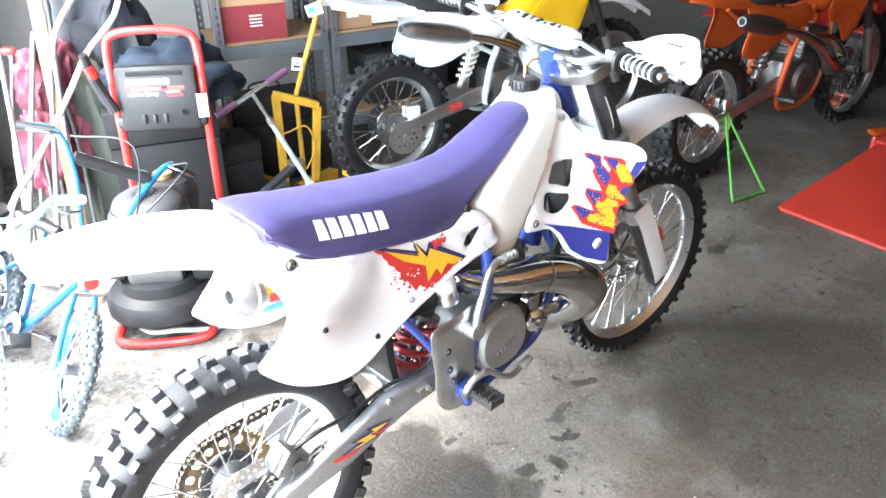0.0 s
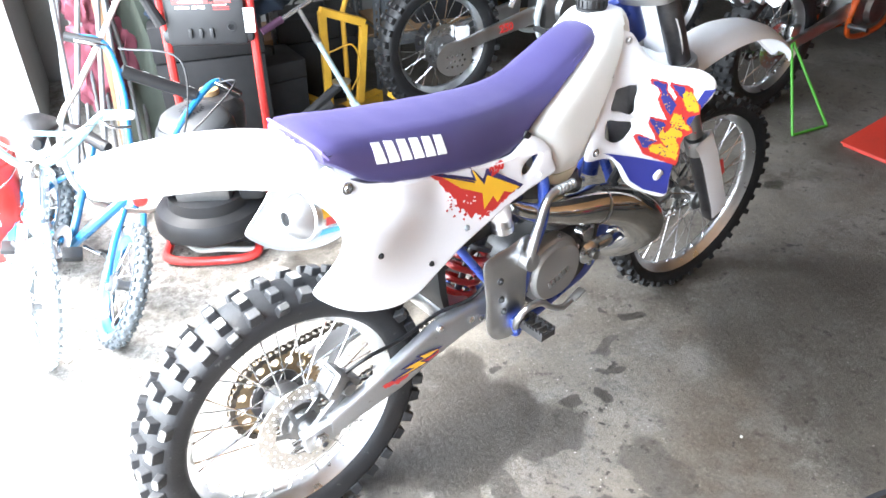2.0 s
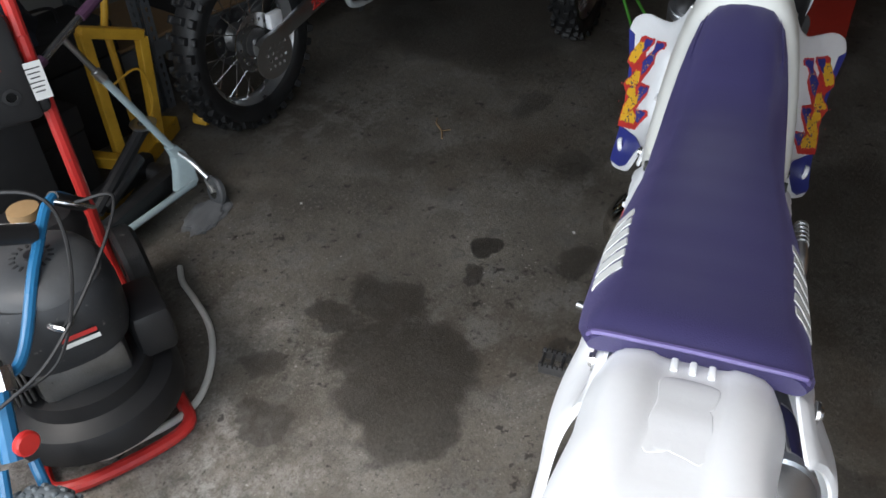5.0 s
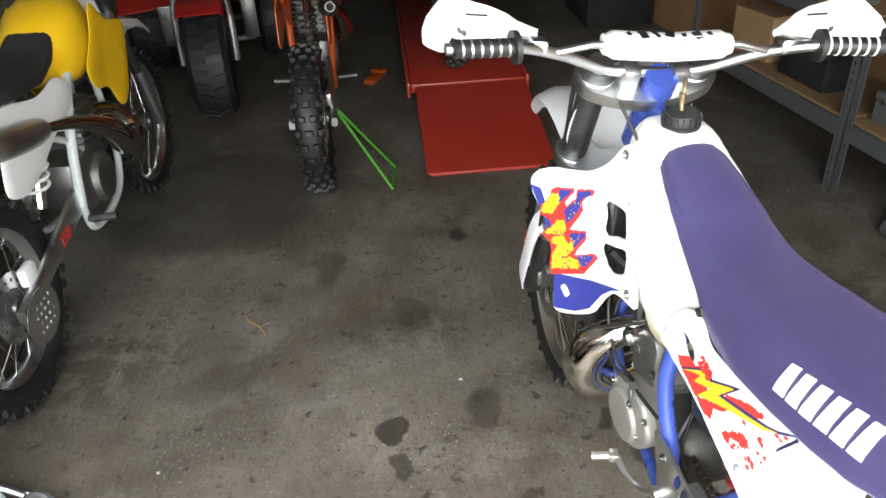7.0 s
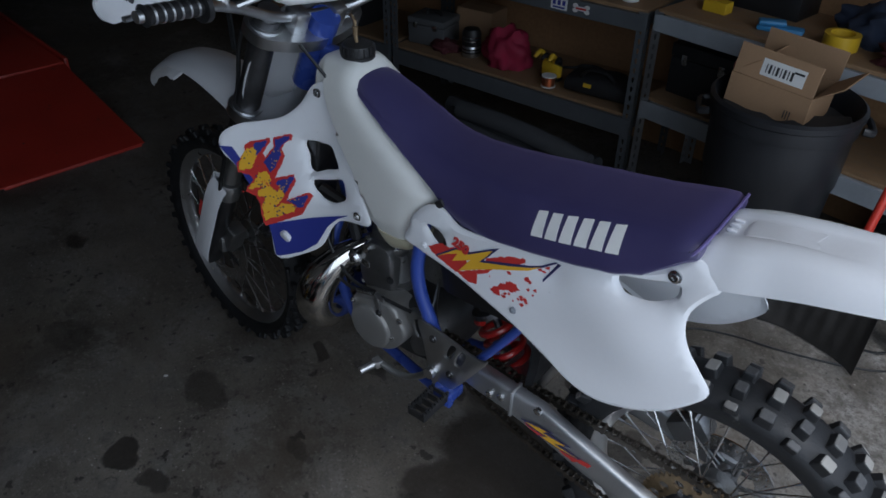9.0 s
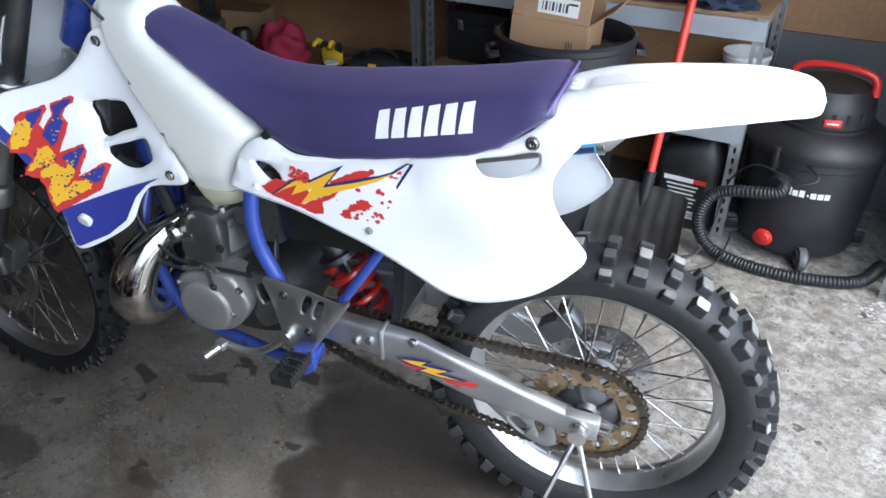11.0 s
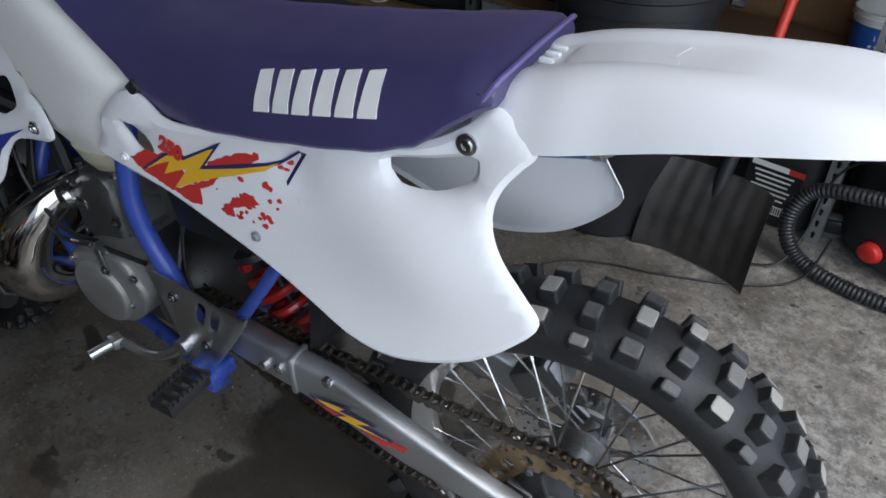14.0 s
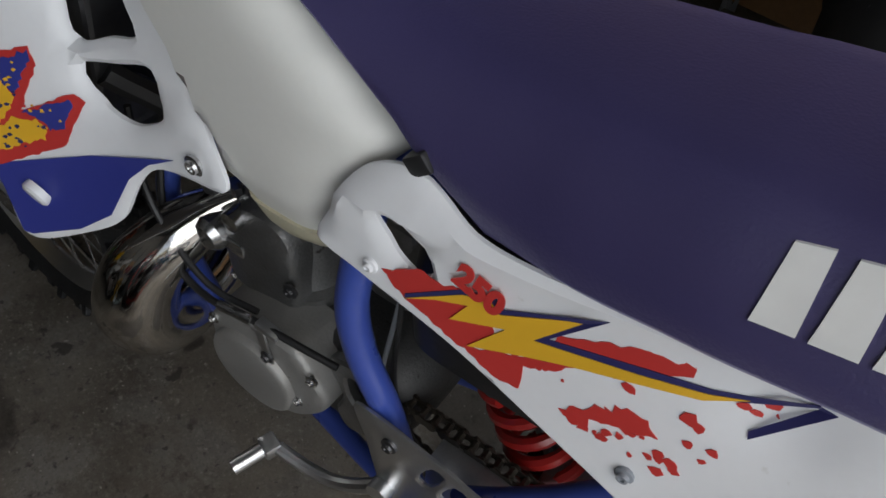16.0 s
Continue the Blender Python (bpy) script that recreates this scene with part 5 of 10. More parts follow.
# -- engine
DARKCAST = mat("dark_cast_metal", (0.09, 0.09, 0.09), 0.55, 0.8, vary=0.3, scale=16, bump=0.25, fine=300, speck=(0.04, 0.038, 0.035), speck_amount=0.08)
PALECAST = mat("pale_cover_metal", (0.33, 0.325, 0.31), 0.55, 0.6, vary=0.12, scale=14, bump=0.15, fine=300, speck=(0.2, 0.18, 0.16), speck_amount=0.03)
bm = bmesh.new()
cuts = []
for y, k in ((-0.100, 0.90), (-0.092, 0.97), (-0.03, 1.0), (0.03, 1.0), (0.066, 0.93), (0.074, 0.86)):
    ring = spline([(0.618, 0.48), (0.635, 0.505), (0.70, 0.52), (0.78, 0.525), (0.845, 0.52), (0.872, 0.47), (0.862, 0.40), (0.81, 0.36), (0.70, 0.352), (0.635, 0.375), (0.615, 0.43)], 0.02, True)
    cuts.append([Vector((0.74 + (p.x - 0.74) * k, y, 0.44 + (p.y - 0.44) * k)) for p in ring])
engine = part("crankcase", loft(bm, cuts), DARKCAST, bike, "grey cast engine case", 40)
CYL = Matrix.Translation((0.815, 0, 0.585)) @ Matrix.Rotation(radians(6), 4, "Y")
bm = bmesh.new()
cuts = []
for z, a, b in ((-0.075, 0.062, 0.068), (-0.055, 0.064, 0.070), (-0.05, 0.055, 0.060), (0.02, 0.052, 0.057), (0.03, 0.060, 0.064), (0.046, 0.060, 0.064), (0.05, 0.052, 0.056), (0.078, 0.046, 0.050), (0.086, 0.030, 0.032)):
    cuts.append([CYL @ Vector((x, y, z)) for x, y in oval(0, 0, a, b, 28, 3.0)])
cyl = part("cylinder", loft(bm, cuts), CAST, bike, "grey cast cylinder and head", 40)
for x, y in ((0.046, 0.05), (-0.046, 0.05), (0.046, -0.05), (-0.046, -0.05), (0, 0.058), (0, -0.058)):
    bm = bmesh.new()
    lathe(bm, [(0.0, 0), (0.007, 0), (0.007, 0.012), (0.0, 0.013)], CYL @ Matrix.Translation((x, y, 0.046)) @ Matrix.Rotation(radians(90), 4, "X"), 6)
    part("head_nut", bm, STEEL, cyl)
bm = bmesh.new()
tube(bm, [CYL @ Vector((0, 0, 0.08)), CYL @ Vector((0, 0, 0.125))], 0.010, 8, smooth=False)
tube(bm, [CYL @ Vector((0, 0, 0.12)), CYL @ Vector((-0.02, 0.01, 0.16)), (0.74, 0.02, 0.78)], 0.006, 8)
part("spark_plug_cap", bm, BLACK, cyl)
bm = bmesh.new()
jacket = spline([(0.864, 0.622), (0.842, 0.640), (0.806, 0.644), (0.780, 0.630), (0.772, 0.560), (0.778, 0.512), (0.826, 0.500), (0.868, 0.502), (0.880, 0.552)], 0.012, True)
loft(bm, [[Vector((0.825 + (p.x - 0.825) * k, y, 0.572 + (p.y - 0.572) * k)) for p in jacket] for y, k in ((0.02, 1.0), (0.062, 1.0), (0.071, 0.95), (0.075, 0.84), (0.076, 0.5))])
jk = part("water_jacket", bm, CAST, cyl, "smooth cast water jacket", 40)
bolt(jk, (0.776, 0.078, 0.5625), 1, 0.0065, material=DARKSTEEL)
for x, z in ((0.870, 0.514), (0.786, 0.508)):
    bolt(cyl, (x, 0.070, z), 1, 0.006)
# exhaust valve housing and linkage
bm = bmesh.new()
lathe(bm, [(0.0, 0), (0.020, 0), (0.022, 0.006), (0.022, 0.038), (0.016, 0.046), (0.006, 0.048), (0.0, 0.048)], Matrix.Translation((0.886, 0.045, 0.580)), 22)
lathe(bm, [(0.0, 0), (0.012, 0), (0.012, 0.03), (0.0, 0.032)], Matrix.Translation((0.845, 0.055, 0.625)), 12)
block(bm, (0.05, 0.02, 0.02), Matrix.Translation((0.865, 0.07, 0.575)), 0.004)
part("valve_housing", bm, STEEL, cyl, "bright exhaust valve cap")
# flywheel cover, left: a round pan that runs up and back into a shoulder, with a raised disc
bm = bmesh.new()
pan = spline([(0.868, 0.492), (0.855, 0.506), (0.815, 0.520), (0.775, 0.527), (0.738, 0.524), (0.714, 0.494), (0.699, 0.462), (0.716, 0.424), (0.755, 0.385), (0.806, 0.370), (0.846, 0.381), (0.867, 0.412), (0.873, 0.452)], 0.012, True)
cuts = []
for y, k in ((0.050, 1.0), (0.108, 1.0), (0.114, 0.985), (0.118, 0.94), (0.119, 0.80)):
    cuts.append([Vector((0.79 + (p.x - 0.79) * k, y, 0.447 + (p.y - 0.447) * k)) for p in pan])
cover = part("flywheel_cover", loft(bm, cuts), PALECAST, engine, "dull grey cast flywheel cover", 40)
bm = bmesh.new()
M = Matrix.Translation((0.806, 0, 0.438)) @ Matrix.Rotation(radians(-8), 4, "Y")
loft(bm, [[M @ Vector((x, y, z)) for x, z in oval(0, 0, 0.061 * k, 0.060 * k, 40, 2.1)] for y, k in ((0.112, 1.0), (0.124, 0.99), (0.1275, 0.95), (0.129, 0.86), (0.1298, 0.5), (0.130, 0.05))])
part("cover_disc", bm, PALECAST, cover, "round raised disc of the cover", 40)
for x, z in ((0.742, 0.432), (0.862, 0.488), (0.850, 0.388), (0.716, 0.498)):
    bolt(cover, (x, 0.1185, z), 1, 0.0052)
# cable bracket over the cover's top edge
bm = bmesh.new()
block(bm, (0.013, 0.003, 0.052), Matrix.Translation((0.776, 0.1235, 0.513)) @ Matrix.Rotation(radians(6), 4, "Y"), 0.001)
block(bm, (0.030, 0.014, 0.010), Matrix.Translation((0.772, 0.117, 0.541)) @ Matrix.Rotation(radians(-10), 4, "Y"), 0.003)
bracket = part("cable_bracket", bm, ALU, engine, "small aluminium clutch cable bracket")
bolt(bracket, (0.773, 0.125, 0.499), 1, 0.0055, material=DARKSTEEL)
bm = bmesh.new()
tube(bm, [(0.972, 0.052, 0.66), (0.955, 0.085, 0.585), (0.915, 0.112, 0.535), (0.86, 0.120, 0.527), (0.80, 0.119, 0.541), (0.745, 0.114, 0.540), (0.690, 0.105, 0.532)], 0.0042, 8)
part("clutch_cable", bm, BLACK, engine, "black clutch cable")
bm = bmesh.new()
tube(bm, [(0.842, 0.1205, 0.530), (0.792, 0.1195, 0.5415)], 0.0056, 10, smooth=False)
part("cable_adjuster", bm, STEEL, bracket, "bright cable adjuster")
# sprocket-side casting behind the cover, with its dark window
bm = sheet([(0.712, 0.515), (0.690, 0.532), (0.655, 0.528), (0.632, 0.500), (0.628, 0.455), (0.650, 0.415), (0.690, 0.398), (0.705, 0.425), (0.694, 0.462)], lambda x, z: 0.098, 0.010, [[(0.686, 0.505), (0.662, 0.508), (0.655, 0.478), (0.676, 0.462)]], 0.02, 0.004, 1, 0.01, 0.003)
part("sprocket_guard", bm, CAST, engine, "cast sprocket guard with a window")
# clutch cover, right, with its raised disc
bm = bmesh.new()
M = Matrix.Translation((0.695, 0, 0.468))
cuts = []
for y, k in ((-0.09, 1.06), (-0.118, 1.06), (-0.123, 1.03), (-0.127, 0.95), (-0.130, 0.94), (-0.139, 0.90), (-0.142, 0.86), (-0.143, 0.05)):
    cuts.append([M @ Vector((x, y, z)) for x, z in oval(0, 0, 0.088 * k, 0.083 * k, 36, 2.2)])
clutch = part("clutch_cover", loft(bm, cuts), PALECAST, engine, "round cast clutch cover with raised marks", 35)
for a in range(6):
    bolt(clutch, M @ Vector((0.094 * math.cos(a * 1.047 + 0.3), -0.119, 0.089 * math.sin(a * 1.047 + 0.3))), -1, 0.005)
for k in range(6):
    bm = bmesh.new()
    block(bm, (0.0075, 0.003, 0.017), M @ Matrix.Translation((-0.030 + 0.0125 * k, -0.1435, -0.026 + 0.0046 * k)) @ Matrix.Rotation(radians(-20), 4, "Y"), 0.001)
    part("raised_mark", bm, RIMALU, clutch, "raised cast mark")
# water pump and hose stubs, right front
bm = bmesh.new()
M = Matrix.Translation((0.838, -0.105, 0.455))
lathe(bm, [(0.0, 0.02), (0.036, 0.02), (0.036, -0.012), (0.030, -0.02), (0.016, -0.026), (0.014, -0.038), (0.0, -0.038)], M, 22)
lathe(bm, [(0.0, 0.0), (0.016, 0.0), (0.017, 0.04), (0.014, 0.055), (0.0, 0.055)], M @ Matrix.Translation((0.03, -0.008, 0.005)) @ Matrix.Rotation(radians(-90), 4, "Z"), 14)
lathe(bm, [(0.0, 0.01), (0.020, 0.01), (0.020, -0.02), (0.0, -0.024)], M @ Matrix.Translation((-0.018, 0, 0.062)), 14)
pump = part("water_pump", bm, STEEL, engine, "shiny water pump housing")
for x, z in ((-0.03, 0.02), (0.0, -0.034), (0.032, -0.018), (0.022, 0.030), (-0.034, 0.075), (0.0, 0.078)):
    bolt(pump, M @ Vector((x, -0.016, z)), -1, 0.0055)
# kick starter
bm = bmesh.new()
tube(bm, [(0.575, -0.118, 0.560), (0.575, -0.168, 0.562)], 0.022, 16, smooth=False)
tube(bm, [(0.575, -0.155, 0.560), (0.578, -0.160, 0.60), (0.598, -0.162, 0.665), (0.612, -0.163, 0.705), (0.640, -0.160, 0.722), (0.70, -0.158, 0.722)], [0.013, 0.012, 0.011, 0.010, 0.009, 0.009], 12)
for k in range(5):
    tube(bm, [(0.652 + 0.012 * k, -0.159, 0.722), (0.657 + 0.012 * k, -0.159, 0.722)], 0.012, 12, smooth=False)
part("kick_lever", bm, ALU, bike, "aluminium kick-start lever folded up")
# expansion pipe
bm = bmesh.new()
tube(bm, [(0.868, 0.004, 0.60), (0.898, 0.045, 0.590), (0.926, 0.092, 0.563), (0.955, 0.132, 0.512), (0.967, 0.147, 0.455), (0.972, 0.122, 0.405), (0.992, 0.050, 0.374), (1.030, -0.050, 0.385), (1.045, -0.120, 0.465), (0.965, -0.125, 0.545), (0.86, -0.118, 0.590), (0.75, -0.112, 0.615), (0.64, -0.092, 0.645), (0.52, -0.068, 0.715), (0.42, -0.042, 0.785)],
     [0.021, 0.026, 0.036, 0.045, 0.049, 0.049, 0.048, 0.054, 0.063, 0.060, 0.052, 0.042, 0.028, 0.017, 0.014], 28, 0.012)
pipe = part("expansion_pipe", bm, NICKEL, bike, "shiny nickel-plated expansion pipe with heat tints", 60)
bm = bmesh.new()
tube(bm, [(0.842, -0.1175, 0.5945), (0.848, -0.1178, 0.5925)], 0.0525, 26, smooth=False, caps=False)
part("pipe_weld", bm, STEEL, pipe)
# silencer, right
S0, S1 = Vector((0.42, -0.040, 0.79)), Vector((0.022, -0.094, 0.868))
sd = (S1 - S0).normalized()
SIL = Matrix.Translation(S0) @ sd.to_track_quat("Y", "Z").to_matrix().to_4x4()
L = (S1 - S0).length
bm = bmesh.new()
lathe(bm, [(0.0, 0), (0.018, 0), (0.032, 0.025), (0.039, 0.05), (0.0425, 0.12), (0.0435, L - 0.030)], SIL, 36)
sil = part("silencer", bm, SATIN, bike, "round aluminium silencer with a colour sticker", 40)
bm = bmesh.new()
lathe(bm, [(0.0435, L - 0.041), (0.0475, L - 0.039), (0.0475, L - 0.028), (0.0435, L - 0.026)], SIL, 36, closed=True)
part("band", bm, ALU, sil)
bm = bmesh.new()
lathe(bm, [(0.0435, L - 0.028), (0.042, L - 0.020), (0.0265, L + 0.004), (0.0225, L + 0.008), (0.0135, L + 0.006), (0.0125, L + 0.002), (0.0125, L - 0.03), (0.0, L - 0.031)], SIL, 36)
cap_end = part("end_cap", bm, SATIN, sil, "tapered end cap")
bm = bmesh.new()
lathe(bm, [(0.0122, L - 0.001), (0.0122, L - 0.028), (0.0, L - 0.029)], SIL, 20)
part("outlet_bore", bm, SOFTBLACK, cap_end, "matt black outlet lining")
for k, (mm, a0, a1, l0, l1) in enumerate(((LETTER, 0.58, 1.34, 0.052, 0.135), (NAVYLINE, 0.62, 0.80, 0.058, 0.13), (YELLOW, 0.80, 0.98, 0.056, 0.115), (RED, 0.95, 1.08, 0.062, 0.13), (CYAN, 1.12, 1.30, 0.056, 0.12), (CYAN, -0.30, 0.44, 0.05, 0.15), (LETTER, -0.05, 0.06, 0.058, 0.14), (YELLOW, 0.08, 0.22, 0.060, 0.12), (RED, 0.24, 0.33, 0.056, 0.14), (NAVYLINE, -0.22, -0.10, 0.056, 0.13))):
    bm = bmesh.new()
    grid = []
    for i in range(2):
        row = []
        for j in range(10):
            a = math.pi * (a0 + (a1 - a0) * (j + 0.9 * i) / 10)
            r = 0.0439 + 0.0003 * k
            row.append(bm.verts.new(SIL @ Vector((r * math.cos(a), L + 0.012 - (l0 + (l1 - l0) * i), r * math.sin(a)))))
        grid.append(row)
    for j in range(9):
        bm.faces.new((grid[0][j], grid[0][j + 1], grid[1][j + 1], grid[1][j]))
    part("sticker", bm, mm, sil, "sticker patch")

# -- airbox, mudguard flap, carburettor: the dark inside
bm = bmesh.new()
cuts = []
for z, a, b, w in ((0.628, 0.43, 0.60, 0.088), (0.634, 0.40, 0.622, 0.096), (0.70, 0.37, 0.628, 0.098), (0.76, 0.36, 0.62, 0.094), (0.82, 0.36, 0.58, 0.080), (0.86, 0.38, 0.52, 0.06)):
    cuts.append([Vector((x, y, z)) for x, y in oval((a + b) / 2, 0, (b - a) / 2, w, 40, 7)])
part("airbox", loft(bm, cuts), AIRBOX, bike, "black plastic airbox", 40)
bm = bmesh.new()
slab(bm, [(0.36, 0.66), (0.385, 0.66), (0.392, 0.52), (0.40, 0.465), (0.385, 0.462), (0.372, 0.52)], -0.075, 0.075)
part("mud_flap", bm, BLACK, bike, "black rubber mud flap")
bm = bmesh.new()
tube(bm, [(0.57, 0, 0.70), (0.63, 0, 0.66), (0.70, 0, 0.64), (0.765, 0, 0.61)], [0.04, 0.034, 0.03, 0.028], 18)
block(bm, (0.06, 0.065, 0.12), Matrix.Translation((0.685, 0, 0.625)), 0.012)
lathe(bm, [(0.0, 0), (0.026, 0), (0.026, 0.05), (0.0, 0.055)], Matrix.Translation((0.685, 0.0, 0.68)) @ Matrix.Rotation(radians(90), 4, "X"), 18)
part("carburettor", bm, CAST, bike, "carburettor between airbox and cylinder")
for pts, r, mm in (([(0.685, 0.03, 0.73), (0.70, 0.06, 0.80), (0.86, 0.05, 0.93), (0.98, 0.09, 1.08)], 0.0035, BLACK), ([(0.66, 0.04, 0.60), (0.64, 0.075, 0.5), (0.60, 0.07, 0.38)], 0.003, BLACK), ([(0.67, 0.03, 0.58), (0.655, 0.085, 0.47), (0.625, 0.08, 0.36)], 0.003, GREYSTICK),
                   ([(0.80, 0.105, 0.535), (0.86, 0.115, 0.545), (0.94, 0.105, 0.61), (0.955, 0.09, 0.72)], 0.004, BLACK), ([(0.90, 0.05, 0.60), (0.94, 0.04, 0.68), (0.975, 0.09, 0.75)], 0.014, BLACK), ([(0.86, -0.10, 0.46), (0.93, -0.06, 0.52), (0.975, -0.09, 0.66)], 0.013, BLACK)):
    bm = bmesh.new()
    tube(bm, pts, r, 8)
    part("hose", bm, mm, bike)
# foot pegs, shift lever, brake pedal
for side in (1, -1):
    bm = bmesh.new()
    c = Vector((0.566, side * 0.195, 0.395))
    for dx in (-0.020, 0.020):
        block(bm, (0.006, 0.085, 0.020), Matrix.Translation(c + Vector((dx, 0, 0))), 0.001)
    for k in range(5):
        block(bm, (0.044, 0.005, 0.018), Matrix.Translation(c + Vector((0, side * (-0.04 + 0.02 * k), 0))), 0.001)
    for k in range(9):
        for dx in (-0.020, 0.020):
            block(bm, (0.005, 0.006, 0.010), Matrix.Translation(c + Vector((dx, side * (-0.04 + 0.010 * k), 0.012))))
    part("foot_peg", bm, DARKSTEEL, bike, "toothed steel foot peg", 20)
    bm = bmesh.new()
    block(bm, (0.055, 0.055, 0.030), Matrix.Translation((0.566, side * 0.130, 0.385)), 0.006)
    tube(bm, [(0.54, side * 0.150, 0.372), (0.592, side * 0.150, 0.372)], 0.010, 10, smooth=False)
    part("peg_bracket", bm, BLUEPAINT, bike, "blue painted peg bracket")
bm = bmesh.new()
tube(bm, [(0.605, 0.105, 0.425), (0.605, 0.150, 0.425)], 0.014, 12, smooth=False)
tube(bm, [(0.605, 0.135, 0.425), (0.632, 0.142, 0.398), (0.668, 0.150, 0.377), (0.708, 0.155, 0.374), (0.742, 0.158, 0.381)], [0.009, 0.0085, 0.008, 0.008, 0.008], 10)
block(bm, (0.024, 0.020, 0.020), Matrix.Translation((0.751, 0.162, 0.381)) @ Matrix.Rotation(radians(-18), 4, "Z"), 0.003)
tube(bm, [(0.753, 0.166, 0.380), (0.767, 0.205, 0.376)], 0.0092, 12, smooth=False)
part("shift_lever", bm, ALU, bike, "aluminium gear shift lever")
bm = bmesh.new()
tube(bm, [(0.545, -0.150, 0.375), (0.535, -0.160, 0.405), (0.555, -0.172, 0.440), (0.60, -0.175, 0.440), (0.64, -0.172, 0.405), (0.69, -0.168, 0.375), (0.735, -0.165, 0.385)], [0.008, 0.009, 0.009, 0.009, 0.008, 0.008, 0.007], 10)
block(bm, (0.04, 0.022, 0.008), Matrix.Translation((0.745, -0.168, 0.391)) @ Matrix.Rotation(radians(-20), 4, "Y"), 0.002)
part("brake_pedal", bm, ALU, bike, "aluminium brake pedal")

# -- fork, front fender, bars (all turned with the steering)
def steered(name, bm, material, label="", smooth=35, parent=None):
    bm.transform(STEER)
    return part(name, bm, material, parent or bike, label, smooth)


AX = Vector((1.475, 0, 0.346))
FD = RAKE
for side in (1, -1):
    foot = AX + Vector((-0.024, side * 0.098, 0.0))
    crown = foot + FD * 0.60
    bm = bmesh.new()
    tube(bm, [foot + FD * 0.02, foot + FD * 0.10, foot + FD * 0.115, foot + FD * 0.30], [0.024, 0.022, 0.026, 0.026], 20, smooth=False)
    block(bm, (0.05, 0.045, 0.085), Matrix.Translation(foot + Vector((0.006, 0, 0.006))) @ Matrix.Rotation(radians(-27), 4, "Y"), 0.01)
    leg = steered("fork_slider", bm, DARKSTEEL, "dark fork slider")
    bm = bmesh.new()
    tube(bm, [foot + FD * 0.278, foot + FD * 0.323, foot + FD * 0.333], [0.032, 0.032, 0.027], 20, smooth=False)
    tube(bm, [foot + FD * 0.345, foot + FD * 0.50], 0.025, 20, smooth=False)
    steered("fork_seal_head", bm, ALU, "aluminium seal head", parent=leg)
    bm = bmesh.new()
    tube(bm, [foot + FD * 0.49, foot + FD * 0.88], 0.0285, 22, smooth=False)
    steered("fork_tube", bm, DARKSTEEL, "dark grey upper fork tube")
    bm = bmesh.new()
    tube(bm, [foot + FD * 0.86, foot + FD * 0.895], 0.024, 14, smooth=False)
    steered("fork_cap", bm, ALU)
    # fork guard: a curved white plate in front of the slider
    bm = bmesh.new()
    cuts = []
    for k, (d, w) in enumerate(((0.015, 0.030), (0.06, 0.036), (0.18, 0.036), (0.27, 0.036), (0.315, 0.030), (0.335, 0.020))):
        c = foot + FD * d + Vector((0.030, side * 0.010, 0.012))
        half = [(-w * 0.6, -0.022), (-w * 0.2, 0.0), (w * 0.5, 0.012), (w, 0.0), (w * 1.06, -0.020), (w * 1.06, -0.052)]
        ring = [c + Vector((b_, side * a_, b_ * 0.5)) for a_, b_ in half] + [c + Vector((b_ - 0.004, side * a_ * 0.92, b_ * 0.5 - 0.002)) for a_, b_ in half[::-1]]
        cuts.append(ring)
    loft(bm, cuts)
    fg = steered("fork_guard", bm, WHITE, "white plastic fork guard")
    bm = bmesh.new()
    c = foot + FD * 0.20 + Vector((0.030, side * 0.010, 0.012))
    block(bm, (0.016, 0.002, 0.06), Matrix.Translation(c + Vector((0.006, side * 0.0345, 0.0))) @ Matrix.Rotation(radians(-27), 4, "Y"), 0.0005)
    steered("guard_print", bm, RED, "small red print", parent=fg)
# disc and caliper, front left
holes = [(r, 2 * math.pi * k / 22 + 0.15 * i) for i, r in enumerate((0.098, 0.108, 0.118)) for k in range(22)]
bm = ring_with_holes(0.084, 0.125, holes, 0.0034, 0.004, 0.052)
bm.transform(Matrix.Translation(AX))
steered("front_brake_disc", bm, STEEL, "drilled front brake disc", 30)
for k in range(5):
    a = 2 * math.pi * k / 5
    bm = bmesh.new()
    block(bm, (0.075, 0.005, 0.012), Matrix.Translation(AX) @ Matrix.Rotation(-a, 4, "Y") @ Matrix.Translation((0.055, 0.054, 0)) @ Matrix.Rotation(0.3, 4, "Y"), 0.001)
    steered("front_carrier_arm", bm, DARKSTEEL)
bm = bmesh.new()
block(bm, (0.05, 0.05, 0.085), Matrix.Translation((1.372, 0.072, 0.425)) @ Matrix.Rotation(radians(-27), 4, "Y"), 0.01)
block(bm, (0.03, 0.03, 0.05), Matrix.Translation((1.395, 0.092, 0.40)), 0.006)
steered("front_caliper", bm, CAST, "cast front brake caliper")
bm = bmesh.new()
tube(bm, [(1.37, 0.085, 0.47), (1.33, 0.12, 0.56), (1.25, 0.135, 0.72), (1.17, 0.12, 0.92), (1.10, 0.10, 1.12), (1.0, -0.1, 1.18)], 0.005, 8)
steered("front_brake_hose", bm, BLACK)
bm = bmesh.new()
tube(bm, [AX + Vector((0, -0.115, 0)), AX + Vector((0, 0.115, 0))], 0.011, 12, smooth=False)
steered("front_axle", bm, STEEL)
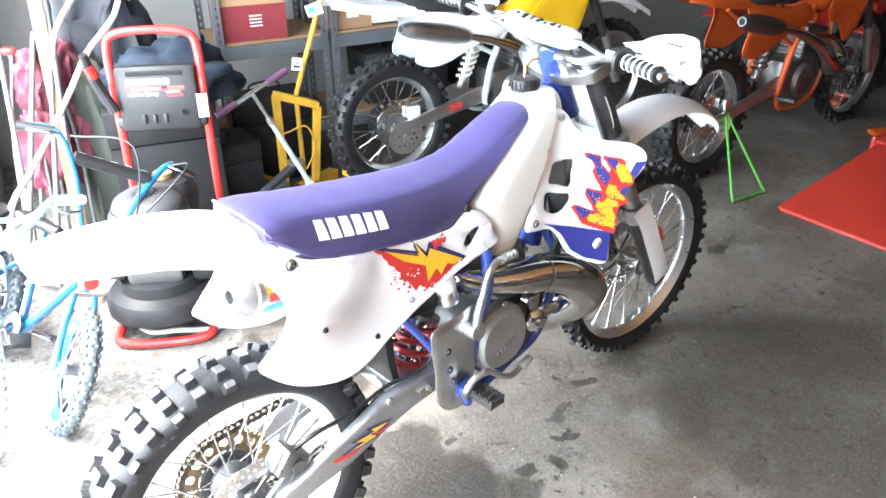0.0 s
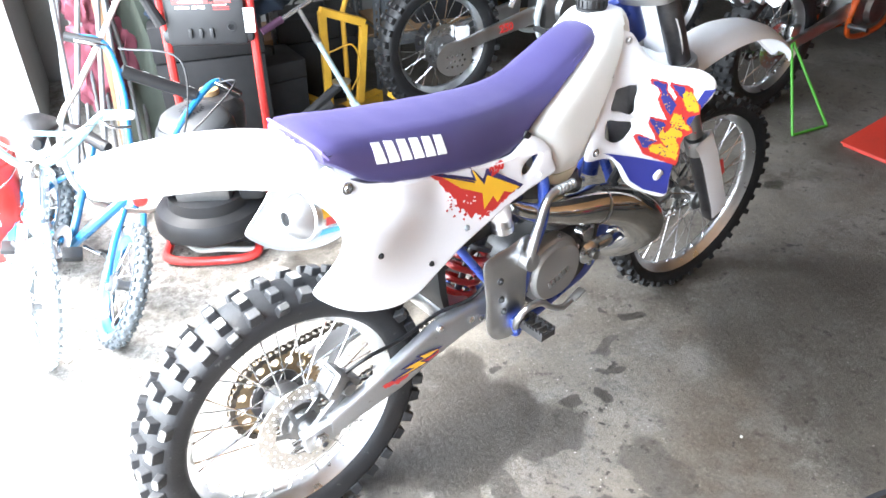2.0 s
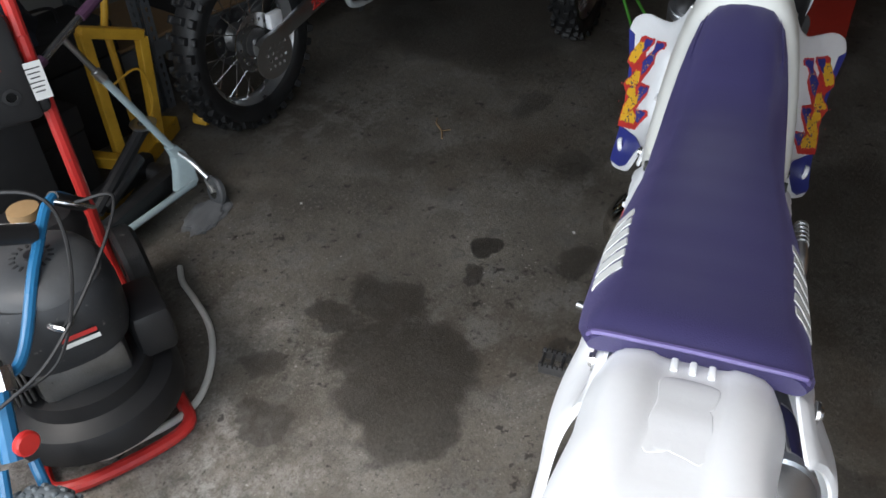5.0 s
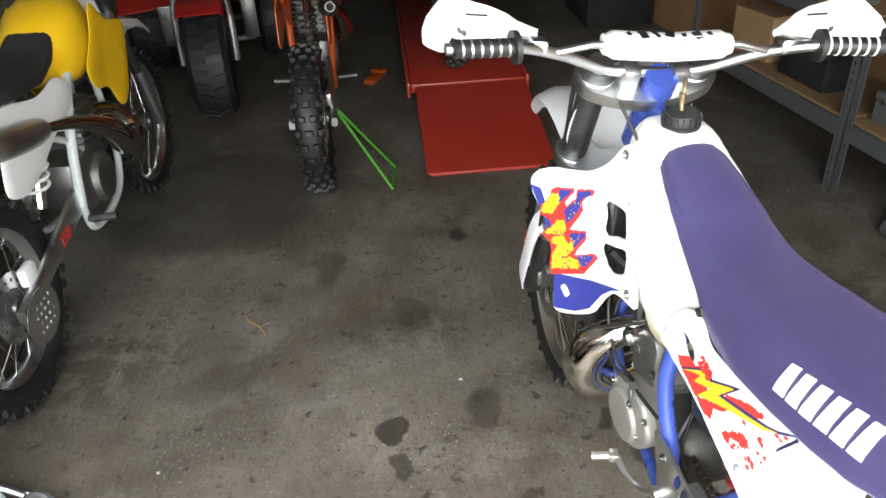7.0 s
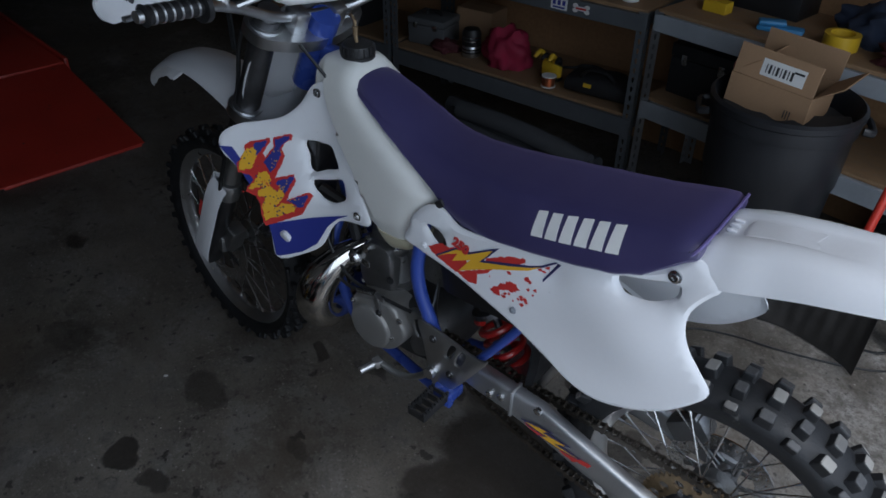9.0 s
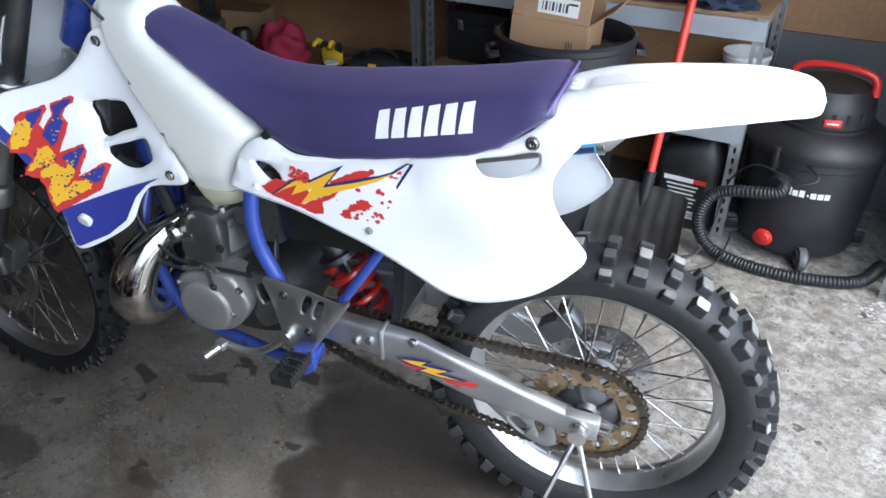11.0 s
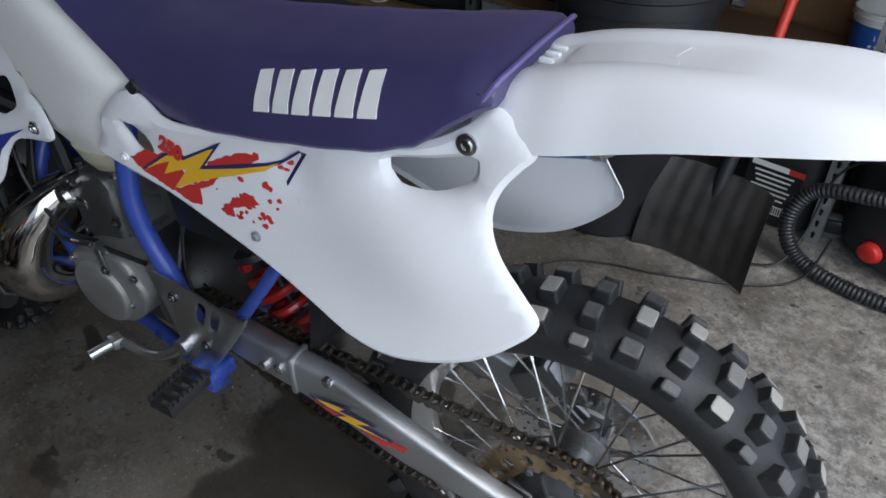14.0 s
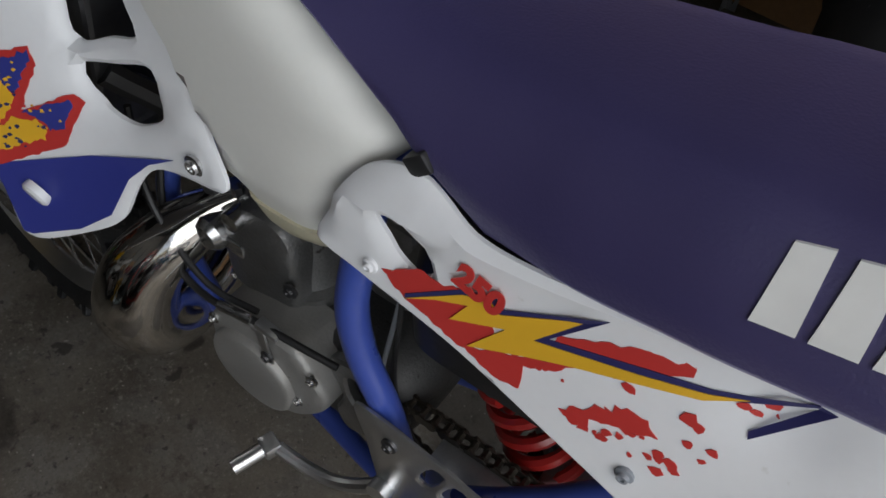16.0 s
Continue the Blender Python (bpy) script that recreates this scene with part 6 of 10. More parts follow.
# triple clamps
for d, th, hw in ((0.605, 0.030, 0.132), (0.845, 0.028, 0.135)):
    c = AX + Vector((-0.024, 0, 0)) + FD * d
    tilt = Matrix.Rotation(radians(-27.6), 4, "Y")
    bm = bmesh.new()
    o = [(-0.075, -0.045), (-0.03, -hw), (0.028, -hw), (0.036, -0.06), (0.0, -0.04), (-0.004, 0), (0.0, 0.04), (0.036, 0.06), (0.028, hw), (-0.03, hw), (-0.075, 0.045)]
    slab(bm, [tuple(p) for p in spline(o, 0.012, True)], -th / 2, th / 2, Matrix.Translation(c) @ tilt, plane="xy")
    tc = steered("triple_clamp", bm, ALU, "aluminium triple clamp")
    for side in (1, -1):
        bm = bmesh.new()
        tube(bm, [c + Vector((0, side * 0.098, 0)) - FD * th * 0.62, c + Vector((0, side * 0.098, 0)) + FD * th * 0.62], 0.037, 22, smooth=False)
        steered("clamp_ring", bm, ALU, "", parent=tc)
# front number plate, behind it the white forward face
bm = bmesh.new()
cuts = []
for k in range(9):
    t = k / 8
    c = Vector((1.235, 0, 0.84)) + FD * (0.32 * t)
    w = 0.075 + 0.055 * math.sin(math.pi * min(1, t * 0.8 + 0.12))
    ring = [c + Vector((-0.05 * (y / w) ** 2, y, 0)) for y in [w * (j / 6 - 1) for j in range(13)]]
    cuts.append(ring + [p + Vector((-0.004, 0, -0.002)) for p in ring[::-1]])
steered("number_plate", loft(bm, cuts), WHITE, "blank white front number plate")
# front fender
bm = bmesh.new()
cuts = []
line = spline([(1.150, 0.800), (1.24, 0.842), (1.34, 0.882), (1.46, 0.905), (1.58, 0.893), (1.69, 0.842), (1.780, 0.760)], 0.03)
for i, p in enumerate(line):
    t = i / (len(line) - 1)
    w = 0.062 + 0.016 * math.sin(math.pi * min(1, t * 1.1)) - 0.030 * max(0, (t - 0.86) / 0.14) ** 2
    sag = 0.050 * (1 - 0.55 * t)
    half = [(0, 0.0), (w * 0.35, 0.0), (w * 0.5, -0.004), (w * 0.8, -0.014), (w * 0.96, -sag * 0.7), (w, -sag)]
    outer = [Vector((p.x, -y, p.y + z)) for y, z in half[:0:-1]] + [Vector((p.x, y, p.y + z)) for y, z in half]
    inner = [v + Vector((0, -0.003 * (1 if v.y > 0 else -1) if abs(v.y) > w * 0.6 else 0, -0.003 if abs(v.y) < w * 0.9 else 0)) for v in outer[::-1]]
    cuts.append(outer + inner)
steered("front_fender", loft(bm, cuts), WHITE, "long white plastic front fender", 45)
# handlebar, pad, mounts: the bars sit a little twisted in their mounts, higher and further forward on the left
def on_bars(name, bm, material, label="", smooth=35, parent=None):
    for v in bm.verts:
        f = max(0, v.co.y) / 0.41
        v.co += Vector((0.030 * f, 0, 0.034 * f))
    return steered(name, bm, material, label, smooth, parent)


BAR = [(0.925, -0.41, 1.168), (0.945, -0.28, 1.172), (0.985, -0.19, 1.150), (1.012, -0.09, 1.118), (1.015, 0, 1.116), (1.012, 0.09, 1.118), (0.985, 0.19, 1.150), (0.945, 0.28, 1.172), (0.925, 0.41, 1.168)]
bm = bmesh.new()
tube(bm, BAR, 0.011, 14)
tube(bm, [(0.975, -0.20, 1.158), (0.968, -0.14, 1.176), (0.968, 0.14, 1.176), (0.975, 0.20, 1.158)], 0.007, 10, smooth=False)
handlebar = on_bars("handlebar", bm, ALU, "silver handlebar with a crossbar")
for s in (1, -1):
    bm = bmesh.new()
    block(bm, (0.042, 0.034, 0.055), Matrix.Translation((1.014, s * 0.048, 1.108)) @ Matrix.Rotation(radians(-27), 4, "Y"), 0.006)
    on_bars("bar_mount", bm, ALU, "", parent=handlebar)
bm = bmesh.new()
cuts = []
for y in [-0.118, -0.114, -0.10, -0.05, 0, 0.05, 0.10, 0.114, 0.118]:
    r = 0.030 if abs(y) < 0.112 else 0.022
    cuts.append([Vector((0.968 + dx, y, 1.178 + dz)) for dx, dz in oval(0, 0, r, r * 0.85, 24, 2.3)])
pad = on_bars("bar_pad", loft(bm, cuts), LETTER, "white bar pad with black marks", parent=handlebar)
rnd = random.Random(4)
for k in range(7):
    y, a = -0.075 + 0.025 * k, 0.9 + 0.5 * rnd.random()
    bm = bmesh.new()
    block(bm, (0.002, 0.016 if k % 2 else 0.008, 0.020), Matrix.Translation((0.968 - 0.0285 * math.cos(a), y, 1.178 + 0.0258 * math.sin(a))) @ Matrix.Rotation(a, 4, "Y") @ Matrix.Rotation(rnd.uniform(-0.5, 0.5), 4, "X"))
    on_bars("pad_mark", bm, BLACK, "", 0, parent=pad)
for s in (1, -1):
    bm = bmesh.new()
    g0, g1 = Vector((0.9265, s * 0.40, 1.1685)), Vector((0.944, s * 0.285, 1.172))
    gd = (g1 - g0).normalized()
    tube(bm, [g0, g0 + gd * 0.004, g0 + gd * 0.012, g1], [0.014, 0.020, 0.0165, 0.0165], 16, smooth=False)
    tube(bm, [g1 - gd * 0.004, g1 + gd * 0.006], 0.030, 18, smooth=False)
    grip = on_bars("grip", bm, BLACK, "black rubber grip with pale ribs", parent=handlebar)
    for k in range(6):
        bm = bmesh.new()
        p = g0 + gd * (0.016 + 0.017 * k)
        tube(bm, [p, p + gd * 0.004], 0.0178, 16, smooth=False)
        on_bars("grip_rib", bm, LETTER if s < 0 else ALU, "", parent=grip)
    # lever and perch
    bm = bmesh.new()
    block(bm, (0.04, 0.03, 0.028), Matrix.Translation((0.975, s * 0.235, 1.168)), 0.006)
    tube(bm, [(0.985, s * 0.23, 1.168), (1.01, s * 0.27, 1.165), (1.0, s * 0.33, 1.158), (0.985, s * 0.405, 1.150)], [0.008, 0.007, 0.0055, 0.006], 10)
    on_bars("lever", bm, ALU, "silver hand lever", parent=handlebar)
    # hand guard
    bm = bmesh.new()
    cuts = []
    for y, x, z0, z1 in ((0.230, 1.020, 1.172, 1.190), (0.266, 1.046, 1.168, 1.198), (0.282, 1.052, 1.158, 1.208), (0.310, 1.058, 1.152, 1.218), (0.355, 1.058, 1.142, 1.228), (0.395, 1.046, 1.134, 1.230), (0.410, 1.038, 1.134, 1.228), (0.434, 1.016, 1.148, 1.204), (0.443, 1.004, 1.158, 1.186)):
        ring = [Vector((x - 0.012 * (2 * j / 6 - 1) ** 2, s * y, z0 + (z1 - z0) * j / 6)) for j in range(7)]
        cuts.append(ring + [p + Vector((-0.005, -0.002 * s, 0)) for p in ring[::-1]])
    hg = on_bars("hand_guard", loft(bm, cuts), WHITE, "white plastic hand guard", parent=handlebar)
    bm = bmesh.new()
    block(bm, (0.014, 0.042, 0.004), Matrix.Translation((1.0545, s * 0.335, 1.20)), 0.001, 1)
    on_bars("guard_slot", bm, SOFTBLACK, "", parent=hg)
    for y, z in ((0.29, 1.165), (0.36, 1.165)):
        bm = bmesh.new()
        lathe(bm, [(0, 0), (0.006, 0), (0.006, 0.004), (0, 0.005)], Matrix.Translation((1.051, s * y, z)) @ Matrix.Rotation(radians(90), 4, "Z"), 10)
        on_bars("guard_bolt", bm, DARKSTEEL, "", parent=hg)
    bm = bmesh.new()
    tube(bm, [(1.032, s * 0.26, 1.165), (0.985, s * 0.225, 1.168)], 0.006, 8, smooth=False)
    on_bars("guard_bracket", bm, BLACK, "", parent=hg)
    for y, z in ((0.30, 1.165), (0.37, 1.17)):
        bm = bmesh.new()
        lathe(bm, [(0.0, 0), (0.006, 0), (0.005, 0.003), (0.0, 0.0035)], Matrix.Translation((1.052 - (0.006 if y > 0.35 else 0), s * y, z)) @ Matrix.Rotation(radians(-90), 4, "Z"), 10)
        on_bars("guard_screw", bm, DARKSTEEL, "", parent=hg)

# -- triangle stand that props the bike by its left axle end
stand = empty("triangle_stand", pose(0, 0, 0), "silver wire triangle stand under the rear axle", "bike stand")
hub = Vector((0.004, 0.150, 0.349))
for foot in (Vector((0.125, 0.335, 0.0045)), Vector((-0.135, 0.305, 0.0045))):
    bm = bmesh.new()
    tube(bm, [hub, foot], 0.0055, 10, smooth=False)
    part("stand_leg", bm, ALU, stand)
bm = bmesh.new()
tube(bm, [(0.125, 0.335, 0.0055), (-0.135, 0.305, 0.0055)], 0.0055, 10, smooth=False)
part("stand_base", bm, ALU, stand)
bm = bmesh.new()
lathe(bm, [(0.0, -0.012), (0.010, -0.012), (0.010, 0.0), (0.017, 0.001), (0.017, 0.012), (0.0, 0.013)], Matrix.Translation(hub), 18)
part("stand_pin", bm, ALU, stand)


# ---- shelves and things along the plywood wall ----
CARDBOARD = mat("cardboard", (0.34, 0.21, 0.115), 0.8, vary=0.12, scale=7, bump=0.08, fine=120)
PAPER = mat("white_paper", (0.72, 0.72, 0.70), 0.6, vary=0.05)
INK = mat("black_ink", (0.03, 0.03, 0.03), 0.6)
BINBLACK = mat("scuffed_black_plastic", (0.020, 0.021, 0.024), 0.42, vary=0.3, scale=8, bump=0.1, speck=(0.10, 0.10, 0.10), speck_amount=0.02)
DUSTBLACK = mat("dusty_black_plastic", (0.03, 0.028, 0.026), 0.6, vary=0.5, scale=16, bump=0.15, speck=(0.09, 0.08, 0.07), speck_amount=0.02)
REDPLASTIC = mat("red_plastic", (0.55, 0.025, 0.02), 0.38, vary=0.1, coat=0.2)
REDWOOD = mat("red_handle_paint", (0.62, 0.045, 0.025), 0.4, vary=0.12, scale=20, coat=0.2)
CRIMSON = mat("crimson_cloth", (0.28, 0.012, 0.045), 0.8, vary=0.25, scale=20, bump=0.3, fine=300)
DARKRED = mat("dark_red_cloth", (0.075, 0.014, 0.018), 0.9, vary=0.35, scale=18, bump=0.4, fine=260)
NAVYCLOTH = mat("navy_cloth", (0.018, 0.026, 0.05), 0.9, vary=0.35, scale=16, bump=0.4, fine=260)
GREYFOAM = mat("grey_foam", (0.085, 0.088, 0.095), 0.9, vary=0.15, scale=12, bump=0.2, fine=200)
YELLOWPL = mat("yellow_plastic", (0.66, 0.42, 0.02), 0.45, vary=0.1)
LIGHTBLUE = mat("light_blue_plastic", (0.06, 0.26, 0.52), 0.45, vary=0.1)
DEEPBLUE = mat("blue_label", (0.02, 0.09, 0.36), 0.45, vary=0.08)
COPPER = mat("copper_wire", (0.55, 0.24, 0.12), 0.35, 0.9, vary=0.2, scale=60)
GREYPL = mat("grey_plastic", (0.10, 0.104, 0.108), 0.5, vary=0.12)
TAN = mat("tan_plastic", (0.30, 0.19, 0.09), 0.6, vary=0.2)


# door-side beams: galvanised grey, paled for the bright light on them
GALVBEAM = mat("doorlit_beam_grey", (0.36, 0.39, 0.42), 0.45, 0.3, vary=0.12, scale=12)


def turn(x, y, z, rz=0, rx=0, ry=0):
    return pose(x, y, z, rx, ry, rz)


UPY = Matrix.Rotation(radians(90), 4, "X")        # lathe axis y to z


def shelf_unit(m, length, depth, decks, post_h, post_mat, beam_mat, label, group="steel shelves by the plywood wall"):
    """Steel shelving: slotted angle posts, beams, particle-board decks. x along, y into the shelf."""
    root = empty("steel_shelf", m, label, "shelf", group)
    # one perforated flange, shared by all posts
    w = 0.036
    n = int(post_h / 0.038)
    holes = []
    for k in range(n):
        z = 0.03 + k * 0.038
        if z > post_h - 0.02:
            break
        holes.append([(w / 2 - 0.0045, z), (w / 2 - 0.006, z + 0.008), (w / 2, z + 0.014), (w / 2 + 0.006, z + 0.008), (w / 2 + 0.0045, z), (w / 2 + 0.003, z - 0.009), (w / 2 - 0.003, z - 0.009)])
    for x, sx in ((0, 1), (length, -1)):
        for y, sy in ((0, 1), (depth, -1)):
            post = part("post", sheet([(0, 0), (w, 0), (w, post_h), (0, post_h)], lambda a, b: 0, 0.0022, holes, 1, 0, 1, 0), post_mat, root, smooth=0)
            post.matrix_local = Matrix.Translation((x, y, 0)) @ Matrix.Diagonal((sx, 1, 1, 1))
            side = part("flange", sheet([(0.003, 0), (w, 0), (w, post_h), (0.003, post_h)], lambda a, b: 0, 0.0022, holes, 1, 0, 1, 0), post_mat, post, smooth=0)
            side.matrix_local = Matrix.Rotation(radians(90 * sy), 4, "Z") @ Matrix.Translation((0, 0.0022 if sy * sx > 0 else 0, 0))
    for z, h in decks:
        for y, s in ((-0.004, 1), (depth + 0.004, -1)):
            bm = bmesh.new()
            block(bm, (length - 0.008, 0.003, h), Matrix.Translation((length / 2, y, z - 0.014 - h / 2)), 0.001, 1)
            block(bm, (length - 0.08, 0.022, 0.003), Matrix.Translation((length / 2, y + s * 0.013, z - 0.016)))
            block(bm, (length - 0.08, 0.016, 0.003), Matrix.Translation((length / 2, y + s * 0.010, z - 0.012 - h)))
            part("beam", bm, beam_mat, root, smooth=0)
        for x in (0.02, length - 0.02):
            bm = bmesh.new()
            block(bm, (0.003, depth - 0.02, h * 0.8), Matrix.Translation((x, depth / 2, z - 0.014 - h / 2)))
            part("end_beam", bm, beam_mat, root, smooth=0)
        bm = bmesh.new()
        block(bm, (length - 0.01, depth - 0.02, 0.014), Matrix.Translation((length / 2, depth / 2, z - 0.007)), 0.002, 1)
        part("deck", bm, PARTICLE, root, "rough particle-board deck", smooth=0)
    return root


DECKS = [(0.335, 0.075), (0.755, 0.062)]
FLIP = Matrix.Rotation(radians(180), 4, "Z")
shelf_near = shelf_unit(pose(2.24, -1.53, 0) @ FLIP, 1.28, 0.44, DECKS, 0.75, SHELFMETAL, SHELFMETAL, "grey slotted steel shelf with particle-board decks, full of tools")
shelf_unit(pose(3.56, -1.53, 0) @ FLIP, 1.30, 0.44, DECKS, 0.75, SHELFMETAL, SHELFMETAL, "grey slotted steel shelf standing in the dark")
shelf_unit(pose(0.93, -1.52, 0, 0, 0, -10) @ FLIP, 1.21, 0.44, [(0.442, 0.070), (0.775, 0.062)], 0.77, GALV, GALVBEAM, "galvanised steel shelf with particle-board decks beside the door")


def on_shelf(x, y, z, rz=0):
    return pose(x, y, z, 0, 0, rz)


def label_bars(parent, size, m, bars, back=PAPER, ink=INK, name="label"):
    """A flat sticker with plain bars of print: bars of (x, y, width, height) in the sticker's plane, which faces -y."""
    bm = bmesh.new()
    block(bm, (size[0], 0.0006, size[1]))
    lab = place(part(name, bm, back, parent, smooth=0), m)
    for x, z, w, h in bars:
        bm = bmesh.new()
        block(bm, (w, 0.0006, h), Matrix.Translation((x, -0.0006, z)))
        part("print_bar", bm, ink, lab, smooth=0)
    return lab


def carton(m, size, material, label, open_top=True, flaps=(0.1, 0.12, -0.2, 0.3), group="", name="cardboard_box"):
    """A corrugated box of four walls and a floor, with its flaps folded by the given angles."""
    root = empty(name, m, label, "box", group)
    w, d, h = size
    t = 0.005
    bm = bmesh.new()
    for s in (1, -1):
        block(bm, (w, t, h), Matrix.Translation((0, s * (d / 2 - t / 2), h / 2)), 0.001, 1)
        block(bm, (t, d - 2 * t, h), Matrix.Translation((s * (w / 2 - t / 2), 0, h / 2)), 0.001, 1)
    block(bm, (w - 2 * t, d - 2 * t, t), Matrix.Translation((0, 0, t / 2)))
    part("body", bm, material, root, smooth=0)
    if not open_top:
        bm = bmesh.new()
        for s in (1, -1):
            block(bm, (w, d / 2 - 0.002, t), Matrix.Translation((0, s * d / 4, h + t / 2)), 0.001, 1)
        part("lid", bm, material, root, smooth=0)
        return root
    fl = d * 0.48
    for k, (a, s) in enumerate(zip(flaps, (1, -1, 1, -1))):
        bm = bmesh.new()
        if k < 2:
            mm = Matrix.Translation((0, s * (d / 2 - t / 2), h + 0.001)) @ Matrix.Rotation(-s * a, 4, "X") @ Matrix.Translation((0, 0, fl / 2))
            block(bm, (w - 0.004, t * 0.8, fl), mm, 0.001, 1)
        else:
            mm = Matrix.Translation((s * (w / 2 - t / 2), 0, h + 0.001)) @ Matrix.Rotation(s * a, 4, "Y") @ Matrix.Translation((0, 0, fl / 2))
            block(bm, (t * 0.8, d - 0.004, fl), mm, 0.001, 1)
        part("flap", bm, material, root, smooth=0)
    return root


def heap(name, m, size, material, label, category, seed, rough=0.35, freq=9, group=""):
    """A crumpled, folded pile of cloth."""
    bm = bmesh.new()
    bmesh.ops.create_icosphere(bm, subdivisions=4, radius=1)
    sx, sy, sz = size
    for v in bm.verts:
        p = v.co.copy()
        k = 1 + rough * (noise.noise(p * freq * 0.25 + Vector((seed, 0, 0))) + 0.6 * abs(noise.noise(p * freq * 0.6 + Vector((0, seed, 3)))) + 0.25 * noise.noise(p * freq * 1.6))
        p = Vector((p.x * k, p.y * k, p.z * k))
        p.z = max(-0.35, p.z)
        v.co = Vector((p.x * sx, p.y * sy, (p.z + 0.35) / 1.35 * sz))
    return thing(name, bm, material, m, label, category, group, smooth=60)


# --- the near shelf, lower deck ---
def canister(m):
    root = empty("paint_canister", m, "black and silver metal canister on the shelf", "canister")
    bm = bmesh.new()
    lathe(bm, [(0.0, 0), (0.042, 0), (0.044, 0.004), (0.044, 0.05), (0.042, 0.053)], UPY, 24)
    part("base", bm, ALU, root)
    bm = bmesh.new()
    lathe(bm, [(0.043, 0.053), (0.045, 0.06), (0.045, 0.11), (0.036, 0.128), (0.02, 0.132), (0.0, 0.132)], UPY, 24)
    part("cap", bm, BLACK, root)
    for z in (0.02, 0.035, 0.075, 0.092):
        bm = bmesh.new()
        lathe(bm, [(0.0445, z), (0.0462, z + 0.002), (0.0462, z + 0.005), (0.0445, z + 0.007)], UPY, 24, closed=True)
        part("band", bm, STEEL if z > 0.05 else BLACK, root)


canister(on_shelf(1.86, -1.66, 0.335))


def tool_box(m, size, material, label, name="tool_box"):
    root = empty(name, m, label, "box")
    w, d, h = size
    bm = bmesh.new()
    block(bm, (w, d, h * 0.72), Matrix.Translation((0, 0, h * 0.36)), 0.006)
    part("body", bm, material, root)
    bm = bmesh.new()
    block(bm, (w + 0.006, d + 0.006, h * 0.26), Matrix.Translation((0, 0, h * 0.86)), 0.008)
    lid = part("lid", bm, material, root)
    bm = bmesh.new()
    tube(bm, [(-w * 0.2, 0, h * 0.98), (-w * 0.19, 0, h * 1.1), (w * 0.19, 0, h * 1.1), (w * 0.2, 0, h * 0.98)], 0.006, 8)
    part("handle", bm, BLACK, lid)
    for s in (1, -1):
        bm = bmesh.new()
        block(bm, (0.024, 0.006, h * 0.2), Matrix.Translation((s * w * 0.28, d / 2 + 0.005, h * 0.72)), 0.002)
        part("latch", bm, STEEL, root)
    return root


tool_box(on_shelf(2.12, -1.70, 0.335, 8), (0.20, 0.16, 0.13), GREYPL, "grey plastic tool box on the lower shelf deck")
heap("duffel_bag", on_shelf(1.66, -1.68, 0.335, 10), (0.11, 0.085, 0.17), CRIMSON, "crumpled crimson cloth bag on the shelf", "bag", 3.3, 0.3)


def glove(m):
    root = empty("work_glove", m, "yellow and black work glove on the shelf", "glove")
    bm = bmesh.new()
    block(bm, (0.085, 0.03, 0.07), Matrix.Translation((0, 0, 0.035)), 0.012)
    part("palm", bm, YELLOWPL, root)
    for k in range(4):
        bm = bmesh.new()
        x = -0.032 + k * 0.021
        tube(bm, [(x, 0, 0.06), (x * 1.2, 0.008, 0.085), (x * 1.5, 0.03 - k * 0.004, 0.095 + 0.006 * (k % 2)), (x * 1.6, 0.048, 0.086)], [0.011, 0.011, 0.010, 0.007], 8)
        part("finger", bm, YELLOWPL if k % 2 else BLACK, root)
    bm = bmesh.new()
    block(bm, (0.088, 0.034, 0.016), Matrix.Translation((0, 0, 0.008)), 0.005)
    part("cuff", bm, BLACK, root)


glove(on_shelf(1.42, -1.665, 0.335, -6) @ Matrix.Scale(1.15, 4))


def spool(m):
    root = empty("wire_spool", m, "small spool of bare copper wire", "wire spool")
    for z in (0.0, 0.045):
        bm = bmesh.new()
        lathe(bm, [(0, z), (0.032, z), (0.033, z + 0.002), (0.032, z + 0.004), (0, z + 0.004)], UPY, 24)
        part("flange", bm, PAPER, root)
    bm = bmesh.new()
    prof = [(0, 0.004)]
    for k in range(14):
        prof += [(0.026, 0.0045 + k * 0.0029), (0.0275, 0.006 + k * 0.0029)]
    lathe(bm, prof + [(0, 0.045)], UPY, 24)
    part("winding", bm, COPPER, root)


spool(on_shelf(1.385, -1.585, 0.335))


def tool_bag(m):
    root = empty("tool_bag", m, "black nylon tool bag with a yellow tag", "bag")
    bm = bmesh.new()
    secs = []
    for x, w, h in ((-0.15, 0.05, 0.05), (-0.14, 0.075, 0.075), (-0.05, 0.085, 0.095), (0.06, 0.08, 0.085), (0.14, 0.07, 0.065), (0.15, 0.05, 0.045)):
        secs.append([(x, y, max(0.001, z)) for y, z in oval(0, h / 2, w, h / 2, 20, 3)])
    loft(bm, secs)
    part("body", bm, SOFTBLACK, root)
    bm = bmesh.new()
    tube(bm, [(-0.08, 0.06, 0.085), (-0.05, 0.075, 0.12), (0.03, 0.075, 0.12), (0.07, 0.06, 0.08)], 0.007, 8)
    part("handle", bm, BLACK, root)
    bm = bmesh.new()
    block(bm, (0.035, 0.004, 0.016), pose(0.03, 0.083, 0.055, 12), 0.001, 1)
    part("tag", bm, YELLOWPL, root)


tool_bag(on_shelf(1.17, -1.66, 0.335, 4))
heap("shop_rag", on_shelf(2.0, -1.64, 0.335), (0.07, 0.05, 0.05), DARKRED, "dark red shop rag on the shelf", "rag", 7.1)


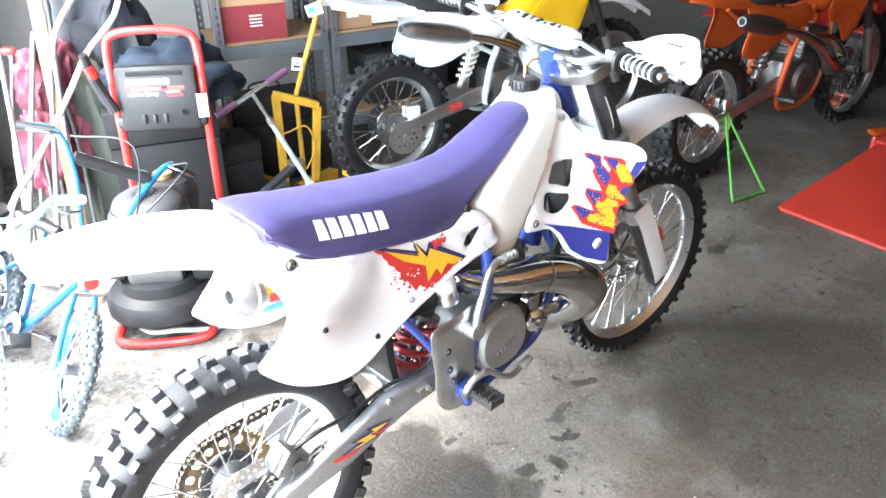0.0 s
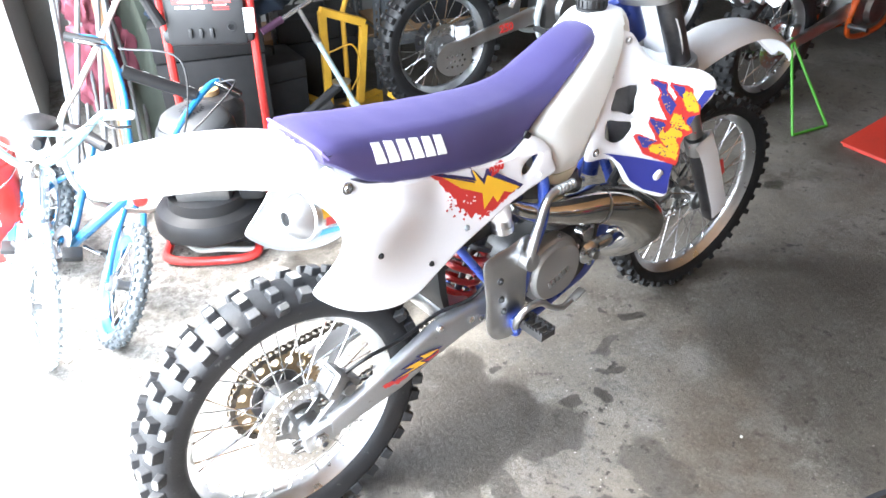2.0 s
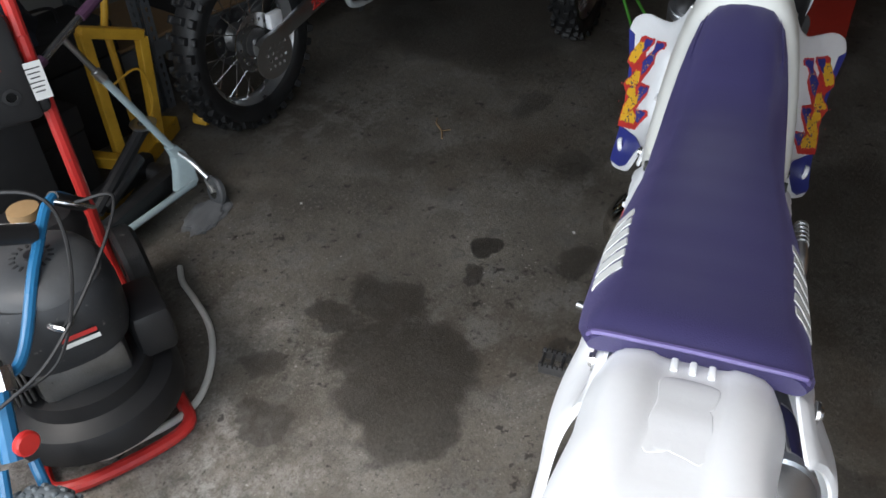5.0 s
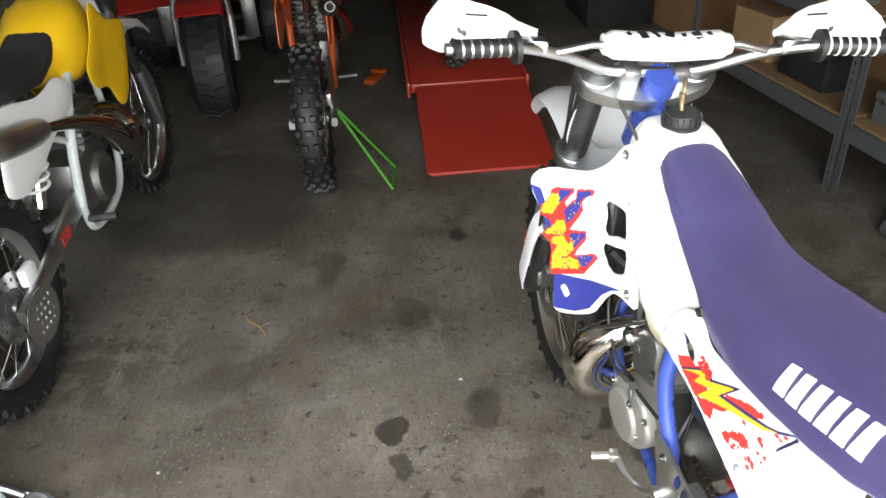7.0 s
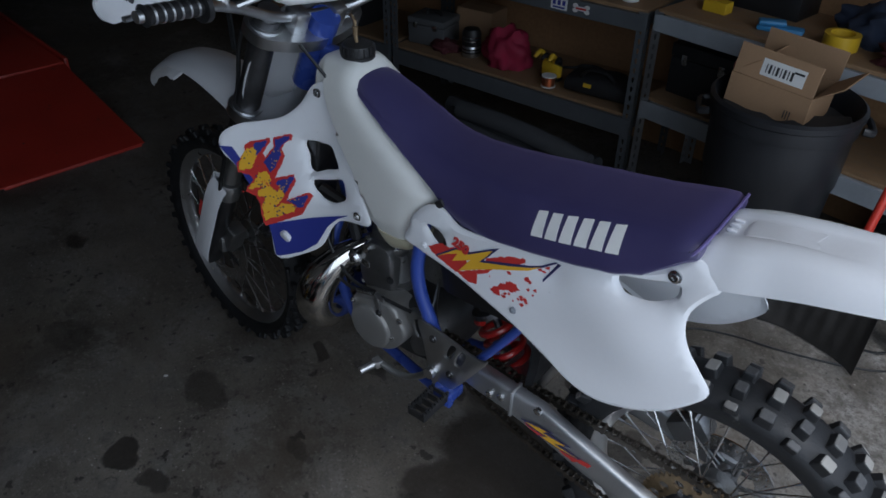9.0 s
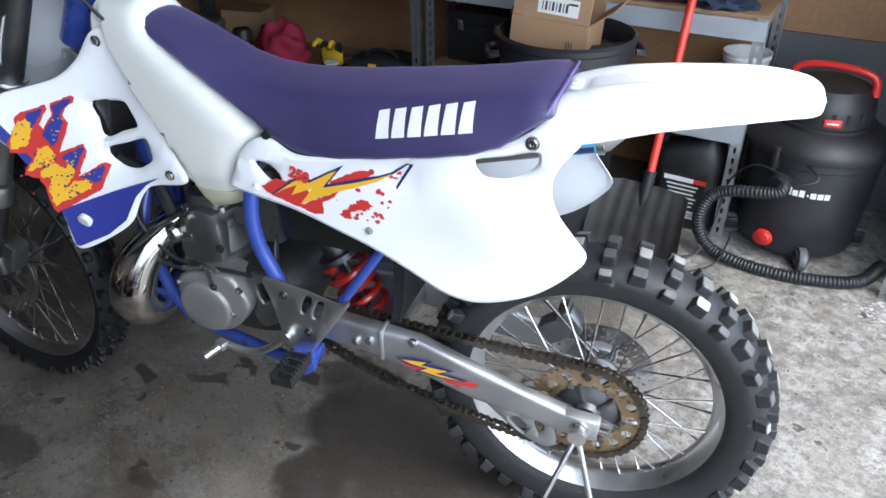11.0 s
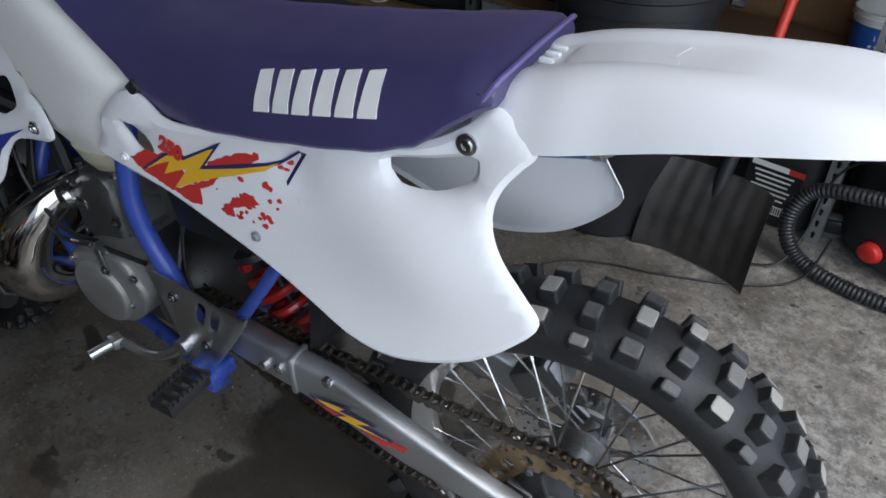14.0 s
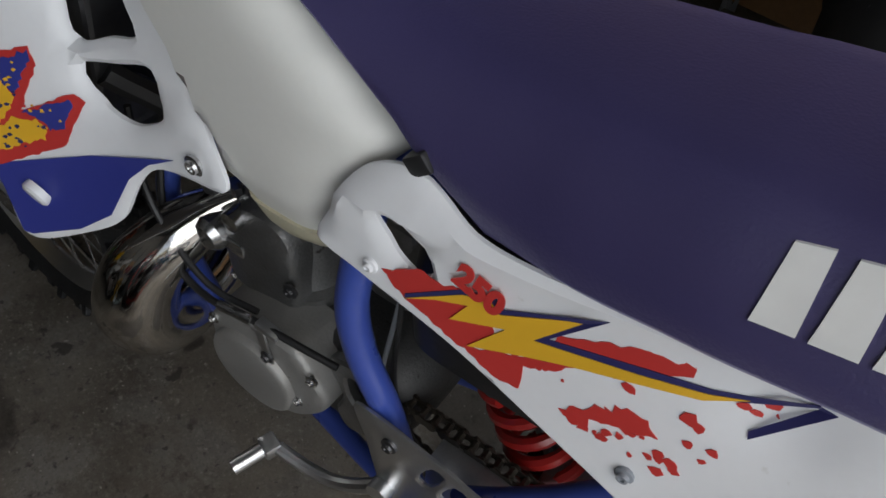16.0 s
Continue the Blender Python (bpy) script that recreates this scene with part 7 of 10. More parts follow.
def cable_coil(m, r, turns, material, label, thick=0.006):
    bm = bmesh.new()
    rnd = random.Random(int(r * 977))
    pts = []
    for k in range(turns * 12 + 1):
        a = k * math.pi / 6
        rr = r * (1 + 0.08 * math.sin(a * 0.37) + 0.04 * rnd.random())
        pts.append((rr * math.cos(a), rr * math.sin(a) * 0.85, thick + thick * 0.9 * (k / 12) + 0.004 * rnd.random()))
    pts.append((pts[-1][0] + 0.15, pts[-1][1] + 0.05, thick))
    tube(bm, pts, thick, 6, 0.03)
    return thing("cable_coil", bm, material, m, label, "cable", smooth=60)


cable_coil(on_shelf(1.30, -1.80, 0.335), 0.07, 3, BLACK, "coil of black cable lying on the shelf")
carton(on_shelf(1.95, -1.86, 0.335, 3), (0.2, 0.14, 0.16), CARDBOARD, "small dusty cardboard box at the back of the shelf", False)

# --- under the near shelf ---
for k, (x0, y0, x1, y1, z) in enumerate([(1.02, -1.40, 1.85, -1.50, 0.042), (1.04, -1.49, 1.92, -1.59, 0.042), (1.08, -1.445, 1.82, -1.535, 0.118), (1.10, -1.58, 2.0, -1.69, 0.042)]):
    bm = bmesh.new()
    dx, dy = x1 - x0, y1 - y0
    bend = 0.02 if k == 2 else 0
    mid = [(x0 + dx * f, y0 + dy * f, z + bend * math.sin(f * math.pi)) for f in (0, 0.3, 0.65, 1)]
    d = Vector((dx, dy, 0)).normalized()
    pts = spline(mid, 0.05)
    rings_o = tube(bm, pts, 0.042, 16, smooth=False)
    bm2 = bmesh.new()
    tube(bm2, [Vector(pts[0]) - d * 0.001, Vector(pts[0]) + d * 0.01], 0.013, 12)
    f = thing("foam_tube", bm, GREYFOAM, Matrix(), "grey foam pipe insulation lying under the shelf", "foam tube", "foam tubes under the shelf", smooth=50)
    part("bore", bm2, SOFTBLACK, f)
    bm3 = bmesh.new()
    tube(bm3, [Vector(pts[-1]) + d * 0.001, Vector(pts[-1]) - d * 0.01], 0.013, 12)
    part("bore", bm3, SOFTBLACK, f)
bm = bmesh.new()
tube(bm, [(1.02, -1.41, 0.012), (1.30, -1.44, 0.012), (1.62, -1.475, 0.012)], 0.011, 10)
thing("steel_rod", bm, STEEL, Matrix(), "bright steel rod lying on the floor", "rod")

# --- stickers on the top beam of the near shelf ---
st = label_bars(shelf_near, (0.075, 0.042), Matrix(), [(0, -0.013, 0.055, 0.007), (-0.022, 0.006, 0.014, 0.02), (0, 0.006, 0.014, 0.02), (0.022, 0.006, 0.014, 0.02)], PAPER, NAVY, "sticker")
st.matrix_local = Matrix.Translation((2.24 - 1.335, -0.0065, 0.712))
bm = bmesh.new()
slab(bm, oval(-0.026, 0.009, 0.012, 0.009, 12) , 0, 0.001)
slab(bm, oval(-0.026, -0.009, 0.012, 0.009, 12), 0, 0.001)
slab(bm, oval(0.026, 0.009, 0.012, 0.009, 12), 0, 0.001)
slab(bm, oval(0.026, -0.009, 0.012, 0.009, 12), 0, 0.001)
block(bm, (0.05, 0.0012, 0.016), Matrix.Translation((0, 0.0006, 0)))
bone = part("bone_sticker", bm, PAPER, shelf_near, "bone-shaped sticker", smooth=0)
bone.matrix_local = Matrix.Translation((2.24 - 1.235, -0.007, 0.712))
bm = bmesh.new()
block(bm, (0.045, 0.001, 0.007), Matrix.Translation((0, -0.0008, 0)))
part("print_bar", bm, RED, bone, smooth=0)

# --- on the top decks ---
carton(on_shelf(0.75, -1.64, 0.775, -10), (0.09, 0.05, 0.035), YELLOWPL, "small yellow cardboard box on the shelf", False, name="small_box")


def tape_roll(m, r, w, material, label):
    bm = bmesh.new()
    lathe(bm, [(r * 0.68, 0), (r, 0.001), (r, w - 0.001), (r * 0.68, w)], UPY, 32, closed=True)
    thing("tape_roll", bm, material, m, label, "tape")


tape_roll(on_shelf(0.30, -1.53, 0.775), 0.055, 0.05, YELLOWPL, "roll of yellow tape lying on the shelf")
tape_roll(on_shelf(0.12, -1.60, 0.775), 0.05, 0.024, LIGHTBLUE, "roll of blue tape lying on the shelf")
bm = bmesh.new()
block(bm, (0.15, 0.05, 0.02), Matrix.Translation((0, 0, 0.01)), 0.008)
block(bm, (0.09, 0.045, 0.016), pose(0.03, 0, 0.028, 0, 0, 14), 0.007)
thing("blue_packet", bm, LIGHTBLUE, on_shelf(0.50, -1.565, 0.775, 8), "light blue plastic packet on the shelf edge", "packet")
heap("rag", on_shelf(0.02, -1.52, 0.775, 20), (0.15, 0.11, 0.085), DARKRED, "dark red crumpled cloth on the shelf", "rag", 1.7, 0.45, 12, "rags on the shelf")
heap("rag", on_shelf(-0.10, -1.43, 0.775, -20), (0.11, 0.08, 0.06), NAVYCLOTH, "navy crumpled work cloth on the shelf edge", "rag", 5.2, 0.45, 12, "rags on the shelf")
heap("rag", on_shelf(0.20, -1.67, 0.775, 0), (0.14, 0.1, 0.12), NAVYCLOTH, "dark navy jacket heaped on the shelf", "rag", 9.4, 0.4, 10, "rags on the shelf")
tool_box(on_shelf(0.62, -1.80, 0.775, -10), (0.30, 0.16, 0.17), BLACK, "black plastic tool case on the shelf", "tool_case")
tool_box(on_shelf(1.18, -1.74, 0.755, 4), (0.26, 0.2, 0.17), GREYPL, "grey plastic tool case on the top deck", "tool_case")
carton(on_shelf(1.72, -1.76, 0.755, -4), (0.32, 0.24, 0.2), CARDBOARD, "worn cardboard box on the top deck", True, (1.9, 2.1, 1.8, 2.2))


def jar(m, r, h, body, cap, label):
    root = empty("jar", m, label, "jar", "jars on the shelf")
    bm = bmesh.new()
    lathe(bm, [(0, 0), (r * 0.92, 0), (r, 0.006), (r, h * 0.74), (r * 0.7, h * 0.86), (r * 0.7, h * 0.88), (0, h * 0.88)], UPY, 24)
    part("body", bm, body, root)
    bm = bmesh.new()
    lathe(bm, [(0, h * 0.86), (r * 0.76, h * 0.86), (r * 0.78, h * 0.87), (r * 0.78, h * 0.98), (r * 0.72, h), (0, h)], UPY, 24)
    part("cap", bm, cap, root)


for x, y, r, h, b, c, lab in [(1.08, -1.62, 0.035, 0.10, PAPER, STEEL, "white jar with a metal cap"), (1.40, -1.63, 0.04, 0.14, PAPER, BLACK, "white plastic jar with black cap"), (1.52, -1.68, 0.05, 0.16, DEEPBLUE, PAPER, "blue bottle with a white cap"),
                             (2.02, -1.66, 0.045, 0.18, RED, BLACK, "red bottle with a black cap"), (2.45, -1.66, 0.05, 0.2, GREYPL, BLACK, "grey bottle with a black cap"), (2.60, -1.7, 0.06, 0.16, BLACK, RED, "black bottle with a red cap")]:
    jar(on_shelf(x, y, 0.755), r, h, b, c, lab)
tool_box(on_shelf(2.7, -1.72, 0.335, 0), (0.34, 0.22, 0.2), SOFTBLACK, "dark plastic crate on the far shelf", "tool_case")
carton(on_shelf(3.15, -1.74, 0.335, 4), (0.3, 0.24, 0.22), CARDBOARD, "closed cardboard box on the far shelf", False)
carton(on_shelf(2.95, -1.74, 0.755, 4), (0.4, 0.26, 0.26), CARDBOARD, "closed cardboard box on the dark shelf top", False)
tool_box(on_shelf(0.72, -1.70, 0.442, -10), (0.28, 0.22, 0.2), SOFTBLACK, "dark tool case on the lower deck", "tool_case")
heap("rag", on_shelf(0.45, -1.62, 0.442, 0), (0.14, 0.1, 0.13), NAVYCLOTH, "dark cloth heaped on the lower deck", "rag", 2.4, 0.4, 10, "rags on the shelf")


# --- bin, box and can ---
def trash_bin(m):
    root = empty("trash_bin", m, "black round plastic trash bin filled to the brim", "bin")
    bm = bmesh.new()
    lathe(bm, [(0.0, 0.004), (0.17, 0), (0.182, 0.012), (0.19, 0.10), (0.196, 0.11), (0.215, 0.42), (0.222, 0.43), (0.228, 0.55), (0.229, 0.585), (0.238, 0.588), (0.24, 0.60), (0.24, 0.625), (0.247, 0.63), (0.248, 0.645), (0.236, 0.652), (0.228, 0.64), (0.22, 0.60), (0.215, 0.5), (0.0, 0.49)], UPY, 56)
    part("body", bm, BINBLACK, root)
    for s in (1, -1):
        bm = bmesh.new()
        tube(bm, [(s * 0.238, -0.06, 0.60), (s * 0.268, -0.055, 0.595), (s * 0.274, 0, 0.594), (s * 0.268, 0.055, 0.595), (s * 0.238, 0.06, 0.60)], 0.011, 8)
        part("handle", bm, BINBLACK, root)
    bm = bmesh.new()
    lathe(bm, [(0.0, 0.618), (0.10, 0.615), (0.20, 0.60), (0.218, 0.57), (0.0, 0.5)], UPY, 32)
    for v in bm.verts:
        v.co.z += 0.05 * noise.noise(v.co * 11)
    part("bag_of_waste", bm, SOFTBLACK, root)
    return root


trash_bin(turn(0.33, -1.19, 0, 20) @ Matrix.Diagonal((0.9, 0.9, 1.10, 1)))
box = carton(pose(0.37, -1.22, 0.645, 0, 0, -6) @ Matrix.Rotation(radians(-4), 4, "Y"), (0.25, 0.19, 0.115), CARDBOARD, "open brown cardboard box with a white label", True, (-0.1, 0.05, -0.9, 0.9))
lab = label_bars(box, (0.13, 0.05), pose(-0.0, 0.0995, 0.155, 0, 0, 180), [(-0.05 + 0.011 * k, -0.002, 0.003 + 0.004 * (k % 2), 0.026) for k in range(8)] + [(0.045, 0.012, 0.03, 0.006)])
lab.matrix_local = pose(-0.02, 0.0905, 0.158, 0, 0, 180) @ Matrix.Rotation(radians(-5.7), 4, "X")
mark = label_bars(box, (0.03, 0.035), pose(-0.07, 0.0965, 0.045, 0, 0, 180), [(-0.008, 0.002, 0.003, 0.026), (0.0, 0.002, 0.003, 0.026), (0.008, 0.002, 0.003, 0.026)], CARDBOARD, INK, "carton_mark")


def soda_can(m):
    root = empty("soda_can", m, "empty silver and red drink can lying on the bin", "can")
    bm = bmesh.new()
    lathe(bm, [(0.0, 0.008), (0.02, 0.004), (0.025, 0), (0.033, 0.012), (0.033, 0.105), (0.0265, 0.118), (0.0275, 0.121), (0.025, 0.121), (0.024, 0.118), (0, 0.1175)], UPY, 32)
    body = part("body", bm, STEEL, root)
    bm = bmesh.new()
    lathe(bm, [(0.0334, 0.016), (0.0336, 0.017), (0.0336, 0.098), (0.0334, 0.1)], UPY, 32)
    part("print", bm, RED, body)
    bm = bmesh.new()
    block(bm, (0.012, 0.022, 0.001), Matrix.Translation((0, 0.003, 0.119)), 0.0004, 1)
    part("tab", bm, ALU, body)
    bm = bmesh.new()
    slab(bm, oval(0, -0.012, 0.009, 0.007, 14), 0.1178, 0.1182, plane="xy")
    part("mouth", bm, SOFTBLACK, body)


soda_can(Matrix.Translation((0.50, -1.30, 0.735)) @ Vector((-0.42, 0.72, 0.38)).to_track_quat("Z", "Y").to_matrix().to_4x4() @ Matrix.Translation((0, 0, -0.06)))


# --- snow shovel ---
def snow_shovel():
    root = empty("snow_shovel", pose(0.03, -1.05, 0, 0, 0, -15), "black ribbed snow shovel with a red handle", "shovel")
    bm = bmesh.new()
    prof = [(0.0, 0.006), (-0.012, 0.08), (-0.03, 0.15), (-0.055, 0.21), (-0.085, 0.255)]
    prof = [tuple(p) for p in spline(prof, 0.02)]
    front, back = [], []
    for y, z in prof:
        row, row2 = [], []
        for k in range(49):
            x = -0.165 + 0.33 * k / 48
            wid = 1 - 0.10 * (z / 0.255) ** 2
            rib = 0.0028 * (0.5 + 0.5 * math.cos(k / 48 * 2 * math.pi * 7)) * min(1, z / 0.05)
            wing = 0.035 * abs(x / 0.165) ** 3
            row.append(bm.verts.new((x * wid, y + rib + wing, z)))
            row2.append(bm.verts.new((x * wid, y + rib + wing - 0.004, z)))
        front.append(row)
        back.append(row2)
    for grid, flip in ((front, 0), (back, 1)):
        for a, b in zip(grid, grid[1:]):
            for i in range(48):
                bm.faces.new((a[i], a[i + 1], b[i + 1], b[i]) if not flip else (a[i + 1], a[i], b[i], b[i + 1]))
    for i in range(48):
        bm.faces.new((front[0][i], back[0][i], back[0][i + 1], front[0][i + 1]))
        bm.faces.new((front[-1][i + 1], back[-1][i + 1], back[-1][i], front[-1][i]))
    for a, b in zip(range(len(front) - 1), range(1, len(front))):
        bm.faces.new((front[a][0], front[b][0], back[b][0], back[a][0]))
        bm.faces.new((front[b][48], front[a][48], back[a][48], back[b][48]))
    part("scoop", bm, DUSTBLACK, root, "dusty black ribbed scoop")
    bm = bmesh.new()
    tube(bm, [(0.0, -0.045, 0.13), (0.002, -0.072, 0.22), (0.0, -0.095, 0.30)], [0.014, 0.019, 0.019], 12)
    part("socket", bm, BINBLACK, root)
    bm = bmesh.new()
    tube(bm, [(0.0, -0.093, 0.29), (0.012, -0.30, 0.92), (0.02, -0.425, 1.30)], 0.0135, 14)
    part("shaft", bm, REDWOOD, root, "red painted wooden shaft")
    bm = bmesh.new()
    tube(bm, [(-0.05, -0.425, 1.37), (-0.045, -0.425, 1.33), (0.02, -0.422, 1.29), (0.085, -0.425, 1.33), (0.09, -0.425, 1.37), (-0.05, -0.425, 1.375)], 0.012, 10)
    part("grip", bm, BINBLACK, root)


snow_shovel()


def oil_jug(m):
    root = empty("oil_jug", m, "black plastic motor oil jug with printed label", "jug")
    bm = bmesh.new()
    secs = []
    for z, a, b, cx in ((0, 0.085, 0.05, 0), (0.008, 0.095, 0.058, 0), (0.17, 0.097, 0.06, 0), (0.215, 0.09, 0.057, 0), (0.245, 0.05, 0.045, -0.03), (0.262, 0.024, 0.024, -0.045), (0.275, 0.022, 0.022, -0.045)):
        secs.append([(x, y, z) for x, y in oval(cx, 0, a, b, 28, 3.2 if z < 0.23 else 2.2)])
    loft(bm, secs)
    part("body", bm, BLACK, root)
    bm = bmesh.new()
    lathe(bm, [(0, 0.272), (0.027, 0.272), (0.028, 0.276), (0.027, 0.296), (0, 0.298)], Matrix.Translation((-0.045, 0, 0)) @ UPY, 20)
    part("cap", bm, BLACK, root)
    bm = bmesh.new()
    tube(bm, [(0.0, 0, 0.252), (0.03, 0, 0.27), (0.07, 0, 0.255), (0.085, 0, 0.215)], 0.011, 10)
    part("handle", bm, BLACK, root)
    lab = label_bars(root, (0.12, 0.13), pose(0.0, 0.0606, 0.10, 0, 0, 180), [(-0.012, 0.047, 0.08, 0.013)], BLACK, PAPER)
    for k in range(6):
        bm = bmesh.new()
        block(bm, (0.085 - 0.008 * (k % 3), 0.0006, 0.004), Matrix.Translation((0, -0.0006, 0.03 - 0.012 * k)))
        part("print_bar", bm, PAPER, lab, smooth=0)
    bm = bmesh.new()
    block(bm, (0.034, 0.0006, 0.013), Matrix.Translation((0.045, -0.0007, 0.047)))
    part("print_bar", bm, RED, lab, smooth=0)
    label_bars(root, (0.04, 0.022), pose(-0.03, 0.0614, 0.045, 0, 0, 180), [(-0.012 + 0.005 * k, 0, 0.0025, 0.016) for k in range(6)], PAPER, INK, "bar_label")


oil_jug(turn(-0.115, -1.42, 0, -12) @ Matrix.Scale(1.3, 4))


def pail(m, r, h, body, label, band=None, bars=(), handle=True, category="bucket"):
    root = empty("bucket", m, label, category)
    bm = bmesh.new()
    lathe(bm, [(0, 0), (r * 0.82, 0), (r * 0.84, 0.006), (r * 0.97, h * 0.86), (r * 1.02, h * 0.865), (r * 1.02, h * 0.9), (r * 0.985, h * 0.905), (r * 1.0, h * 0.98), (r * 1.03, h), (r * 0.98, h), (r * 0.95, h * 0.9), (r * 0.8, 0.02), (0, 0.015)], UPY, 40)
    part("body", bm, body, root)
    if band:
        bm = bmesh.new()
        lathe(bm, [(r * 0.875, h * 0.2), (r * 0.956, h * 0.74), (r * 0.951, h * 0.74), (r * 0.87, h * 0.2)], UPY, 40, closed=True)
        part("printed_band", bm, band, root)
    for a, z, w, hh, mm in bars:
        bm = bmesh.new()
        rr = r * (0.84 + 0.13 * z / (h * 0.86)) * 1.012
        n = max(2, int(w / 0.02))
        pts = [((rr) * math.cos(a + w / rr * (k / n - 0.5)), rr * math.sin(a + w / rr * (k / n - 0.5))) for k in range(n + 1)]
        for (x0, y0), (x1, y1) in zip(pts, pts[1:]):
            vs = [bm.verts.new(p) for p in ((x0, y0, z), (x1, y1, z), (x1 * 1.01, y1 * 1.01, z + hh), (x0 * 1.01, y0 * 1.01, z + hh))]
            bm.faces.new(vs)
        ob = part("print_bar", bm, mm, root)
    if handle:
        bm = bmesh.new()
        tube(bm, [(r * math.cos(a) * 1.03, -abs(r * math.sin(a)) * 1.05 - 0.01, h * 0.88 - 0.06 * abs(math.sin(a))) for a in [math.pi * k / 12 for k in range(13)]], 0.0025, 6)
        part("bail_handle", bm, STEEL, root)
    return root


pail(turn(-0.235, -1.64, 0.442, 30), 0.082, 0.135, PAPER, "white plastic tub with a blue printed band", DEEPBLUE, [(radians(70), 0.066, 0.05, 0.016, PAPER), (radians(70), 0.045, 0.066, 0.007, PAPER)])


# --- shop vacuum ---
def shop_vac(m):
    root = empty("wet_dry_vacuum", m, "black drum wet-dry vacuum with red trim", "vacuum")
    R = 0.205
    bm = bmesh.new()
    lathe(bm, [(0, 0.035), (R * 0.88, 0.035), (R * 0.92, 0.05), (R * 0.97, 0.22), (R, 0.40), (R * 1.02, 0.405), (R * 1.02, 0.43), (0, 0.44)], UPY, 56)
    drum = part("drum", bm, BINBLACK, root)
    bm = bmesh.new()
    lathe(bm, [(R * 1.0, 0.43), (R * 1.07, 0.435), (R * 1.09, 0.455), (R * 1.06, 0.475), (R * 0.96, 0.502), (R * 0.82, 0.522), (R * 0.68, 0.532), (0, 0.535)], UPY, 56)
    part("lid", bm, BLACK, root)
    bm = bmesh.new()
    lathe(bm, [(R * 0.70, 0.51), (R * 0.69, 0.58), (R * 0.66, 0.625), (R * 0.54, 0.665), (R * 0.34, 0.682), (0, 0.686)], UPY, 40)
    motor = part("motor_head", bm, BLACK, root)
    bm = bmesh.new()
    lathe(bm, [(R * 0.68, 0.528), (R * 0.76, 0.528), (R * 0.76, 0.540), (R * 0.68, 0.544)], UPY, 40, closed=True)
    part("motor_ring", bm, BLACK, root)
    for k in range(20):
        a = 2 * math.pi * k / 20
        bm = bmesh.new()
        block(bm, (0.004, 0.01, 0.04), Matrix.Rotation(a, 4, "Z") @ Matrix.Translation((R * 0.69, 0, 0.58)))
        part("vent_rib", bm, SOFTBLACK, motor, smooth=0)
    bm = bmesh.new()
    tube(bm, [(-0.125, 0, 0.640), (-0.115, 0, 0.700), (-0.07, 0, 0.722), (0.07, 0, 0.722), (0.115, 0, 0.700), (0.125, 0, 0.640)], 0.013, 12)
    part("carry_handle", bm, REDPLASTIC, root)
    for s in (1, -1):
        bm = bmesh.new()
        block(bm, (0.035, 0.022, 0.09), Matrix.Rotation(s * 1.2, 4, "Z") @ pose(R * 1.06, 0, 0.43), 0.006)
        part("latch", bm, BLACK, root)
    F = Matrix.Rotation(radians(72), 4, "Z")
    bm = bmesh.new()
    lathe(bm, [(0, 0), (0.033, 0), (0.034, 0.006), (0.028, 0.02), (0.02, 0.024), (0, 0.024)], F @ Matrix.Translation((R * 0.95, 0, 0.09)) @ Matrix.Rotation(radians(-90), 4, "Z"), 24)
    part("drain_cap", bm, REDPLASTIC, root)
    for a in (20, 110, 200, 290):
        A = Matrix.Rotation(radians(a), 4, "Z")
        bm = bmesh.new()
        block(bm, (0.075, 0.045, 0.05), A @ Matrix.Translation((R * 0.93, 0, 0.05)), 0.008)
        foot = part("caster_bracket", bm, BINBLACK, root)
        bm = bmesh.new()
        lathe(bm, [(0, -0.012), (0.042, -0.012), (0.045, -0.006), (0.045, 0.006), (0.042, 0.012), (0, 0.012)], A @ Matrix.Translation((R * 1.02, 0.0, 0.045)), 24)
        part("caster", bm, GREYPL, foot)
    # plain blocks where a name is printed, and the red badge
    for k, (x, w, h) in enumerate([(-0.055, 0.018, 0.03), (-0.034, 0.016, 0.022), (-0.014, 0.016, 0.026), (0.004, 0.006, 0.006), (0.020, 0.017, 0.021), (0.041, 0.017, 0.021), (0.061, 0.016, 0.021)]):
        bm = bmesh.new()
        B = Matrix.Rotation(radians(100) + x / R, 4, "Z")
        block(bm, (0.002, w, h), B @ Matrix.Translation((R * 0.99 + 0.0008, 0, 0.30 + h / 2 + (0.006 if k == 3 else 0))))
        part("print_block", bm, PAPER, drum, smooth=0)
    bm = bmesh.new()
    block(bm, (0.010, 0.052, 0.028), Matrix.Rotation(radians(108), 4, "Z") @ Matrix.Translation((R * 0.692, 0, 0.568)), 0.003)
    part("badge", bm, REDPLASTIC, motor)
    bm = bmesh.new()
    block(bm, (0.002, 0.034, 0.006), Matrix.Rotation(radians(108), 4, "Z") @ Matrix.Translation((R * 0.692 + 0.0056, 0, 0.568)))
    part("print_block", bm, PAPER, motor, smooth=0)
    # ribbed hose: out of the drum, down and along the floor
    bm = bmesh.new()
    H0 = F @ Vector((R * 0.99, 0.02, 0.345))
    pts = spline([H0, F @ Vector((R * 1.28, 0.05, 0.335)), (0.23, 0.245, 0.25), (0.262, 0.27, 0.14), (0.215, 0.285, 0.05), (0.10, 0.30, 0.024), (-0.08, 0.285, 0.024), (-0.25, 0.20, 0.024), (-0.30, 0.05, 0.024)], 0.004)
    tube(bm, pts, [0.0225 if k % 3 else 0.0185 for k in range(len(pts))], 12, smooth=False)
    part("hose", bm, BINBLACK, root, "black ribbed hose", smooth=60)
    bm = bmesh.new()
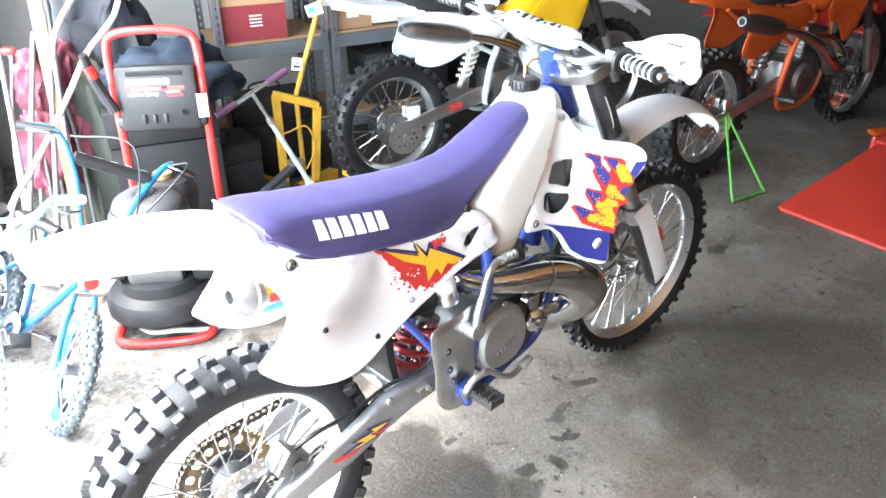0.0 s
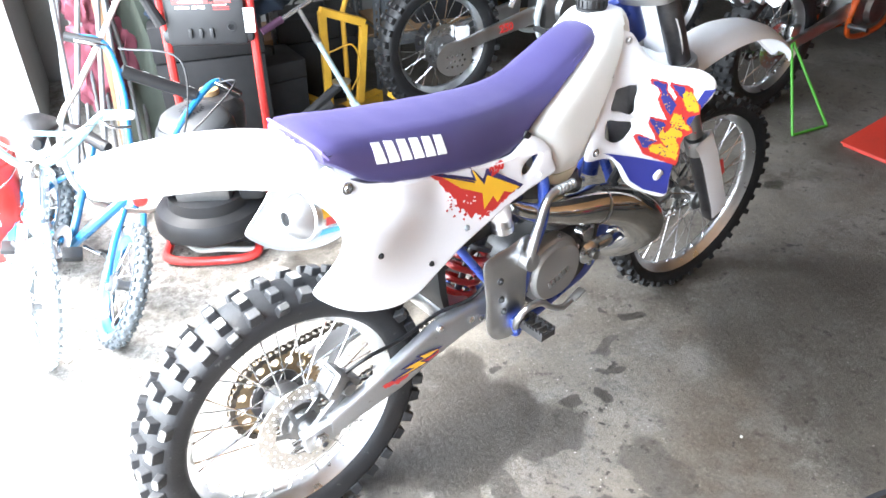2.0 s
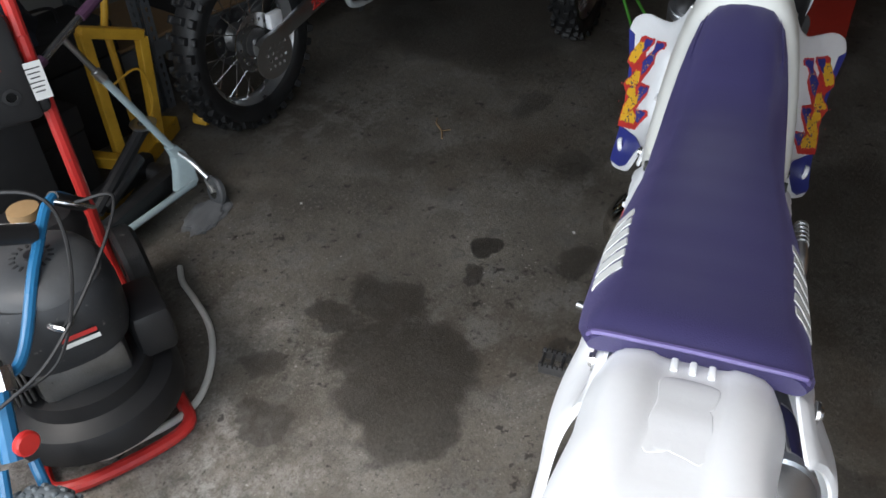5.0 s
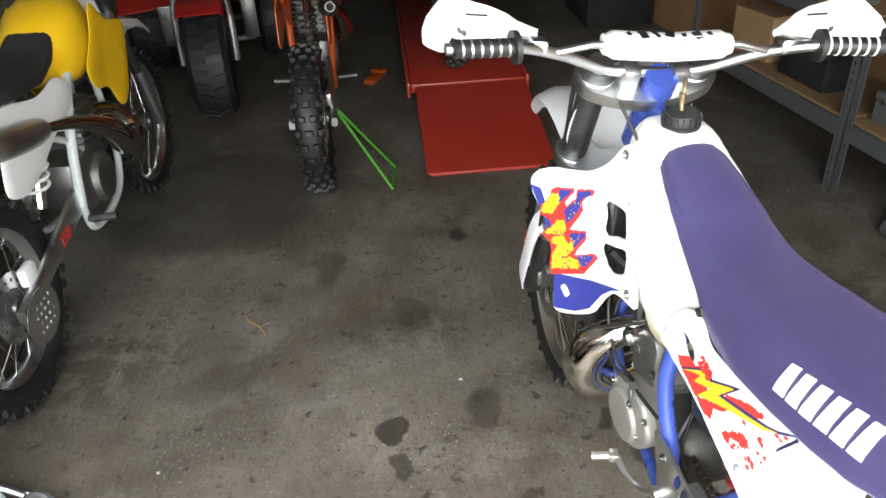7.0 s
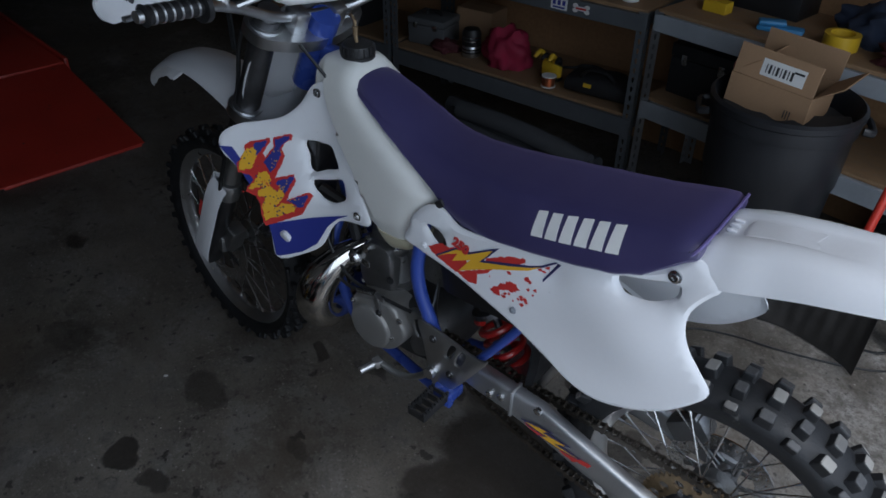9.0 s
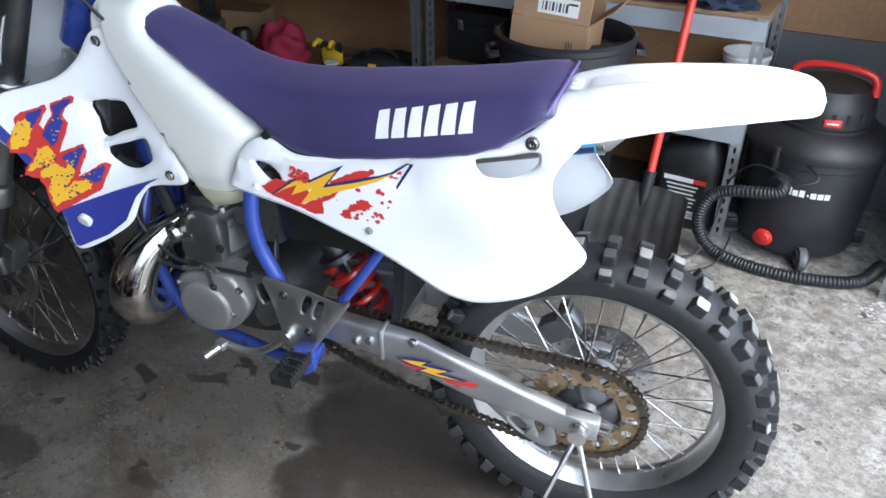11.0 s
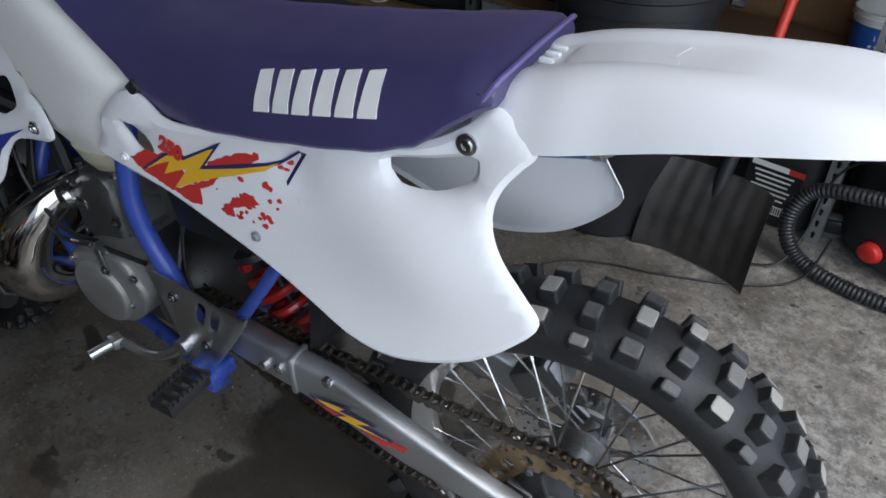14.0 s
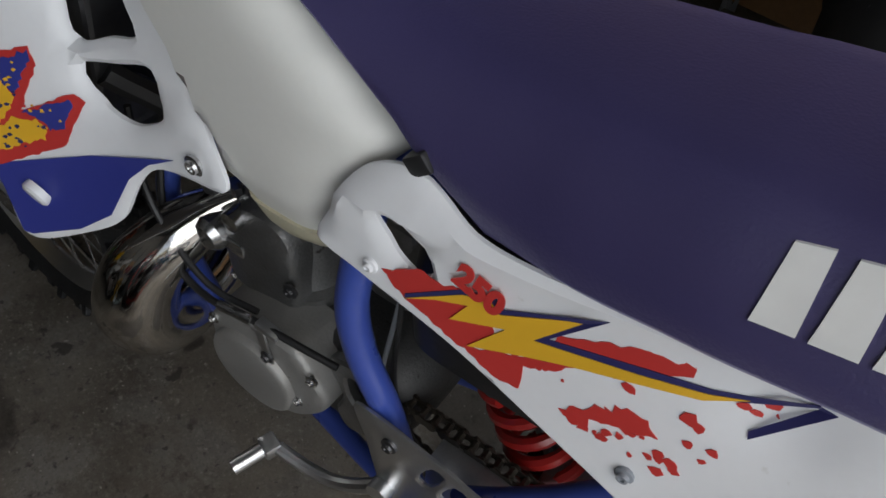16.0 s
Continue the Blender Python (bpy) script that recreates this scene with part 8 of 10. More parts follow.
    lathe(bm, [(0, 0), (0.032, 0), (0.034, 0.01), (0.028, 0.05), (0, 0.05)], F @ pose(R * 0.97, 0.02, 0.345, 0, 0, -90), 24)
    part("hose_collar", bm, BLACK, root)
    bm = bmesh.new()
    tube(bm, [(0.02, 0.19, 0.45), (-0.06, 0.24, 0.40), (-0.02, 0.26, 0.38), (0.12, 0.23, 0.40), (0.20, 0.20, 0.30), (0.215, 0.26, 0.10), (0.24, 0.33, 0.02), (0.33, 0.37, 0.006), (0.46, 0.34, 0.006), (0.60, 0.33, 0.006)], 0.004, 6)
    part("power_cord", bm, BLACK, root)


shop_vac(GARAGE @ pose(-0.115, -1.475, 0, 0, 0, 0) @ Matrix.Diagonal((1, 1, 0.86, 1)))

# --- door track and its bracket ---
track = empty("door_track", GARAGE @ pose(-0.47, -1.275, 0), "galvanised vertical garage door track with bolts", "door track")
bm = bmesh.new()
block(bm, (0.075, 0.003, 2.1), Matrix.Translation((0, 0, 1.055)), 0.001, 1)
block(bm, (0.003, 0.03, 2.1), Matrix.Translation((0.037, 0.015, 1.055)), 0.001, 1)
part("angle", bm, GALV, track, smooth=0)
bm = bmesh.new()
block(bm, (0.003, 0.045, 2.05), Matrix.Translation((-0.03, 0.025, 1.03)), 0.001, 1)
block(bm, (0.02, 0.003, 2.05), Matrix.Translation((-0.02, 0.048, 1.03)), 0.001, 1)
part("channel", bm, GALV, track, smooth=0)
for z in (0.12, 0.8, 1.5):
    bm = bmesh.new()
    block(bm, (0.05, 0.004, 0.035), Matrix.Translation((-0.055, 0.004, z)), 0.001, 1)
    br = part("bracket", bm, GALV, track, smooth=0)
    bm = bmesh.new()
    lathe(bm, [(0, 0), (0.007, 0), (0.006, 0.006), (0, 0.007)], Matrix.Translation((-0.06, 0.006, z)), 6)
    part("bolt", bm, STEEL, br)
for z in (0.15, 0.165, 0.18, 0.42, 0.9):
    bm = bmesh.new()
    lathe(bm, [(0, 0), (0.005, 0), (0.005, 0.001), (0, 0.0012)], Matrix.Translation((0.008, 0.002, z)), 10)
    part("bolt_hole", bm, SOFTBLACK, track)
# crumbs of plaster by the track
bm = bmesh.new()
rnd = random.Random(12)
for k in range(170):
    r = 0.0012 + 0.004 * rnd.random() ** 3
    u, v = rnd.gauss(-0.45, 0.055), rnd.gauss(-1.16, 0.05)
    made = bmesh.ops.create_icosphere(bm, subdivisions=1, radius=r, matrix=Matrix.Translation((u, v, r * 0.4)) @ Matrix.Diagonal((1.6, rnd.uniform(0.6, 1.4), 0.4, 1)))
thing("plaster_crumbs", bm, PAVING, GARAGE, "crumbs of white plaster on the floor by the track", "crumbs", smooth=0, kind="stuff")
# added panel that darkens the lower wall behind the vacuum
bm = bmesh.new()
block(bm, (0.62, 0.02, 0.62), pose(-1.58, 0.012, 0.311))
structure("dark_wall_panel", bm, HAZEGREY, "added dark panel over the lower plywood wall", "wall board", pose(0.95, -2.03, 0, 0, 0, -10))


# --- extension cord on the floor ---
def extension_cord():
    root = empty("extension_cord", Matrix(), "thin black extension cord with a red plug", "cord")
    bm = bmesh.new()
    tube(bm, [(0.407, -0.795, 0.006), (0.36, -0.86, 0.005), (0.33, -0.886, 0.005), (0.215, -0.929, 0.005), (0.11, -0.948, 0.005), (-0.086, -1.007, 0.005), (-0.19, -1.06, 0.005), (-0.25, -1.11, 0.02), (-0.285, -1.17, 0.12)], 0.0035, 6)
    part("cord", bm, BLACK, root, smooth=60)
    bm = bmesh.new()
    block(bm, (0.045, 0.022, 0.018), pose(0.415, -0.785, 0.010, 0, 0, 40), 0.005)
    part("plug", bm, REDPLASTIC, root)


extension_cord()


# ---- the other side of the garage ----
REDTUBE = mat("red_tube_paint", (0.55, 0.035, 0.03), 0.35, vary=0.12, scale=14, coat=0.3, speck=(0.16, 0.10, 0.09), speck_amount=0.02)
RAMPRED = mat("red_lift_paint", (0.42, 0.035, 0.022), 0.38, vary=0.2, scale=5, bump=0.08, coat=0.3, speck=(0.12, 0.05, 0.04), speck_amount=0.04)
YELLOWTUBE = mat("yellow_tube_paint", (0.58, 0.33, 0.03), 0.45, vary=0.2, scale=10, speck=(0.16, 0.10, 0.05), speck_amount=0.05)
TEAL = mat("pale_teal_paint", (0.28, 0.47, 0.50), 0.4, vary=0.12, scale=12, coat=0.2)
GREYRAG = mat("grey_rag_cloth", (0.16, 0.165, 0.17), 0.9, vary=0.3, scale=14, bump=0.3, fine=260)
SCOOTERPAINT = mat("pale_blue_scooter_paint", (0.40, 0.50, 0.52), 0.42, vary=0.14, scale=12)
BMXBLUE = mat("bright_blue_paint", (0.022, 0.15, 0.32), 0.32, vary=0.12, coat=0.4)
PALEWHITE = mat("chalky_white_paint", (0.50, 0.54, 0.55), 0.45, vary=0.1)
GREENPAINT = mat("green_wire_paint", (0.07, 0.30, 0.03), 0.4, vary=0.12)
ORANGE = mat("orange_plastic", (0.50, 0.085, 0.012), 0.38, vary=0.08)
MOTOYELLOW = mat("yellow_bike_plastic", (0.72, 0.43, 0.015), 0.36, vary=0.06)
ATVRED = mat("faded_red_plastic", (0.42, 0.02, 0.015), 0.42, vary=0.15)
PURPLEGRIP = mat("purple_grip_rubber", (0.09, 0.035, 0.08), 0.7, vary=0.2)
ENGINEGREY = mat("dark_grey_engine_plastic", (0.022, 0.0235, 0.026), 0.5, vary=0.25, scale=14, bump=0.1, speck=(0.14, 0.13, 0.12), speck_amount=0.05)
COVERGREY = mat("grey_recoil_cover", (0.055, 0.057, 0.06), 0.5, vary=0.2, scale=14, bump=0.1)
PINKCLOTH = mat("faded_pink_cloth", (0.21, 0.055, 0.08), 0.85, vary=0.25, scale=10, bump=0.3, fine=250)
OLIVE = mat("grey_green_cloth", (0.045, 0.055, 0.042), 0.9, vary=0.3, scale=10, bump=0.3, fine=250)
GREYTUBE = mat("grey_tube", (0.16, 0.165, 0.17), 0.45, 0.4, vary=0.15)
HOSEWHITE = mat("off_white_hose", (0.60, 0.59, 0.55), 0.5, vary=0.12, scale=15)
BOXRED = mat("dark_red_printed_card", (0.17, 0.015, 0.02), 0.6, vary=0.12)
GREYTYRE = mat("grey_bike_tyre", (0.10, 0.115, 0.125), 0.75, vary=0.2, scale=20, bump=0.25)


def rod(name, pts, r, material, parent, label="", seg=10, smooth=True):
    bm = bmesh.new()
    tube(bm, pts, r, seg, 0.02, smooth)
    return part(name, bm, material, parent, label)


def plate(name, outline, y0, y1, material, parent, label="", bevel=0.003):
    bm = bmesh.new()
    slab(bm, [tuple(p) for p in spline(outline, 0.02, True)], y0, y1)
    return part(name, bm, material, parent, label)


# --- pressure washer ---
def pressure_washer():
    root = empty("pressure_washer", GARAGE @ pose(0.08, 1.47, 0, 0, 0, -20), "red tube-framed pressure washer with black engine", "pressure washer")
    w = 0.165
    for s in (-1, 1):
        rod("side_tube", [(s * w, -0.26, 0.028), (s * w, 0.0, 0.05), (s * w, 0.20, 0.09), (s * w, 0.255, 0.16), (s * w, 0.275, 0.45), (s * w, 0.30, 0.80)], 0.0165, REDTUBE, root)
    rod("handle", [(-w, 0.30, 0.78), (-w, 0.312, 0.90), (-w * 0.93, 0.318, 0.955), (-w * 0.7, 0.322, 0.975), (w * 0.7, 0.322, 0.975), (w * 0.93, 0.318, 0.955), (w, 0.312, 0.90), (w, 0.30, 0.78)], 0.0165, REDTUBE, root)
    rod("foot_bar", [(-w, -0.25, 0.028), (-w * 0.98, -0.30, 0.024), (-w * 0.7, -0.325, 0.022), (w * 0.7, -0.325, 0.022), (w * 0.98, -0.30, 0.024), (w, -0.25, 0.028)], 0.0165, REDTUBE, root)
    bm = bmesh.new()
    block(bm, (0.30, 0.50, 0.04), pose(0, -0.03, 0.09, 3), 0.01)
    part("base_plate", bm, BLACK, root)
    bm = bmesh.new()
    lathe(bm, [(0, 0.10), (0.19, 0.10), (0.205, 0.112), (0.205, 0.15), (0.19, 0.175), (0.15, 0.19), (0.145, 0.23), (0, 0.235)], pose(0, -0.17, 0) @ UPY, 44)
    part("engine_base", bm, BLACK, root, "round black engine base")
    bm = bmesh.new()
    block(bm, (0.20, 0.20, 0.12), pose(0.0, -0.17, 0.27), 0.03)
    for k in range(5):
        block(bm, (0.006, 0.18, 0.10), pose(-0.108 - 0.010 * k, -0.17, 0.30), 0.002, 1)
    part("crankcase", bm, CAST, root, "oily cast crankcase with fins")
    bm = bmesh.new()
    secs = []
    for z, a, b, dy in ((0.315, 0.105, 0.10, 0.0), (0.325, 0.128, 0.122, 0.0), (0.36, 0.137, 0.132, 0.0), (0.43, 0.137, 0.133, 0.002), (0.475, 0.130, 0.127, 0.004), (0.492, 0.118, 0.115, 0.005)):
        secs.append([(x, y + dy, z) for x, y in oval(0, -0.17, a, b, 40, 2.5)])
    loft(bm, secs)
    engine = part("engine_cover", bm, ENGINEGREY, root)
    top = pose(0, -0.166, 0.489, 5)
    bm = bmesh.new()
    lathe(bm, [(0, 0), (0.116, 0), (0.119, 0.008), (0.112, 0.022), (0.085, 0.040), (0.045, 0.050), (0, 0.052)], top @ UPY, 44)
    fan = part("recoil_cover", bm, COVERGREY, engine)
    for ring, (r0, r1, n, z, tilt) in enumerate([(0.030, 0.056, 16, 0.0465, 0.22), (0.062, 0.084, 24, 0.037, 0.45), (0.090, 0.106, 34, 0.0235, 0.68)]):
        for k in range(n):
            if ring == 2 and 0.45 < k / n < 0.62:
                continue
            bm = bmesh.new()
            block(bm, (r1 - r0, 0.0065, 0.005), top @ Matrix.Rotation(2 * math.pi * k / n, 4, "Z") @ Matrix.Translation(((r0 + r1) / 2, 0, z + 0.001)) @ Matrix.Rotation(tilt, 4, "Y"), 0.0008, 1)
            part("louvre", bm, SOFTBLACK, fan, smooth=0)
    bm = bmesh.new()
    lathe(bm, [(0, 0.046), (0.016, 0.046), (0.014, 0.058), (0, 0.059)], top @ UPY, 16)
    part("hub_cap", bm, BLACK, fan)
    bm = bmesh.new()
    tube(bm, [(-0.02, -0.293, 0.455), (0.0, -0.318, 0.452), (0.02, -0.293, 0.455)], 0.008, 8)
    part("pull_handle", bm, STEEL, engine, "pull cord handle")
    # printed bars on the engine cover
    for k, (mm, wd) in enumerate([(RED, 0.07), (PAPER, 0.075)]):
        bm = bmesh.new()
        block(bm, (wd, 0.001, 0.011), pose(0.02, -0.3022, 0.412 - 0.018 * k, 0, 0, 0))
        part("print_bar", bm, mm, engine, smooth=0)
    bm = bmesh.new()
    block(bm, (0.09, 0.15, 0.13), pose(0.165, -0.17, 0.275), 0.02)
    part("air_filter_box", bm, BLACK, root)
    bm = bmesh.new()
    block(bm, (0.06, 0.12, 0.09), pose(-0.182, -0.16, 0.30), 0.012)
    muffler = part("muffler", bm, DARKSTEEL, root)
    for k in range(5):
        bm = bmesh.new()
        block(bm, (0.004, 0.08, 0.008), pose(-0.213, -0.16, 0.27 + 0.016 * k))
        part("slot", bm, SOFTBLACK, muffler, smooth=0)
    bm = bmesh.new()
    secs = [[(x, y, z) for x, y in oval(0.02, 0.03, a, b, 28, 2.6)] for z, a, b in ((0.36, 0.09, 0.06), (0.38, 0.11, 0.075), (0.46, 0.115, 0.08), (0.50, 0.09, 0.06), (0.51, 0.06, 0.04))]
    loft(bm, secs)
    tank = part("fuel_tank", bm, BLACK, root)
    bm = bmesh.new()
    lathe(bm, [(0, 0.505), (0.034, 0.505), (0.036, 0.515), (0.034, 0.53), (0, 0.533)], pose(0.02, 0.03, 0) @ UPY, 20)
    part("fuel_cap", bm, TAN, tank)
    bm = bmesh.new()
    block(bm, (0.16, 0.14, 0.12), pose(0, 0.12, 0.18), 0.02)
    part("pump", bm, DARKSTEEL, root)
    for s in (-1, 1):
        bm = bmesh.new()
        lathe(bm, [(0.02, -0.03), (0.11, -0.032), (0.125, -0.02), (0.125, 0.02), (0.11, 0.032), (0.02, 0.03)], pose(s * 0.215, 0.22, 0.125, 0, 0, 90), 32, closed=True)
        wl = part("wheel", bm, RUBBER, root)
        bm = bmesh.new()
        lathe(bm, [(0, -0.02), (0.075, -0.025), (0.08, -0.03), (0.08, 0.03), (0.075, 0.025), (0, 0.02)], pose(s * 0.215, 0.22, 0.125, 0, 0, 90), 28)
        part("rim", bm, REDPLASTIC, wl)
    # control panel
    P = pose(0, 0.285, 0.735, -8)
    bm = bmesh.new()
    block(bm, (0.30, 0.06, 0.25), P, 0.018)
    block(bm, (0.34, 0.05, 0.05), P @ Matrix.Translation((0, 0.004, -0.09)), 0.015)
    panel = part("control_panel", bm, BLACK, root)
    bm = bmesh.new()
    block(bm, (0.21, 0.012, 0.02), P @ Matrix.Translation((0, -0.027, 0.095)), 0.004)
    part("slot", bm, SOFTBLACK, panel)
    for k in range(6):
        bm = bmesh.new()
        block(bm, (0.0215, 0.001, 0.021), P @ Matrix.Translation((-0.098 + 0.0275 * k, -0.0306, 0.064)))
        part("print_block", bm, PAPER, panel, smooth=0)
    for x, z, wd, h, mm in [(-0.005, 0.038, 0.215, 0.015, REDPLASTIC), (-0.045, 0.0375, 0.09, 0.007, PAPER), (-0.078, 0.017, 0.052, 0.009, PAPER), (0.065, 0.017, 0.06, 0.002, REDPLASTIC), (0.065, 0.008, 0.06, 0.002, REDPLASTIC), (0.06, 0.024, 0.05, 0.003, PAPER)]:
        bm = bmesh.new()
        block(bm, (wd, 0.001, h), P @ Matrix.Translation((x, -0.0308 - (0.0008 if h == 0.007 else 0), z)))
        part("print_bar", bm, mm, panel, smooth=0)
    upright = P @ Matrix.Rotation(radians(90), 4, "X")
    for words, x, z, size, ink in (("PSI", 0.030, 0.0325, 0.017, SOFTBLACK), ("2.2 GPM", -0.018, 0.0128, 0.013, PAPER)):
        word = digits(words, size, upright @ Matrix.Translation((x, z, 0.0315)), ink, panel, "printed lettering")
        word.name = "printed_word"
    lab = label_bars(panel, (0.045, 0.09), Matrix(), [(0, 0.03 - 0.011 * k, 0.034 - 0.006 * (k % 3), 0.003) for k in range(6)])
    lab.matrix_local = P @ pose(0.158, -0.024, -0.035, 0, 0, 6)
    bm = bmesh.new()
    lathe(bm, [(0, 0), (0.018, 0), (0.02, 0.004), (0.012, 0.005), (0.011, -0.006), (0, -0.006)], P @ pose(0.095, -0.03, -0.055, 0, 0, 180), 20)
    part("knob", bm, SOFTBLACK, panel)
    for x in (-0.06, -0.02, 0.02):
        bm = bmesh.new()
        block(bm, (0.014, 0.02, 0.035), P @ Matrix.Translation((x, -0.03, -0.075)), 0.003)
        part("nozzle_holder", bm, BLACK, panel)
    # spray gun hooked at the side, with its white hose
    rod("gun_grip", [(-0.215, 0.20, 0.93), (-0.21, 0.22, 0.86), (-0.19, 0.235, 0.78), (-0.16, 0.24, 0.70)], [0.016, 0.018, 0.02, 0.022], BLACK, root)
    rod("gun_band", [(-0.212, 0.212, 0.885), (-0.202, 0.226, 0.84)], 0.0205, REDPLASTIC, root)


pressure_washer()


def hose(name, pts, r, material, label):
    bm = bmesh.new()
    tube(bm, [GARAGE @ Vector(p) for p in pts], r, 10, 0.02)
    return thing(name, bm, material, Matrix(), label, "hose")


hose("pressure_hose", [(0.50, 1.62, 0.012), (0.46, 1.56, 0.012), (0.43, 1.47, 0.012), (0.38, 1.35, 0.012), (0.30, 1.25, 0.012), (0.20, 1.18, 0.012), (0.12, 1.155, 0.03), (0.02, 1.16, 0.055), (-0.07, 1.19, 0.06), (-0.11, 1.25, 0.09)], 0.0095, HOSEWHITE, "off-white pressure hose curling on the floor")
hose("looped_hose", [(-0.16, 1.66, 0.93), (-0.125, 1.78, 1.0), (-0.03, 1.92, 1.1), (0.06, 1.95, 1.16), (0.13, 1.95, 1.14), (0.10, 1.93, 1.03), (-0.03, 1.9, 0.90), (-0.12, 1.88, 0.77), (-0.22, 1.75, 0.66), (-0.31, 1.6, 0.58), (-0.40, 1.42, 0.50), (-0.40, 1.38, 0.3), (-0.2, 1.62, 0.02), (-0.1, 1.75, 0.012)], 0.011, HOSEWHITE, "long off-white hose looped over the washer")


# --- children's bikes ---
def kid_wheel(parent, m, R, tyre_mat, rim_mat):
    rows = [[(0.0, 0.008, 0.008, 0, 0), (0.016, 0.006, 0.007, 0, 0.6)], [(0.008, 0.006, 0.006, 0, 0.2), (0.018, 0.006, 0.007, 0, 0.7)]]
    return wheel(parent, m, R, R - 0.045, 0.05, 44, rows, 0.02, 0.035, 20, 5, rim_mat, tyre_mat, 0.004)


def kid_bike(m, frame, bars, tyre_mat, rim_mat, steer, label, pad=None, rise=0.0, back=0.0):
    root = empty("childs_bicycle", m, label, "bicycle", "children's bicycles by the door")
    R, wb = 0.2, 0.62
    S = Matrix.Translation((0.47, 0, 0.55)) @ Matrix.Rotation(radians(steer), 4, Vector((-0.34, 0, 0.94))) @ Matrix.Translation((-0.47, 0, -0.55))
    kid_wheel(root, Matrix.Translation((0, 0, R)), R, tyre_mat, rim_mat)
    kid_wheel(root, S @ Matrix.Translation((wb, 0, R)), R, tyre_mat, rim_mat)
    rod("top_tube", [(0.17, 0, 0.46), (0.44, 0, 0.50)], 0.014, frame, root)
    rod("down_tube", [(0.455, 0, 0.45), (0.27, 0, 0.20)], 0.017, frame, root)
    rod("seat_tube", [(0.15, 0, 0.53), (0.26, 0, 0.20)], 0.014, frame, root)
    rod("head_tube", [(0.495, 0, 0.42), (0.45, 0, 0.545)], 0.019, frame, root)
    for s in (1, -1):
        rod("chain_stay", [(0.25, s * 0.02, 0.2), (0.12, s * 0.045, 0.2), (0, s * 0.05, R)], 0.009, frame, root)
        rod("seat_stay", [(0.17, s * 0.015, 0.45), (0.08, s * 0.045, 0.33), (0, s * 0.05, R)], 0.008, frame, root)
        fk = rod("fork_leg", [(0.50, s * 0.03, 0.41), (0.56, s * 0.045, 0.3), (wb, s * 0.048, R)], 0.011, frame, root)
        fk.matrix_local = S
        rod("crank", [(0.26, s * 0.05, 0.20), (0.26 + s * 0.09, s * 0.06, 0.17 + s * 0.04)], 0.007, STEEL, root)
        bm = bmesh.new()
        block(bm, (0.07, 0.06, 0.018), Matrix.Translation((0.26 + s * 0.09, s * 0.095, 0.17 + s * 0.04)), 0.004)
        part("pedal", bm, BLACK, root)
    bm = bmesh.new()
    lathe(bm, [(0.02, -0.002), (0.055, -0.002), (0.058, 0), (0.055, 0.002), (0.02, 0.002)], Matrix.Translation((0.26, -0.036, 0.2)), 28, closed=True)
    part("chainring", bm, DARKSTEEL, root)
    bm = bmesh.new()
    secs = [[(x, y, z) for y, z in oval(0, 0.545, wd, 0.02, 16, 2.4)] for x, wd in ((0.02, 0.03), (0.03, 0.055), (0.08, 0.06), (0.15, 0.03), (0.23, 0.022), (0.24, 0.012))]
    loft(bm, secs)
    part("saddle", bm, BLACK, root)
    hb = rod("handlebar", [(0.36, -0.29, 0.71 + rise), (0.40, -0.19, 0.72 + rise), (0.435, -0.11, 0.64 + rise * 0.75), (0.445, -0.03, 0.575), (0.445, 0.03, 0.575), (0.435, 0.11, 0.64 + rise * 0.75), (0.40, 0.19, 0.72 + rise), (0.36, 0.29, 0.71 + rise)], 0.0115, bars, root)
    hb.matrix_local = S @ Matrix.Translation((0.445, 0, 0.575)) @ Matrix.Rotation(radians(back), 4, "Y") @ Matrix.Translation((-0.445, 0, -0.575))
    cb = rod("crossbar", [(0.425, -0.13, 0.665 + rise * 0.9), (0.425, 0.13, 0.665 + rise * 0.9)], 0.008, bars, hb)
    for s in (1, -1):
        rod("grip", [(0.40, s * 0.19, 0.72 + rise), (0.36, s * 0.29, 0.71 + rise)], 0.0155, PAPER if pad is None else BLACK, hb)
        rod("brake_lever", [(0.42, s * 0.18, 0.71 + rise), (0.44, s * 0.21, 0.70 + rise), (0.42, s * 0.27, 0.695 + rise)], 0.005, STEEL, hb)
    rod("stem", [(0.455, 0, 0.54), (0.445, 0, 0.585)], 0.021, STEEL, hb)
    if pad:
        bm = bmesh.new()
        tube(bm, [(0.425, -0.12, 0.665 + rise * 0.9), (0.425, 0.12, 0.665 + rise * 0.9)], 0.021, 12, smooth=False)
        pd = part("bar_pad", bm, BLACK, hb, "black and white checkered pad")
        for k in range(9):
            for j in range(4):
                if (k + j) % 2:
                    a = radians(-15 + 38 * j)
                    bm = bmesh.new()
                    block(bm, (0.001, 0.0215, 0.0135), Matrix.Translation((0.425, -0.10 + 0.025 * k, 0.665 + rise * 0.9)) @ Matrix.Rotation(a, 4, "Y") @ Matrix.Translation((-0.0213, 0, 0)))
                    part("check", bm, PAPER, pd, smooth=0)
    rf = bmesh.new()
    lathe(rf, [(0, 0), (0.024, 0), (0.024, 0.01), (0.02, 0.014), (0, 0.014)], S @ pose(0.52, 0, 0.46, 0, 0, -90), 20)
    part("reflector", rf, REDPLASTIC if pad else PAPER, root)
    rod("brake_cable", [S @ Vector((0.43, 0.16, 0.70 + rise)), (0.56, 0.12, 0.74 + rise), (0.55, 0.0, 0.62), (0.46, -0.03, 0.5)], 0.0035, HOSEWHITE if not pad else BLACK, root, seg=6)
